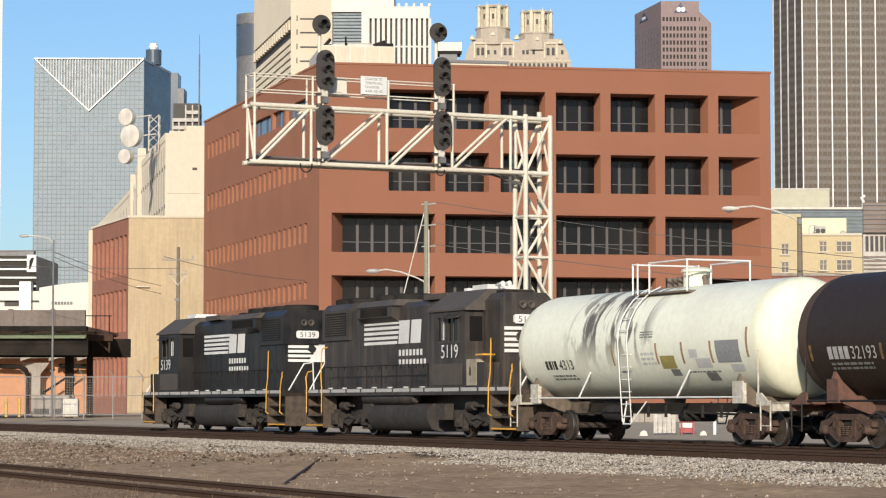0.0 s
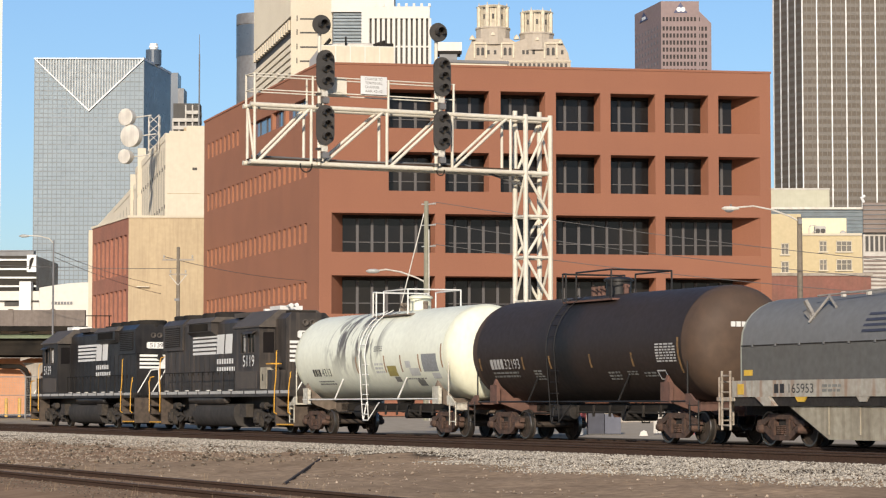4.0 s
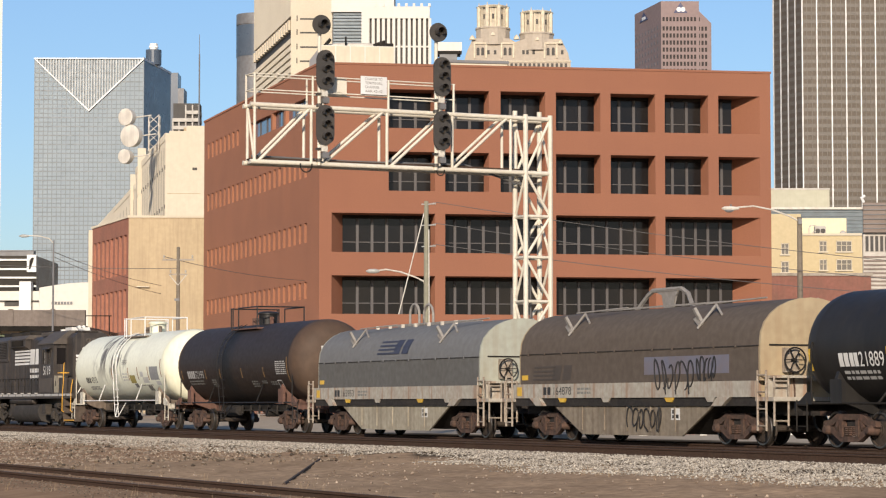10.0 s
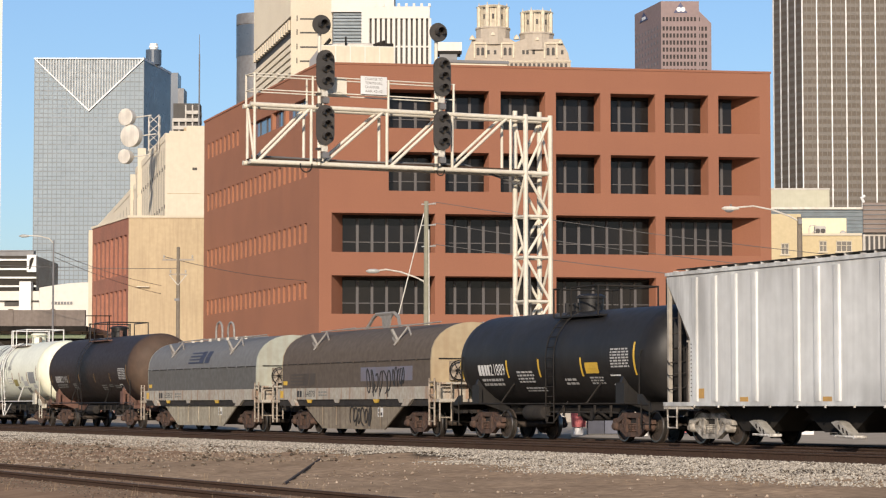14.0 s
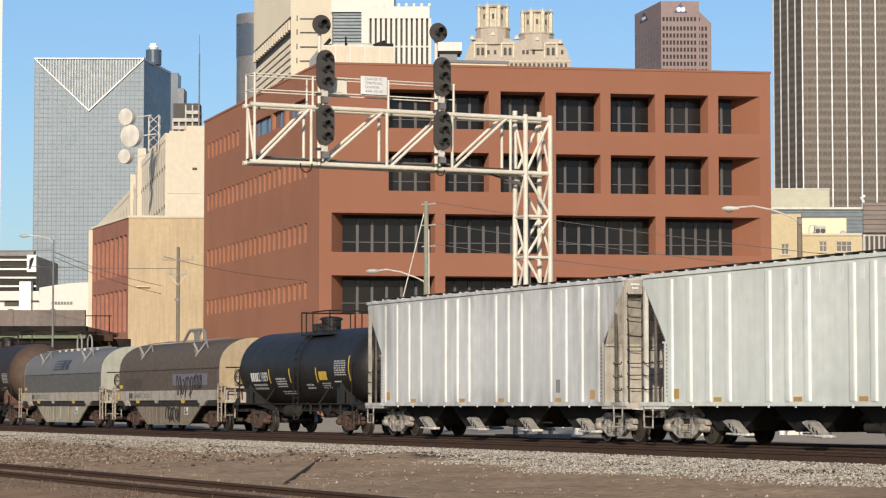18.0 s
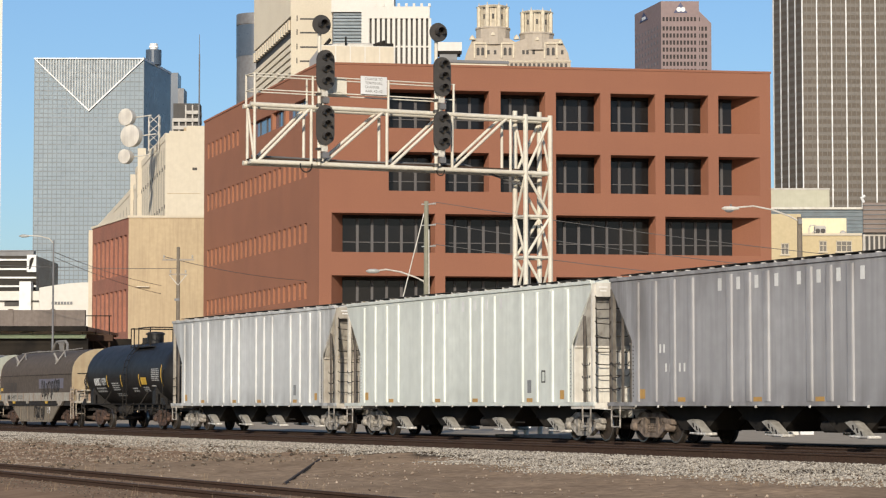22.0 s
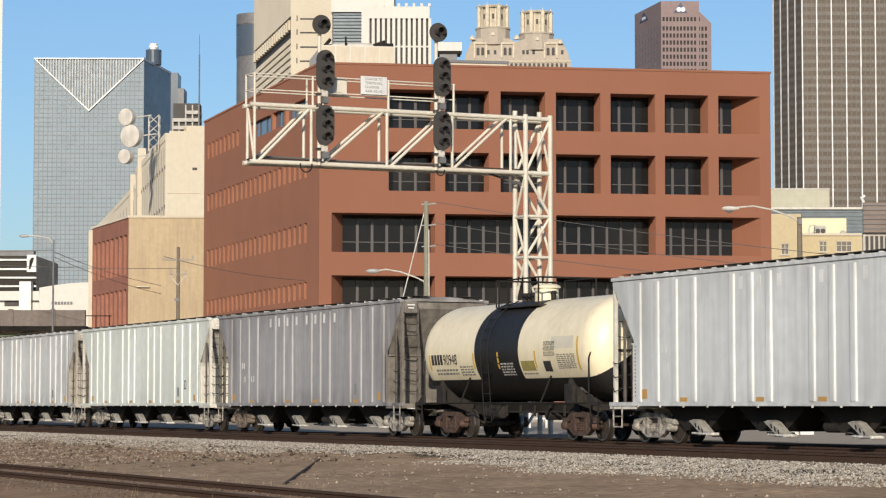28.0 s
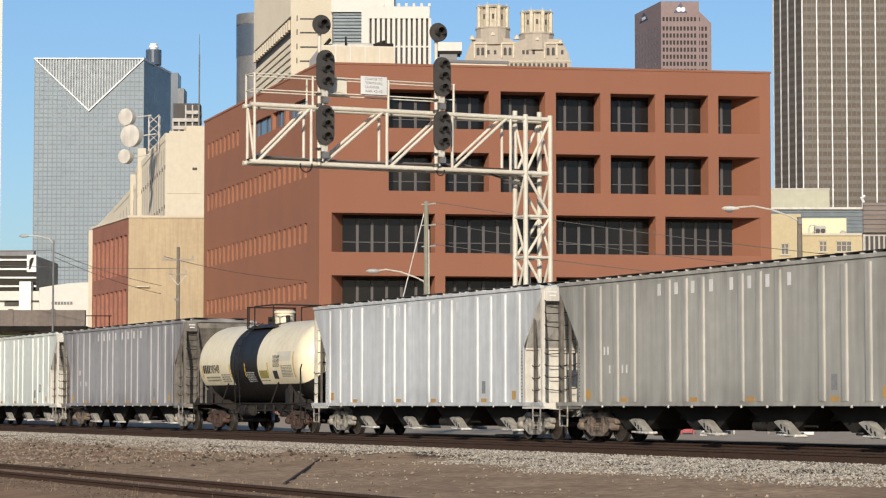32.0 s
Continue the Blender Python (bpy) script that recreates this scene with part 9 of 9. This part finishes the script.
hopper_car("light grey ribbed covered hopper with smudged sides", -57.85, hopper_paint("light_grey_hopper", (0.72, 0.725, 0.7), 0.3, 0.7), M_ENDTAN, M_FADED, (), 0)
c = hopper_car("pale greenish grey ribbed covered hopper, worn lettering", -38.87, hopper_paint("pale_green_grey_hopper", (0.805, 0.835, 0.76), 0.2, 0.25), M_ENDPALE, M_GHOST, SPREAD[2:], 0)
part("stencil_frame", Shape().box(5.86, 6.1, -1.547, -1.543, 1.64, 1.68).box(5.86, 6.1, -1.547, -1.543, 1.95, 1.99).box(5.86, 5.9, -1.547, -1.543, 1.68, 1.95).box(6.06, 6.1, -1.547, -1.543, 1.68, 1.95), M_BLACKLETTER, c)
hopper_car("dark weathered grey covered hopper with white lettering", -19.87, hopper_paint("dark_grey_hopper", (0.42, 0.41, 0.41), 0.5, 0.85), M_ENDDARK, M_MARK, SPREAD, 8)
c = hopper_car("light blue-grey covered hopper with faded lettering", 12.5, hopper_paint("blue_grey_hopper", (0.74, 0.755, 0.745), 0.4, 0.45), M_ENDPALE, M_GHOST, (SPREAD[1], SPREAD[2], SPREAD[3], SPREAD[5], SPREAD[7]), 4)
part("stencil_panel", Shape().box(-5.68, -5.42, -1.547, -1.543, 1.45, 1.85), M_STENCILPANEL, c)
hopper_car("dusty olive grey covered hopper with white lettering", 31.5, hopper_paint("olive_grey_hopper", (0.48, 0.46, 0.405), 0.5, 0.7), M_ENDDARK, M_MARK, SPREAD, 8)

# ---- movement ----


def travel(t):
    """Metres that the train has gone by t seconds, counted from 16 s; it gathers speed gently."""
    u = t / 16 - 1
    return 80.99 * u + 4.477 * u * u


def motions():
    for ob, (at16, turn) in CARS.items():
        walk(ob, [(t, TRACK @ pose(at16 - travel(t), MAIN, 0, 0, 0, turn)) for t in range(0, 33)])
    times = [k / 10 for k in range(321)]
    rolled = [travel(t) for t in times]
    for ob, x, radius, sense in WHEELS:
        walk(ob, [(t, pose(x, 0, radius, 0, -sense * math.degrees(s / radius), 0)) for t, s in zip(times, rolled)])


motions()
